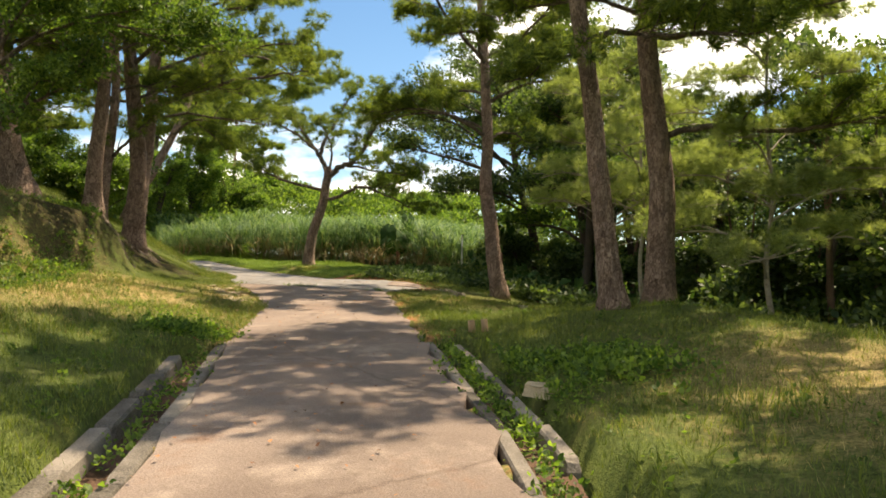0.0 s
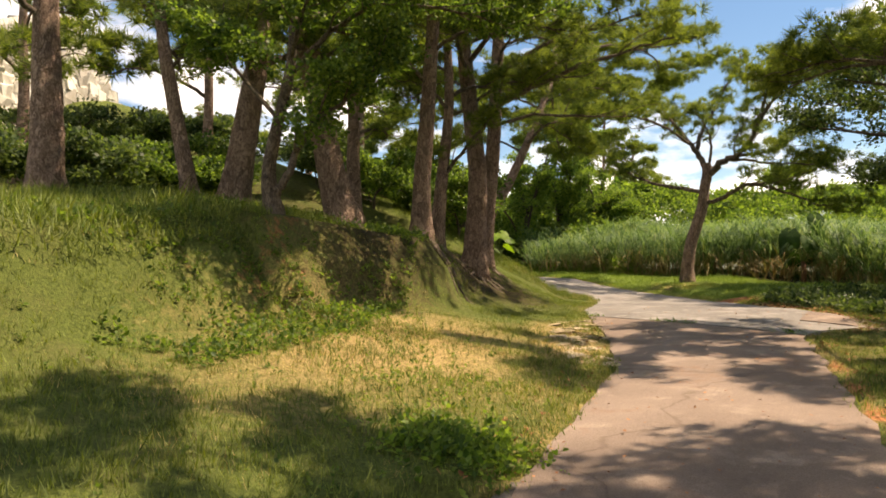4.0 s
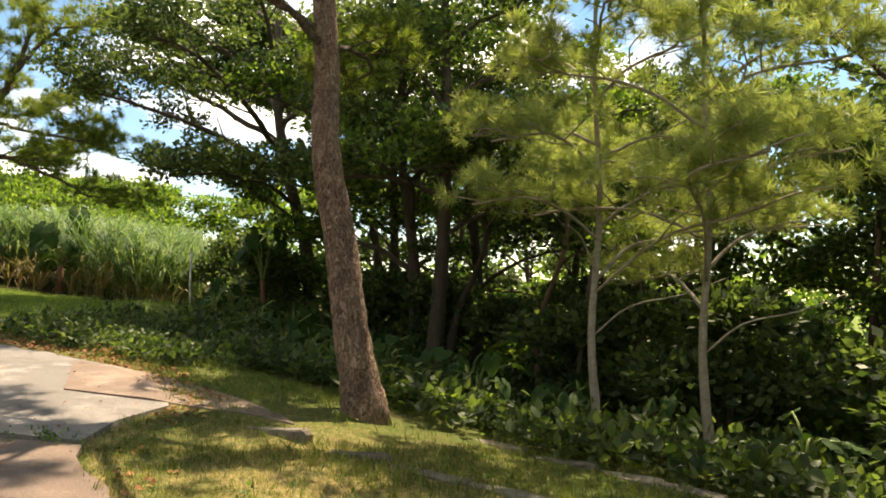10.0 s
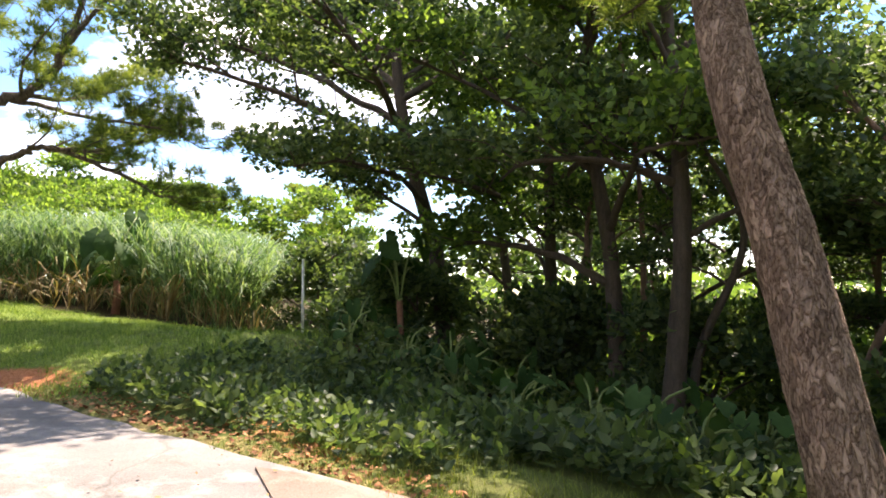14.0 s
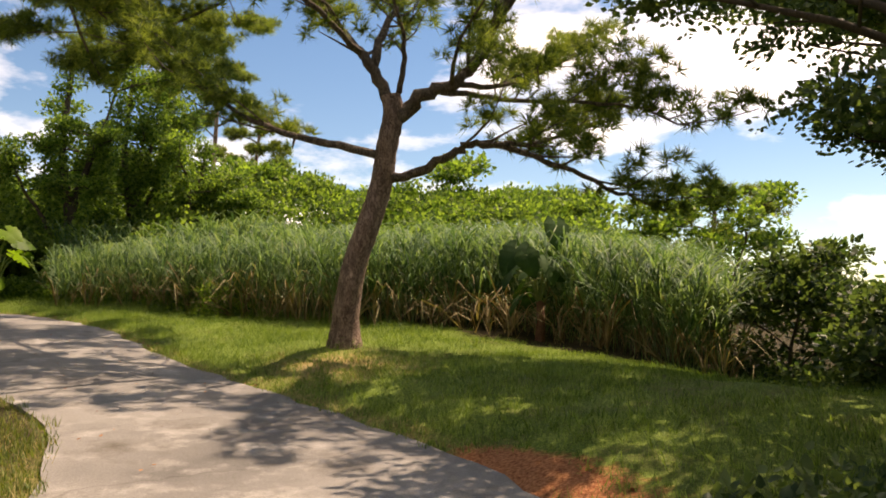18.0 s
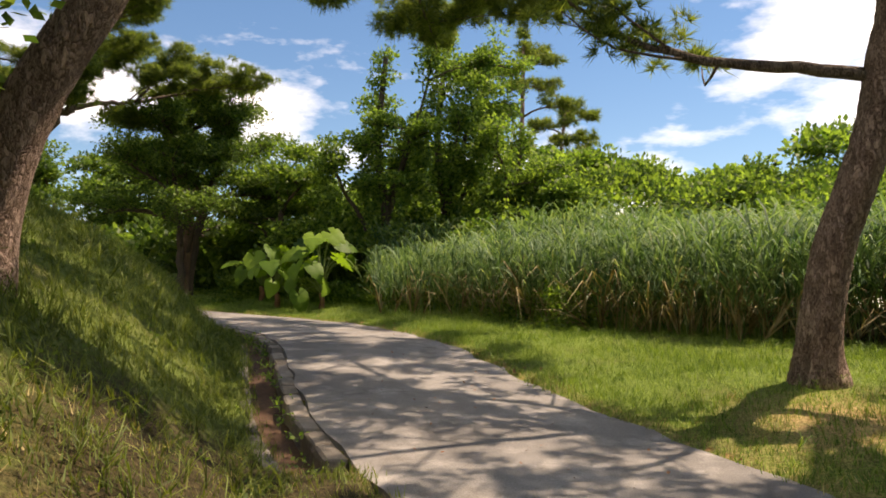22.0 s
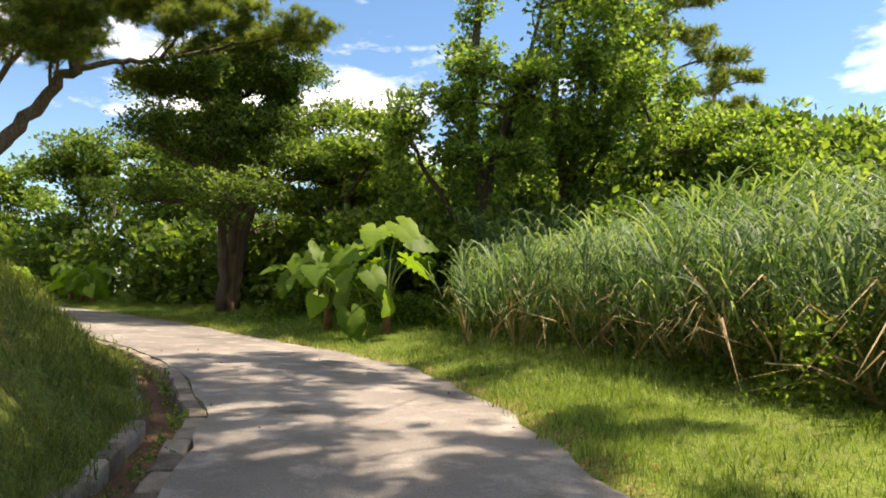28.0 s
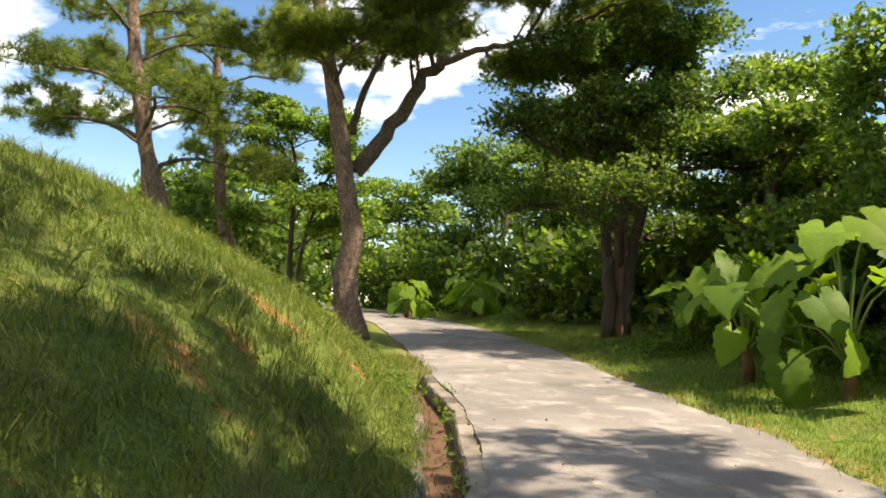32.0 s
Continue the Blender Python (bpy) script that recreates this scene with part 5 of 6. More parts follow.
# the wood at the right
spots = [(6.5, 26.0, 9, 4), (8.6, 23.2, 8, 3.2), (11.0, 18.2, 8.5, 3.2), (11.4, 14.6, 8.5, 3.4), (10.5, 28, 9, 4), (11.5, 24, 9.5, 4), (12, 20, 9.5, 4), (12.5, 16, 9.5, 4),
         (12.5, 10.5, 9, 3.6), (9.5, 33.5, 8, 3.8), (13, 5.5, 9, 4), (6.3, 31.8, 7.5, 3.4), (14, 36, 7, 4), (5.5, 28.6, 9.5, 3.6), (5.0, 25.8, 10, 3.4), (4.6, 24.2, 10, 3.0)]
build_tree("broadleaf_tree", rooted(3.8, 29.8), [(0, 0, 0), (-.2, .1, 2.2), (-.7, .2, 4.2), (-1.0, .2, 6.2), (-1.0, .1, 8.4)], .2, .08, [
    ([(-.6, .2, 3.9), (-1.8, 0, 4.6), (-3.4, -.1, 5.2), (-5.6, .2, 5.8)], .1), ([(-.8, .2, 4.8), (-2.2, 1.0, 5.8), (-3.8, 1.8, 6.6), (-5.2, 2.6, 7.0)], .09), ([(-.7, .2, 4.3), (-1.8, -1.2, 5.2), (-3.2, -2.4, 6.0), (-4.6, -3.0, 6.3)], .09)] + [
    ([(-1, .2, 6.2), (-2.6, .6, 7.4), (-4.4, .4, 8.2)], .08), ([(-1, .2, 6.6), (-1.8, -1.6, 7.8), (-2.8, -2.8, 8.6)], .07), ([(-1, .1, 7.8), (-1.6, 1.4, 8.8), (-2.6, 2.6, 9.4)], .06), ([(-.9, .2, 5.4), (.6, -.8, 6.4), (2.0, -1.6, 7.0)], .08),
    ([(-.4, .1, 3.2), (-1.4, -1.0, 3.6), (-2.6, -1.6, 3.7), (-3.6, -2.0, 3.5)], .06)] + [ ([(-.9, .2, 5.8), (.6, 1.2, 7.0), (1.8, 2.2, 7.8)], .07), ([(-1, .1, 7.4), (.2, -.9, 8.6), (.8, -1.4, 9.2)], .06), ([(-.3, .1, 2.8), (-1.2, .9, 3.6), (-2.4, 1.6, 4.2)], .05)] + [
    ([(-.9, .2, 5.6), (-1.0, 2.0, 6.6), (-1.2, 3.6, 7.2), (-1.6, 5.0, 7.4)], .08), ([(-1.0, .2, 6.4), (-1.8, 2.0, 7.6), (-2.6, 3.6, 8.2), (-3.4, 4.8, 8.4)], .07), ([(-.9, .2, 5.2), (-.2, 2.0, 6.2), (.2, 3.6, 6.8), (.4, 5.0, 7.0)], .07), ([(-1.0, .2, 6.8), (-.6, 1.8, 8.0), (-1.4, 3.2, 9.0)], .06)],
    "dark spreading evergreen tree reaching over the lawn", 199, M_DARK_BARK, M_DARK_BARK, SPRIG_WIDE, M_LEAF_SHADED, .21, 34, .5, 8, .42, .2, pads=.6, thick=4)
for i, (x, y, h, r) in enumerate(spots):
    leafy(rooted(x, y), h * (.66 if i in (2, 3) else .8 if 4.7 < x < 13 else .9), r, "dark evergreen tree in the shaded wood", 200 + i, M_LEAF if i % 3 == 2 else M_LEAF_SHADED, .24 if i < 6 or i > 12 else .4, 18 if i < 6 or i > 12 else 9, .16, .3, 1, .5, group="trees of the wood")
for i, (x, y, h, r) in enumerate(((5.2, 27.6, 1.6, 1.1), (5.6, 24.5, 1.7, 1.2), (6.0, 21.5, 1.8, 1.2), (6.4, 18.6, 1.8, 1.2), (7, 15.6, 1.8, 1.2), (8.0, 12.4, 1.9, 1.3), (8.6, 25.6, 2.4, 1.4), (8.8, 20.6, 2.4, 1.4), (9.8, 16.6, 2.4, 1.4),
                                    (4.2, 27.6, 1.2, .9), (3.2, 29.5, 1.5, 1.0), (10, 9, 2, 1.4), (2.6, 36.2, 2.4, 1.3), (4.2, 38, 2.6, 1.5), (3.2, 33.6, 1.8, 1.1), (5.4, 35, 2.6, 1.5), (11.5, 22.5, 3, 1.6), (11.5, 18.5, 3, 1.6), (13, 27, 3, 1.7), (12.6, 13, 3, 1.7))):
    leafy(rooted(x, y), h, r, "shaded undergrowth shrub on the wood floor", 240 + i, M_LEAF_SHADED, .26, 9, .05, .1, 1, .36, "shrub", "shrub", group="undergrowth")
# slim stems that crowd the wood's edge
vrng = np.random.default_rng(270)
for i in range(26):
    x, y, h, r = 4.8 + vrng.uniform(0, 6), 12.8 + i * .63 + vrng.uniform(-.5, .5), vrng.uniform(4.5, 6.5), vrng.uniform(.035, .09)
    x = max(x, 8.6 - (y - 12) * .4)
    lean = vrng.normal(0, .35, 4)
    trunk = [(0, 0, 0), (lean[0] * .4, lean[1] * .4, h * .3), (lean[0], lean[2], h * .65), (lean[3], lean[1], h)]
    build_tree("slim_tree", rooted(x, y), trunk, r, r * .4, auto_limbs(trunk, vrng, 4, .45, .97, 1.2, .35, r * .4, .1), "slim bare-stemmed tree crowding the wood's edge", 270 + i, M_RED_BARK if i % 3 else M_DARK_BARK, M_DARK_BARK, SPRIG, M_LEAF_SHADED if i % 4 else M_LEAF, .17, 9, .3, 4, .5, .2, "tree", .3, "slim trees of the wood", pads=.34)
for i, (x, y, h, r) in enumerate(((-15.2, 15.2, 1.0, .9), (-16.6, 17.4, 1.2, 1.1), (-17.8, 14.4, 1.1, 1.1), (-15.6, 19.6, 1.1, 1.0), (-18.2, 19.4, 1.3, 1.2), (-14.2, 17.6, .8, .8), (-19.8, 17.4, 1.2, 1.2), (-13.4, 23.4, 1.2, 1.0), (-15.2, 23.0, 1.4, 1.2), (-11.6, 25.6, 1.6, 1.2), (-16.4, 12.4, 1.0, 1.0), (-13.0, 27.0, 1.8, 1.3))):
    leafy(rooted(x, y), h, r, "low shaded shrub on the hillside under the pines", 310 + i, M_LEAF if i % 2 else M_LEAF_SHADED, .2, 14, .04, .1, 2, .32, "shrub", "shrub", group="shrubs on the hill", subs=4)
# far woods round the place, and the thicket under the big tree
drng = np.random.default_rng(130)
a = drng.uniform(0, 2 * np.pi, 6500)
r = 62 + drng.uniform(0, 30, 6500)
x, y = -8 + r * np.cos(a), 26 + r * np.sin(a)
keep = ~((x > 2) & (y > 60) & (x < 12))
x, y = x[keep], y[keep]
P = np.stack([x, y, ground(x, y) * 0 + 1.0 + drng.uniform(0, 1, len(x)) ** 1.4 * (5.5 + 2.0 * np.sin(np.arctan2(y - 26, x + 8) * 17))], -1)
tagged(new("far_woods", scattered("far_woods", SPRIG_WIDE, P, drng.standard_normal((len(P), 3)) + np.array([0, 0, .8]), drng.uniform(1.2, 2.2, len(P)), drng, M_LEAF)), "distant low green woods", "woods", kind="stuff")
x = np.concatenate([drng.uniform(-34, -17.5, 3400), drng.uniform(-52, -38, 1200), drng.uniform(-54, -39, 1500)])
y = np.concatenate([drng.uniform(49.5, 53, 3400), drng.uniform(50.5, 54, 1200), drng.uniform(39, 45.2, 1500)])
P = np.stack([x, y, ground(x, y) + drng.uniform(0, 2.6, len(x))], -1)
tagged(new("thicket", scattered("thicket", SPRIG_WIDE, P, drng.standard_normal((len(P), 3)) + np.array([0, 0, .5]), drng.uniform(.4, .8, len(P)), drng, M_LEAF)), "dark thicket of shrubs beneath the trees", "thicket", kind="stuff")
x, y = drng.uniform(8, 17, 4500), drng.uniform(4, 37, 4500)
P = np.stack([x, y, ground(x, y) + drng.uniform(0, 2.6, len(x)) * np.clip((x - 6) / 6, .3, 1.0)], -1)
tagged(new("thicket", scattered("thicket", SPRIG_WIDE, P, drng.standard_normal((len(P), 3)) + np.array([0, 0, .5]), drng.uniform(.35, .7, len(P)), drng, M_LEAF)), "shaded thicket on the floor of the wood", "thicket", kind="stuff")
# saplings
for i, (x, y, h, seed) in enumerate(((3.80, 17.88, 6.6, 301), (4.60, 17.05, 6.4, 302), (5.57, 12.6, 5.6, 303))):
    trunk = [(0, 0, 0), (-.1, .02, h * .2), (.05, .05, h * .42), (-.06, -.02, h * .66), (.05, 0, h)]
    rg = np.random.default_rng(seed)
    dead = [([(-.08, .02, h * .2), (.25, -.2, h * .25), (.75, -.45, h * .27), (1.3, -.6, h * .3)], .013), ([(0, .04, h * .3), (-.3, -.1, h * .36), (-.55, -.2, h * .38)], .011)]
    t = build_tree("sapling_pine", rooted(x, y), trunk, .056, .018, auto_limbs(trunk, rg, 15, .2 if i == 2 else .33, .97, 2.3, .3, .022), "young pine sapling with pale slim stem", seed, M_SMOOTH_BARK, M_SMOOTH_BARK, TUFT_FINE, M_YOUNG_NEEDLE, .2, 40 if i == 2 else 27, .24, 6, .4, .2,
                   "sapling", .25, "young pines")
    for pts, r in dead[:0 if i == 2 else 2]:
        v, f = tube(smooth_line(pts, 10), r, .006, 6, .06, 0, rg)
        part("dead_branch", mesh_of("dead_branch", v, f, M_SMOOTH_BARK), t, "bare pale dead branch")

# ---- reeds ----
def blade_template(rng, n, length, width, arch):
    """Arching strap leaves from one root."""
    V, T = [], []
    for i in range(n):
        a = rng.uniform(0, 6.28)
        d = np.array([math.cos(a), math.sin(a), 0])
        s = np.array([-d[1], d[0], 0])
        L, h0, b = length * rng.uniform(.6, 1.1), rng.uniform(0, .35) * length, arch * rng.uniform(.5, 1.4)
        o = len(V)
        for k, f in enumerate((0, .4, .75)):
            c = d * (b * L * f * f) + np.array([0, 0, h0 + L * (f - .35 * b * f ** 3)])
            w = width * (1, .9, .6)[k]
            V += [c - s * w, c + s * w]
        V.append(d * b * L + np.array([0, 0, h0 + L * (1 - .75 * b)]))
        T += [(o, o + 1, o + 3), (o, o + 3, o + 2), (o + 2, o + 3, o + 5), (o + 2, o + 5, o + 4), (o + 4, o + 5, o + 6)]
    return np.array(V), np.array(T)


def reed_template(rng):
    """A cane with leaves that arch out at all heights."""
    V, T = [(-.003, 0, 0), (.003, 0, 0), (.012, .01, .8)], [(0, 1, 2)]
    for i in range(9):
        a, z, L = rng.uniform(0, 6.28), rng.uniform(.12, .78), rng.uniform(.26, .46)
        d = np.array([math.cos(a), math.sin(a), 0])
        s, up = np.array([-d[1], d[0], 0]) * .0065, np.array([0, 0, 1.0])
        rise, out = rng.uniform(.55, .95), rng.uniform(.35, .75)
        p = [d * 0 + up * z, d * out * L * .35 + up * (z + rise * L * .5), d * out * L * .8 + up * (z + rise * L * .72), d * out * L * 1.25 + up * (z + rise * L * .55)]
        o = len(V)
        V += [p[0] - s * .7, p[0] + s * .7, p[1] - s, p[1] + s, p[2] - s * .8, p[2] + s * .8, p[3]]
        T += [(o, o + 1, o + 3), (o, o + 3, o + 2), (o + 2, o + 3, o + 5), (o + 2, o + 5, o + 4), (o + 4, o + 5, o + 6)]
    return np.array(V), np.array(T)


REED = reed_template(np.random.default_rng(91))


def inside(poly, x, y):
    c = np.zeros(x.shape, bool)
    for (x0, y0), (x1, y1) in zip(poly, poly[1:] + poly[:1]):
        m = ((y0 > y) != (y1 > y)) & (x < (x1 - x0) * (y - y0) / (y1 - y0 + 1e-12) + x0)
        c ^= m
    return c


def sown(poly, n, rng):
    q = np.array(poly)
    x = rng.uniform(q[:, 0].min(), q[:, 0].max(), n * 3)
    y = rng.uniform(q[:, 1].min(), q[:, 1].max(), n * 3)
    m = inside(poly, x, y)
    return x[m][:n], y[m][:n]


def stuff(name, template, x, y, size, lean, rng, mat, label, category):
    P = np.stack([x, y, ground(x, y) - 0.02], -1)
    A = rng.standard_normal((len(x), 3)) * lean + np.array([0, 0, 1])
    A[:, 2] = np.abs(A[:, 2])
    return tagged(new(name, scattered(name, template, P, A, size, rng, mat)), label, category, kind="stuff")


rng = np.random.default_rng(90)
REEDS = [(-16.4, 43.2), (-12.9, 41.3), (-10.4, 40.1), (-8.6, 39.3), (-7.0, 38.5), (-4.6, 38.6), (-3.2, 38.9), (-2.0, 38.6), (-1.2, 36.6), (0.2, 34.9), (1.6, 36.0), (3.0, 44), (3, 48), (-12, 50), (-19, 49.5)]
x, y = sown(REEDS, 6500, rng)
rim = np.clip((paved(x, y)[1] - 3.2) / 2.2, 0, 1)
stuff("reed_bed", REED, x, y, rng.uniform(1.7, 2.9, len(x)) * (1 + .16 * ripple(x, y, .9, 8)) * (.78 + .22 * rim), .16, rng, M_REED, "tall green silvergrass reeds in a dense bed", "reeds")
x, y = sown([(-16.4, 43.2), (-12.9, 41.3), (-10.4, 40.1), (-7.0, 38.5), (-4.6, 38.3), (-1.2, 36.2), (0.4, 34.8), (1.4, 35.6), (-4, 39.4), (-8, 40.2), (-13, 42)], 450, rng)
stuff("dry_reeds", blade_template(rng, 6, 1.0, .012, .7), x, y, rng.uniform(.9, 1.7, len(x)), .25, rng, M_REED_DRY, "dry brown reed stems at the foot of the bed", "reeds")


# ---- grass ----
def lawn(s_lo, s_hi, side, d_lo, d_hi, n, rng):
    """Places beside the way, nearer ones oftener."""
    s = rng.uniform(s_lo, s_hi, n)
    d = d_lo + (d_hi - d_lo) * rng.uniform(0, 1, n) ** 1.3
    line, st = (LEFT, LEFT_S) if side < 0 else (RIGHT, RIGHT_S)
    px, py = np.interp(s, st, line[:, 0]), np.interp(s, st, line[:, 1])
    qx, qy = np.interp(s + .3, st, line[:, 0]) - px, np.interp(s + .3, st, line[:, 1]) - py
    k = np.hypot(qx, qy) + 1e-6
    x, y = px + side * d * qy / k, py - side * d * qx / k
    where, dd, ss, _ = paved(x, y)
    ok = (where == side) & (dd > 0.06)
    for sd, a0, a1, a, b, _ in DRAINS:
        ok &= ~((where == sd) & (ss > a0) & (ss < a1) & (dd < b + .02))
    return x[ok], y[ok]


rng = np.random.default_rng(95)


def turf_patch(rng, n):
    """Fine blades over a small round of turf, one unit across its half."""
    V, T = [], []
    for i in range(n):
        a, r, b = rng.uniform(0, 6.28), math.sqrt(rng.uniform(0, 1)), rng.uniform(0, 6.28)
        o, d = np.array([r * math.cos(a), r * math.sin(a), 0]), np.array([math.cos(b), math.sin(b), 0])
        L, lean = rng.uniform(.35, .85), rng.uniform(.15, .8)
        s = np.array([-d[1], d[0], 0]) * rng.uniform(.02, .036)
        V += [o - s, o + s, o + d * lean * L + np.array([0, 0, L * (1 - .4 * lean)])]
        T.append((3 * i, 3 * i + 1, 3 * i + 2))
    return np.array(V), np.array(T)


TURF = turf_patch(rng, 16)
for lo, hi, side, dmax, n, tall, label in ((22, 44, -1, 5.5, 13000, .15, "mown park grass beside the footpath"), (24, 52, 1, 6, 17000, .14, "patchy grass on the mound by the drain"), (43, 60, -1, 6.5, 10000, .12, "thin grass at the foot of the bank"),
                                           (55, 72, 1, 7, 11000, .16, "bright green lawn under the lone pine"), (58, 84, -1, 7, 17000, .17, "long grass on the steep bank"), (70, 96, 1, 4, 8000, .18, "green verge between lane and reeds"),
                                           (30, 50, -1, 14, 8000, .28, "rough grass on the hillside")):
    x, y = lawn(lo, hi, side, .02 if dmax < 14 else 5, dmax, n, rng)
    dry, soil, wood = cover(x, y)
    keep = (rng.uniform(.25, .75, len(x)) > soil) & (rng.uniform(0, 1, len(x)) > wood * .75)
    parched = keep & (rng.uniform(0, 1, len(x)) < dry * (.55 + .4 * ripple(x, y, 1.7, 35)))
    green = keep & ~parched
    size = tall * rng.uniform(.6, 1.3, len(x)) * (1 + .45 * ripple(x, y, 2.6, 31))
    stuff("grass", TURF, x[green], y[green], size[green], .15, rng, M_LUSH if side > 0 and lo > 50 else M_GRASS, label, "grass")
    if parched.sum() > 20:
        stuff("grass", TURF, x[parched], y[parched], size[parched] * .8, .2, rng, M_DRY_GRASS, "dry straw-coloured grass", "grass")


# ---- drains with their curb stones ----
def beside(side, s, d):
    """A place d metres out from the paved edge, and the way's direction there."""
    line, st = (LEFT, LEFT_S) if side < 0 else (RIGHT, RIGHT_S)
    p = edge_at(line, st, s)
    q = edge_at(line, st, s + .4) - edge_at(line, st, s - .4)
    q /= np.linalg.norm(q)
    return p + side * d * np.array([q[1], -q[0]]), q


def stone_mesh(rng, l, w, h, lump=.06):
    """A worn block: chamfered, with knocked corners, its top at z = 0."""
    xs, ys, zs = (-.5, -.42, 0, .42, .5), (-.5, -.36, .36, .5), (-1, -.16, 0)
    V, ids = [], {}
    for i, x in enumerate(xs):
        for j, y in enumerate(ys):
            for k, z in enumerate(zs):
                if 0 < i < 4 and 0 < j < 3 and k == 1:
                    continue
                o = sum((i in (0, 4), j in (0, 3), k == 2))
                r = 1 - .07 * max(0, o - 1)
                ids[i, j, k] = len(V)
                V.append((x * l * r + rng.normal(0, lump * .25) * w, y * w * r + rng.normal(0, lump * .5) * w, z * h - (.04 * h * (o - 1) if k == 2 else 0) + rng.normal(0, lump * .25) * h))
    F = []
    for i in range(4):
        for j in range(3):
            F.append((ids[i, j, 2], ids[i + 1, j, 2], ids[i + 1, j + 1, 2], ids[i, j + 1, 2]))
            F.append((ids[i, j, 0], ids[i, j + 1, 0], ids[i + 1, j + 1, 0], ids[i + 1, j, 0]))
    for k in range(2):
        for i in range(4):
            F.append((ids[i, 0, k], ids[i + 1, 0, k], ids[i + 1, 0, k + 1], ids[i, 0, k + 1]))
            F.append((ids[i, 3, k], ids[i, 3, k + 1], ids[i + 1, 3, k + 1], ids[i + 1, 3, k]))
        for j in range(3):
            F.append((ids[0, j, k], ids[0, j, k + 1], ids[0, j + 1, k + 1], ids[0, j + 1, k]))
            F.append((ids[4, j, k], ids[4, j + 1, k], ids[4, j + 1, k + 1], ids[4, j, k + 1]))
    return mesh_of("stone", np.array(V), F, M_CURB, False)


srng = np.random.default_rng(400)


def row_of_stones(parent, name, side, s0, s1, d, length, width, tall, rise, skip=0.0, wobble=1.0):
    meshes = [stone_mesh(srng, length, width, tall, .05 * wobble) for _ in range(6)]
    s = s0
    while s < s1:
        step = length * srng.uniform(.9, 1.08)
        if srng.uniform() >= skip:
            p, q = beside(side, s + step / 2, d + srng.normal(0, .012 * wobble))
            z = float(np.interp(nearest(MID, p[:1], p[1:])[1][0], MID_S, MID[:, 2])) + rise + srng.normal(0, .008 * wobble)
            ob = part(name, meshes[int(srng.integers(6))], parent)
            ends = np.array([p - q * length / 2, p + q * length / 2])
            h = np.interp(nearest(MID, ends[:, 0], ends[:, 1])[1], MID_S, MID[:, 2])
            pitch = math.degrees(math.atan2(h[1] - h[0], length))
            flip = srng.uniform() < .5
            ob.matrix_world = pose(p[0], p[1], z, srng.normal(0, 1.2 * wobble), (pitch if flip else -pitch) + srng.normal(0, .8 * wobble), math.degrees(math.atan2(q[1], q[0])) + srng.normal(0, 1.5 * wobble) + (180 if flip else 0))
        s += step


def drain_bed(parent, side, s0, s1, d, w, depth):
    V, F = [], []
    n = int((s1 - s0) / .4)
    for i in range(n + 1):
        s = s0 + (s1 - s0) * i / n
        for j in range(5):
            p, _ = beside(side, s, d + w * (j / 4 - .5))
            z = float(np.interp(nearest(MID, p[:1], p[1:])[1][0], MID_S, MID[:, 2]))
            V.append((p[0], p[1], z - depth + .02 * math.sin(i * 1.7 + j) + .012 * math.sin(i * 4.1)))
    for i in range(n):
        for j in range(4):
            k = i * 5 + j
            F.append((k, k + 1, k + 6, k + 5) if side > 0 else (k, k + 5, k + 6, k + 1))
    me = mesh_of("drain_bed", np.array(V), F, M_MUD)
    return part("drain_bed", me, parent, "red-brown mud and leaves")


drain = tagged(new("drain"), "open stone-lined gutter with curb beside the footpath", "drain", kind="structure")
row_of_stones(drain, "curb_stone", -1, 22, 39.0, .08, 1.25, .14, .4, .012, 0, .3)
row_of_stones(drain, "wall_stone", -1, 22, 38.4, .5, 1.0, .16, .5, -.01, 0, .5)
drain_bed(drain, -1, 22, 39, .28, .36, .16)
drain = tagged(new("drain"), "weed-choked gutter between low curb stones", "drain", kind="structure")
row_of_stones(drain, "curb_stone", 1, 26, 39.6, .08, 1.2, .12, .35, .004, 0, .3)
row_of_stones(drain, "wall_stone", 1, 34.5, 39.6, .44, .9, .12, .42, -.03, 0, .5)
drain_bed(drain, 1, 33.6, 39.6, .26, .34, .12)
drain = tagged(new("drain"), "narrow open gutter with rough curb blocks along the bank", "drain", kind="structure")
row_of_stones(drain, "curb_stone", -1, 62.7, 81.2, .09, .5, .2, .42, .0, 0, .7)
row_of_stones(drain, "wall_stone", -1, 62.3, 81.2, .63, .5, .18, .4, -.04, .04, .9)
drain_bed(drain, -1, 62.4, 81.4, .37, .36, .2)
for x, y, yaw in ((.68, 10.1, 20), (.86, 10.2, -10)):
    o = thing("wooden_stake", (x - .3, y, ground_at(x - .3, y) - .05), "short sawn wooden stake at the gutter's end", "stake", "stakes")
    v, f = tube([(0, 0, 0), (.01, 0, .1), (0, .01, .22)], .05, .047, 10, .04, 0, srng)
    part("post", mesh_of("post", v, f, M_WOOD), o)
edging = tagged(new("edging"), "half-buried stone edging across the dry grass", "edging", kind="structure")
meshes = [stone_mesh(srng, .8, .16, .3, .07) for _ in range(4)]
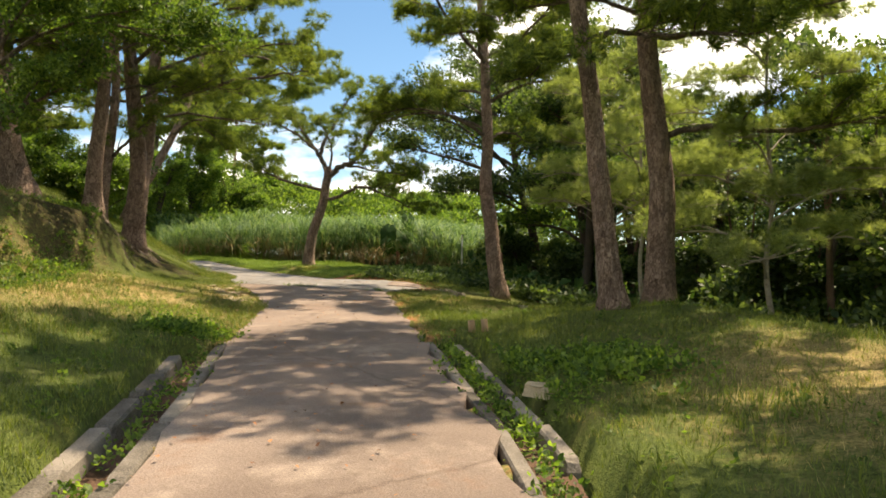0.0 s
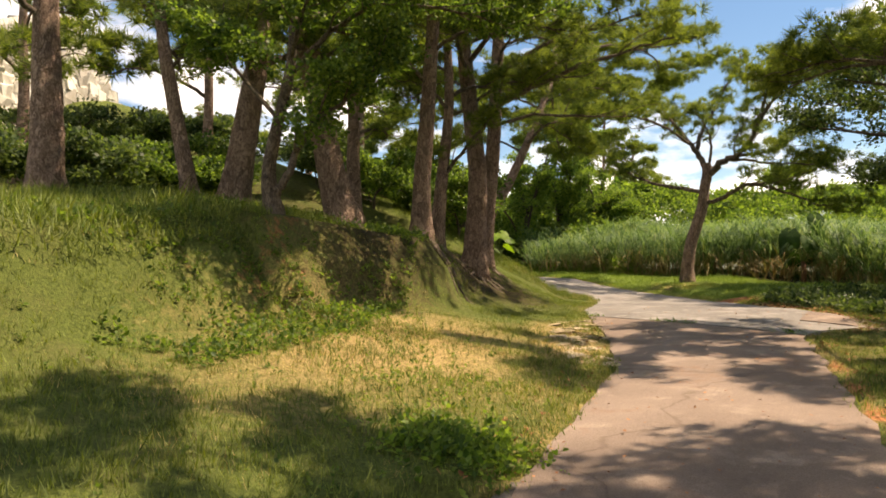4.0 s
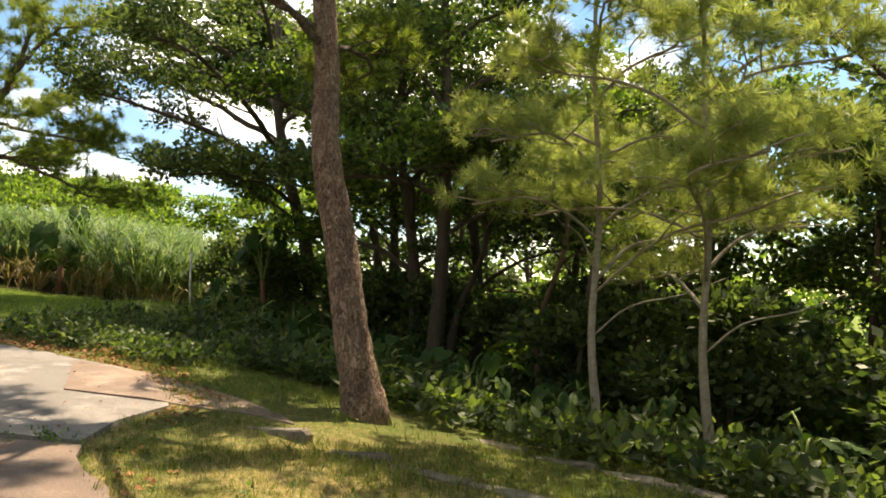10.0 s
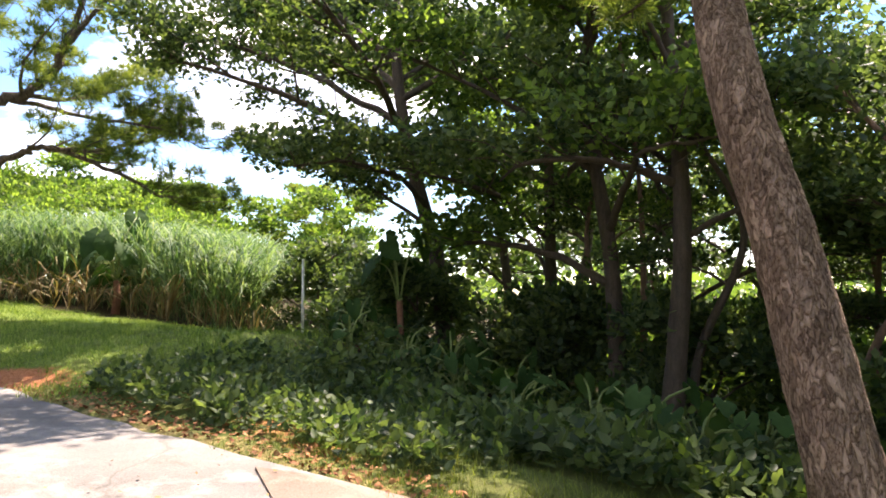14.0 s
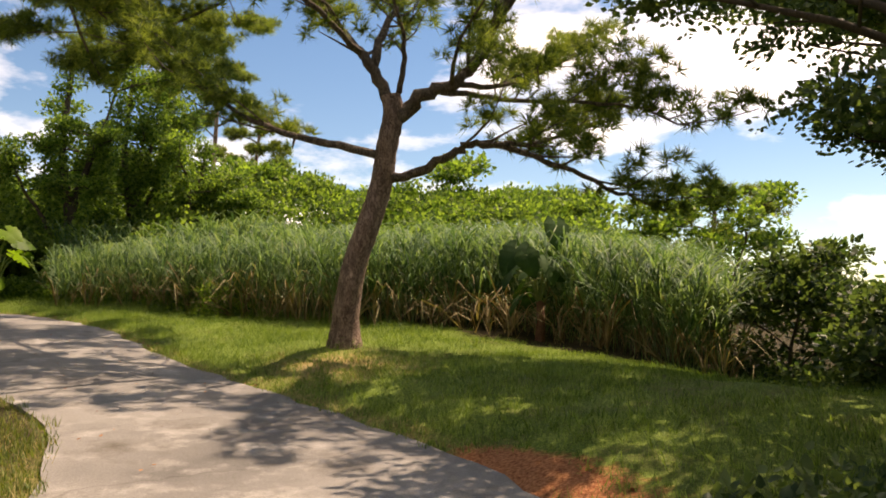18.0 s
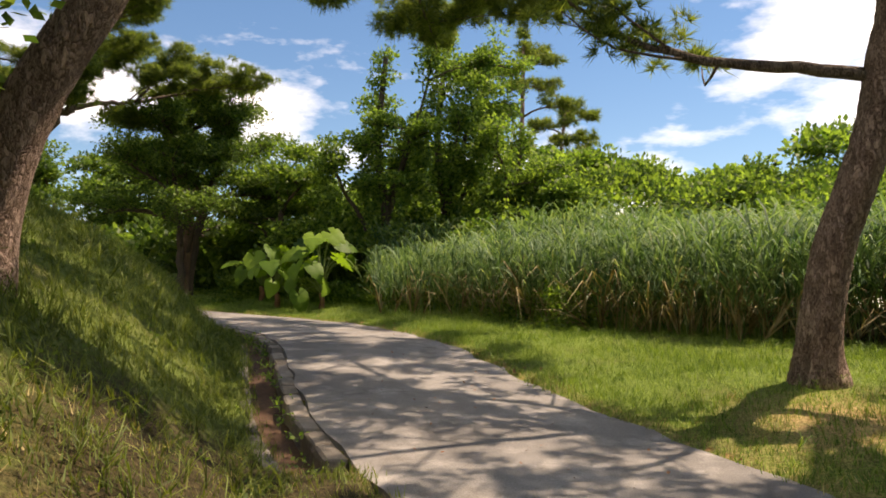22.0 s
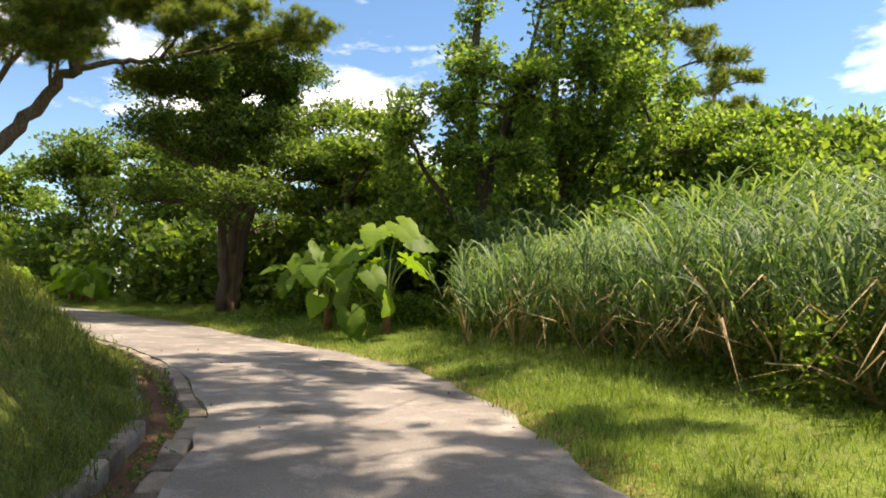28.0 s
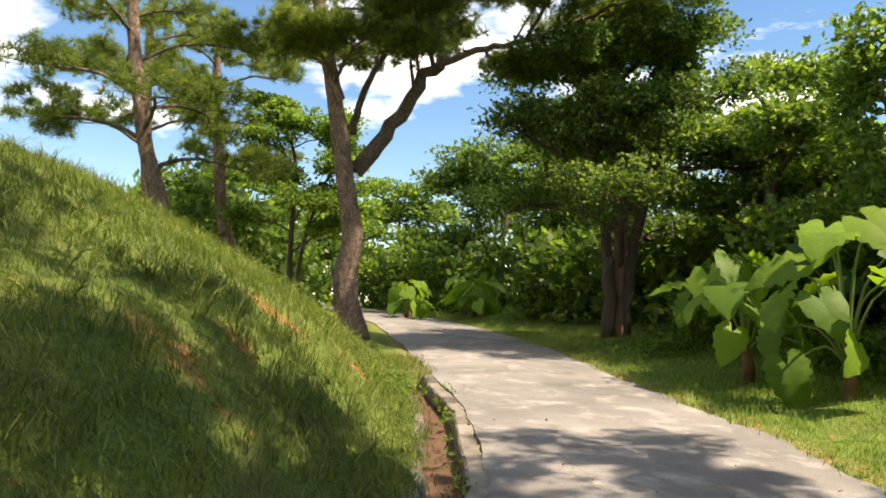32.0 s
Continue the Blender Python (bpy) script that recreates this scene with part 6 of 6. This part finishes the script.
for line in ([(-.07, 18.2), (1.04, 17.03), (1.74, 15.67), (2.3, 14.2)], [(2.5, 18.6), (3.2, 17.15), (3.6, 16.01), (4.0, 14.6)]):
    pts = smooth_line([(*p, 0) for p in line], 7)
    for a, b in zip(pts, pts[1:]):
        c = (a + b) / 2
        o = part("edge_stone", meshes[int(srng.integers(4))], edging)
        o.matrix_world = pose(c[0], c[1], ground_at(c[0], c[1]) + .035, srng.normal(0, 3), srng.normal(0, 3), math.degrees(math.atan2(b[1] - a[1], b[0] - a[0])))
# flat buff stones trodden into the path's edge
rocks = [stone_mesh(srng, .5, .38, .16, .3) for _ in range(5)]
for me in rocks:
    me.materials.clear()
    me.materials.append(M_ROCK)
for i in range(44):
    f = srng.uniform()
    x, y = -3.75 - 1.5 * f + srng.normal(0, .26), 13.6 + 4.9 * f + srng.normal(0, .25)
    w = paved(np.array([x]), np.array([y]))[0][0]
    if w == 0:
        x -= .5
    o = new("flat_rock", rocks[i % 5])
    k = srng.uniform(.35, .95)
    o.matrix_world = pose(x, y, ground_at(x, y) + .006, srng.normal(0, 3), srng.normal(0, 4), srng.uniform(0, 360)) @ Matrix.Diagonal((k, k, .7, 1))
    tagged(o, "flat pale buff stone trodden into dry turf", "rock", "stones at the path's edge")
o = new("flat_rock", rocks[0])
o.matrix_world = pose(.85, 6.3, ground_at(.85, 6.3) + .05, 5, 3, 40) @ Matrix.Diagonal((.55, .55, .6, 1))
tagged(o, "pale flat stone lying at the gutter's edge", "rock")

# white marker post
post = thing("marker_post", (.75, 29.4, ground_at(.75, 29.4)), "thin white-painted marker post beside the undergrowth", "post")
v, f = tube([(0, 0, -.1), (0, 0, .6), (.01, 0, 1.35)], .028, .026, 8)
part("pole", mesh_of("pole", v, f, M_POST), post)
v, f = tube([(.01, 0, 1.34), (.01, 0, 1.37)], .032, .03, 8)
part("cap", mesh_of("cap", v, f, M_POST), post)

# ---- castle wall on the hill ----
wall = tagged(new("wall_castle"), "pale limestone castle wall of fitted rough stones", "wall", kind="structure")
blocks = []
for i in range(8):
    me = stone_mesh(srng, .6, .42, .5, .16)
    me.materials.clear()
    me.materials.append(M_WALL_STONE)
    blocks.append(me)
WA, WB, WC = np.array([-23.4, 22.5]), np.array([-20.4, 12.0]), np.array([-33.0, 26.5])
for a, b, n in ((WA, WB, 20), (WA, WC, 19)):
    d = (b - a) / np.linalg.norm(b - a)
    inward = np.array([-d[1], d[0]]) * (-1 if b is WB else 1)
    ang = math.degrees(math.atan2(d[1], d[0]))
    zb = ground_at(*WA) - 1.2
    rows = 11
    V = []
    core = [a + inward * .3, b + inward * .3, b + inward * 1.6, a + inward * 1.6 + d * .5]
    foot = [ground_at(*p) for p in (a, b, b, a)]
    rake = [np.zeros(2), np.zeros(2), np.zeros(2), np.zeros(2)]
    if b is WB:
        rake = [d * .19 * rows, rake[1], rake[2], d * .19 * rows]
    V = [(*p, g - 1.5) for p, g in zip(core, foot)] + [(*(p + inward * (.3 if b is WB else 2.3) + k), g - .9 + rows * .33) for p, g, k in zip(core, foot, rake)]
    part("core", mesh_of("core", np.array(V), [(0, 1, 5, 4), (1, 2, 6, 5), (2, 3, 7, 6), (3, 0, 4, 7), (4, 5, 6, 7)], M_WALL_STONE, False), wall)
    for r in range(rows):
        for k in range(n):
            u = (k + .25 + .5 * (r % 2)) * .53 + srng.normal(0, .02) + (.19 if b is WB else .035) * r
            p = a + d * u + inward * (.14 + (.035 if b is WB else .19) * r)
            o = part("stone", blocks[int(srng.integers(8))], wall)
            zb = foot[0] + (foot[1] - foot[0]) * u / (n * .53) - .9
            o.matrix_world = pose(p[0], p[1], zb + r * .33 + .2 + srng.normal(0, .015), srng.normal(0, 4), srng.normal(0, 5), ang + srng.normal(0, 4) + 180 * int(srng.integers(2))) @ Matrix.Translation((0, 0, .2))


# ---- big-leaved alocasias ----
def heart_leaf(rng, length=1.0, wave=.035, droop=.25):
    """A broad arrow-shaped blade: base lobes behind the stalk, rippled rim, ribs and droop; stalk joins at the origin, tip along +y."""
    rows, cols = 13, 5
    V, F = [], []
    for side in (-1, 1):
        o = len(V)
        for i in range(rows):
            f = i / (rows - 1)
            y = -.30 + 1.28 * f
            w = .47 * (math.sin(math.pi * min(1, (f + .06) / 1.06) ** .72)) ** .8 + .0
            inner = .10 * max(0, (.0 - y) / .30) ** .7 if y < 0 else 0
            for j in range(cols):
                g = j / (cols - 1)
                x = inner + (max(w, .004) - inner) * g
                x *= 1 + .08 * g * g * math.sin(f * 30 + side)
                rip = wave * math.sin(f * 34 + rng.uniform(-.3, .3)) * g * g
                rib = .05 * math.cos(f * 42) * g * (1 - g)
                V.append((side * x * length, (y - .06 * g * (1 - f)) * length, (.10 * x + rip + rib - droop * max(0, y) ** 2 - .3 * x * x - (.1 * (-y) if y < 0 else 0)) * length))
        for i in range(rows - 1):
            for j in range(cols - 1):
                k = o + i * cols + j
                q = (k, k + 1, k + cols + 1, k + cols)
                F.append(q if side > 0 else q[::-1])
    return np.array(V), F


lrng = np.random.default_rng(500)
LEAVES = {}
# "dark" is the shade-coloured copy of the "light" leaves
for key, mat in (("light", M_BIG_LEAF), ("dark", M_BIG_LEAF_SHADED)):
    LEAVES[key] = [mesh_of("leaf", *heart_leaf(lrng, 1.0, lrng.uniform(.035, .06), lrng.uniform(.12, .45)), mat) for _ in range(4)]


def alocasia(x, y, leaves, key, label, stem=.5, group="big-leaved plants", stem_r=.09):
    """leaves: (dx, dy, height of the stalk's end, size, heading, tip's fall in degrees)."""
    z = ground_at(x, y)
    t = thing("alocasia", (x, y, z), label, "plant", group)
    v, f = tube([(0, 0, -.1), (.03, .02, stem * .5), (0, 0, stem)], stem_r, stem_r * .8, 10, .15, .2, lrng)
    part("stem", mesh_of("stem", v, f, M_HUSK), t, "shaggy red-brown stem")
    for dx, dy, h, size, heading, fall in leaves:
        end = np.array([dx, dy, h])
        top = np.array([0, 0, stem * .9])
        line = smooth_line([top, top * .5 + end * .5 + np.array([0, 0, .22 * size + .1]) - .12 * np.array([dx, dy, 0]), end], 7)
        v, f = tube(line, .035 * max(.6, size), .014, 6)
        stalk = part("stalk", mesh_of("stalk", v, f, M_STALK), t)
        leaf = part("leaf", LEAVES[key][int(lrng.integers(4))], stalk)
        leaf.matrix_local = pose(dx, dy, h, -fall, lrng.normal(0, 22), heading + lrng.normal(0, 14)) @ Matrix.Diagonal((size, size, size, 1))
    return t


def spray(n, size, reach, lo, hi, rng):
    out = []
    a = rng.uniform(0, 360)
    for i in range(n):
        a += 137 + rng.uniform(-25, 25)
        r, h = reach * rng.uniform(.5, 1.1), rng.uniform(lo, hi)
        dx, dy = r * math.cos(radians(a)), r * math.sin(radians(a))
        out.append((dx, dy, h, size * rng.uniform(.65, 1.15), a - 90, rng.uniform(5, 75)))
    return out


# the sunlit clump beside the lane: leaves face the way
bx, by = -18.8, 44.4
gz = ground_at(bx, by)
FAN = [(dx, dy, h * 1.22, k, hd, fl) for dx, dy, h, k, hd, fl in [(.25, .1, 1.9, .7, 245, 40), (-.3, .05, 1.85, .7, 190, 35), (.05, -.3, 1.75, .7, 215, 12), (.6, .1, 1.6, .66, 330, 5), (-.7, -.1, 1.45, .7, 150, 18), (.75, -.35, 1.25, .62, 300, 30), (-.55, -.6, 1.1, .66, 190, 38), (.15, -.75, 1.05, .6, 230, 45),
       (.55, .6, 1.35, .6, 20, 25), (-.6, .55, 1.3, .62, 95, 25), (-.85, -.35, .75, .56, 165, 50), (.6, -.7, .6, .52, 265, 55), (-.25, -.85, .36, .62, 205, 62)]]
alocasia(bx, by, FAN, "light", "sunlit giant taro with broad yellow-green leaves beside the lane", .5)
bx, by = -20.6, 44.7
alocasia(bx, by, [(-dy * .9, dx * .8, h * .82, k * .95, hd + 80, fl + 8) for dx, dy, h, k, hd, fl in FAN], "light", "giant taro with glossy scalloped leaves beside the lane", .5)
alocasia(-22.4, 46.4, spray(9, .75, .8, .9, 1.8, lrng), "light", "giant taro in the shade of the big tree", .5)
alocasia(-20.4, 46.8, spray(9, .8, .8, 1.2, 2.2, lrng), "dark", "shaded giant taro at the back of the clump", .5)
for x, y in ((-39.2, 47.9), (-40.4, 48.6), (-38.6, 50.2), (-37.4, 49.9), (-36.2, 49.6)):
    alocasia(x, y, spray(9, .8, .8, .5, 1.5, lrng), "light", "giant taro at the far bend of the lane", .3)
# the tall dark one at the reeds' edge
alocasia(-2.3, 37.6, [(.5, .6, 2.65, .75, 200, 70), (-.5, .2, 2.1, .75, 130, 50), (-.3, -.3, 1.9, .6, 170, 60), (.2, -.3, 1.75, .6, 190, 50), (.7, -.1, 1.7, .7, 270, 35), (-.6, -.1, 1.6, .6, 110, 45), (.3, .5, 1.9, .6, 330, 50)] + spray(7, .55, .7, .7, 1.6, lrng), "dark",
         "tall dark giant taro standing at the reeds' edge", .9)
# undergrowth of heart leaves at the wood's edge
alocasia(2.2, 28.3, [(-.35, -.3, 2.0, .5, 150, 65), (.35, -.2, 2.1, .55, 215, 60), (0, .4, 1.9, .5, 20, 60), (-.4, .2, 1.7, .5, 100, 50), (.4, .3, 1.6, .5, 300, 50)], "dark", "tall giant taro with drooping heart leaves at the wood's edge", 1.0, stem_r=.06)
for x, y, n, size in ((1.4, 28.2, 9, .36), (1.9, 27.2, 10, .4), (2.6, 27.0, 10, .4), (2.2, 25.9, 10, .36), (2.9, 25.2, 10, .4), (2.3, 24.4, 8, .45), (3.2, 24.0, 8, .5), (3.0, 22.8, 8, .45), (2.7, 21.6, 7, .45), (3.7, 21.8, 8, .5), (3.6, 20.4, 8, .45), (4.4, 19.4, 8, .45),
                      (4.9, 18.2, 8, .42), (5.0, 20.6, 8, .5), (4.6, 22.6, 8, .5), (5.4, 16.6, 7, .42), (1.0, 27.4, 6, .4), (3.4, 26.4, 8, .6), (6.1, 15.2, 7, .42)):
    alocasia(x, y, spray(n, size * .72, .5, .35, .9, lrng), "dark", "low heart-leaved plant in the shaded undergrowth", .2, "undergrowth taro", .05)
# ---- weeds and litter ----
wrng = np.random.default_rng(600)


COVER = round_sprig(np.random.default_rng(7))


def weeds(name, x, y, size, mat, label, template=None, tall=0.0):
    """Sprigs on the ground, or heaped up to a height in uneven clumps."""
    heap = tall * (.55 + .45 * ripple(x, y, 2.2, 12)) * wrng.uniform(0, 1, len(x))
    P = np.stack([x, y, ground(x, y) + size * .3 + heap], -1)
    A = wrng.standard_normal((len(x), 3)) * .4 + np.array([0, 0, 1])
    return tagged(new(name, scattered(name, template or COVER, P, A, size, wrng, mat)), label, "weeds", kind="stuff")


def around(cx, cy, r, n):
    return cx + wrng.normal(0, r, n), cy + wrng.normal(0, r, n)


for cx, cy, r, n, s, label in ((-3.15, 9.3, .28, 260, .12, "leafy green weeds over the gutter's end"), (1.5, 7.2, .45, 420, .13, "broad-leaved weeds spreading over the gutter"), (.55, 7.6, .3, 200, .11, "weeds growing in the gutter"), (.75, 6.2, .25, 160, .08, "weeds growing in the gutter"),
                               (-22.6, 39.9, .3, 260, .13, "leafy weeds at the foot of the bank"), (-4.4, 11.0, .5, 160, .06, "low weeds in the dry grass"), (-6.9, 12.6, .6, 200, .08, "low weeds at the foot of the bank"),
                               (-24.0, 46.6, .4, 260, .16, "low shrubby weeds by the big tree")):
    x, y = around(cx, cy, r, n)
    weeds("weeds", x, y, s * wrng.uniform(.6, 1.2, n), M_LEAF_LIGHT, label)
x, y = lawn(70, 88, 1, 2.5, 4.2, 1300, wrng)
weeds("weeds", x, y, wrng.uniform(.08, .2, len(x)), M_LEAF_LIGHT, "leafy weeds along the front of the reeds")
x, y = lawn(50.5, 55.3, 1, .5, 4.4, 1300, wrng)
weeds("weeds", x, y, wrng.uniform(.09, .24, len(x)), M_LEAF_SHADED, "shaded ground cover at the wood's edge", COVER, .22)
FLOOR = [(.2, 25.5), (.9, 21.6), (1.9, 19.7), (2.7, 18.2), (3.5, 16.7), (4.5, 14.8), (5.6, 12.4), (8.5, 11.0), (9.5, 14), (9.5, 27), (2.4, 28.4), (.4, 27.4)]
x, y = sown(FLOOR, 5200, wrng)
weeds("ground_cover", x, y, wrng.uniform(.13, .34, len(x)), M_LEAF_SHADED, "round-leaved plants covering the wood's floor", COVER, .5)
# some plants take the lighter leaf material to paint sun flecks on the floor
x, y = sown(FLOOR, 700, wrng)
weeds("ground_cover", x, y, wrng.uniform(.13, .3, len(x)), M_LEAF, "round-leaved plants in a brighter leaf colour for sun flecks", COVER, .6)
x, y = lawn(70, 86, 1, 2.75, 4.2, 2800, wrng)
weeds("weeds", x, y, wrng.uniform(.1, .22, len(x)), M_LEAF_LIGHT, "leafy shrubby weeds climbing the front of the reeds", COVER, 1.15)
x, y = wrng.uniform(1.4, 5.5, 1300), wrng.uniform(31.5, 38.5, 1300)
ok = x > 1.4 + np.clip(35.5 - y, 0, 9) * .25
weeds("weeds", x[ok], y[ok], wrng.uniform(.14, .3, ok.sum()), M_LEAF_SHADED, "dark scrub filling the gap past the reeds", COVER, .9)
for side, s0, s1, n in ((-1, 24, 39, 300), (1, 33.6, 39.6, 320), (-1, 62, 81, 160)):
    q = []
    for _ in range(n):
        p, _q = beside(side, wrng.uniform(s0, s1), (.12 if wrng.uniform() < .25 else .28) + wrng.normal(0, .05))
        q.append(p)
    q = np.array(q)
    P = np.stack([q[:, 0], q[:, 1], paved(q[:, 0], q[:, 1])[3] - wrng.uniform(.0, .12, n)], -1)
    tagged(new("weeds", scattered("weeds", COVER, P, wrng.standard_normal((n, 3)) * .4 + np.array([0, 0, 1]), wrng.uniform(.05, .12, n), wrng, M_LEAF_LIGHT)), "small green weeds sprouting in the gutter", "weeds", kind="stuff")
q0, q1 = edge_at(LEFT, LEFT_S, 50.5), edge_at(RIGHT, RIGHT_S, 47.35)
f = wrng.uniform(0, 1, 260) ** .8
keep = ripple(f * 14, f * 0, 1.0, 51) > .12
f = f[keep]
P = q0 + (q1 - q0) * f[:, None] + wrng.normal(0, .07, (len(f), 2))
P = np.stack([P[:, 0], P[:, 1], paved(P[:, 0], P[:, 1])[3] + .045], -1)
tagged(new("weeds", scattered("weeds", COVER, P, wrng.standard_normal((len(P), 3)) * .4 + np.array([0, 0, 1]), wrng.uniform(.03, .07, len(P)), wrng, M_LEAF)), "low weeds sprouting along the joint of the paving", "weeds", kind="stuff")
TUSSOCK = blade_template(wrng, 9, 1.0, .012, .9)
x, y = lawn(59, 84, -1, .7, 5.5, 2600, wrng)
stuff("tussocks", TUSSOCK, x, y, wrng.uniform(.14, .36, len(x)) * (1 + .4 * ripple(x, y, 1.6, 33)), .35, wrng, M_GRASS, "long arching grass tussocks on the bank", "grass")
x, y = lawn(22, 50, 1, .7, 6, 1500, wrng)
stuff("tussocks", TUSSOCK, x, y, wrng.uniform(.08, .24, len(x)), .35, wrng, M_GRASS, "coarse grass tufts on the mound", "grass")
x, y = lawn(22, 46, -1, .8, 6, 1600, wrng)
stuff("tussocks", TUSSOCK, x, y, wrng.uniform(.08, .22, len(x)), .35, wrng, M_GRASS, "coarse grass tufts beside the footpath", "grass")
x, y = lawn(56, 86, 1, .4, 5.5, 2600, wrng)
stuff("tussocks", TUSSOCK, x, y, wrng.uniform(.08, .24, len(x)) * (1 + .5 * ripple(x, y, 1.8, 37)), .35, wrng, M_LUSH, "lush grass tufts on the lawn", "grass")
for lo, hi, side, n, label in ((24, 44, -1, 900, "small clover-like weeds in the park grass"), (24, 46, 1, 900, "small clover-like weeds on the mound"), (60, 84, -1, 1100, "small leafy weeds in the bank's long grass")):
    x, y = lawn(lo, hi, side, .7, 5.5, n, wrng)
    ok = ripple(x, y, 1.5, 41) > -.05
    weeds("weeds", x[ok], y[ok], wrng.uniform(.04, .1, ok.sum()), M_LEAF, label)
x, y = lawn(40, 50, -1, 3.2, 6.2, 2400, wrng)
ok = ripple(x, y, 1.9, 43) > -.12
x, y = x[ok], y[ok]
weeds("weeds", x, y, wrng.uniform(.05, .15, len(x)), M_LEAF, "creeping plants on the shaded bank face")
flake = (np.array([[-.5, -.3, 0], [.5, -.25, .1], [.55, .3, 0], [-.45, .35, .12]]), np.array([[0, 1, 2], [0, 2, 3]]))
for lo, hi, side, n in ((48, 56, 1, 1300), (66, 92, 1, 500), (28, 48, 1, 500), (30, 48, -1, 400)):
    x, y = lawn(lo, hi, side, .0, .55, n, wrng)
    weeds("leaf_litter", x, y, wrng.uniform(.02, .06, len(x)), M_LITTER, "red-brown fallen leaves along the paved edge", flake)
x = np.concatenate([wrng.uniform(-6, 0, 900), wrng.uniform(-20, -6, 700)])
y = np.concatenate([wrng.uniform(2, 22, 900), wrng.uniform(27, 41, 700)])
w, _, _, z = paved(x, y)
P = np.stack([x, y, z + .05], -1)[w == 0]
tagged(new("leaf_litter", scattered("leaf_litter", flake, P, np.array([[0, 0, 1.0]]) + wrng.normal(0, .25, (len(P), 3)), wrng.uniform(.015, .04, len(P)), wrng, M_LITTER)), "scattered dry leaves on the paving", "litter", kind="stuff")
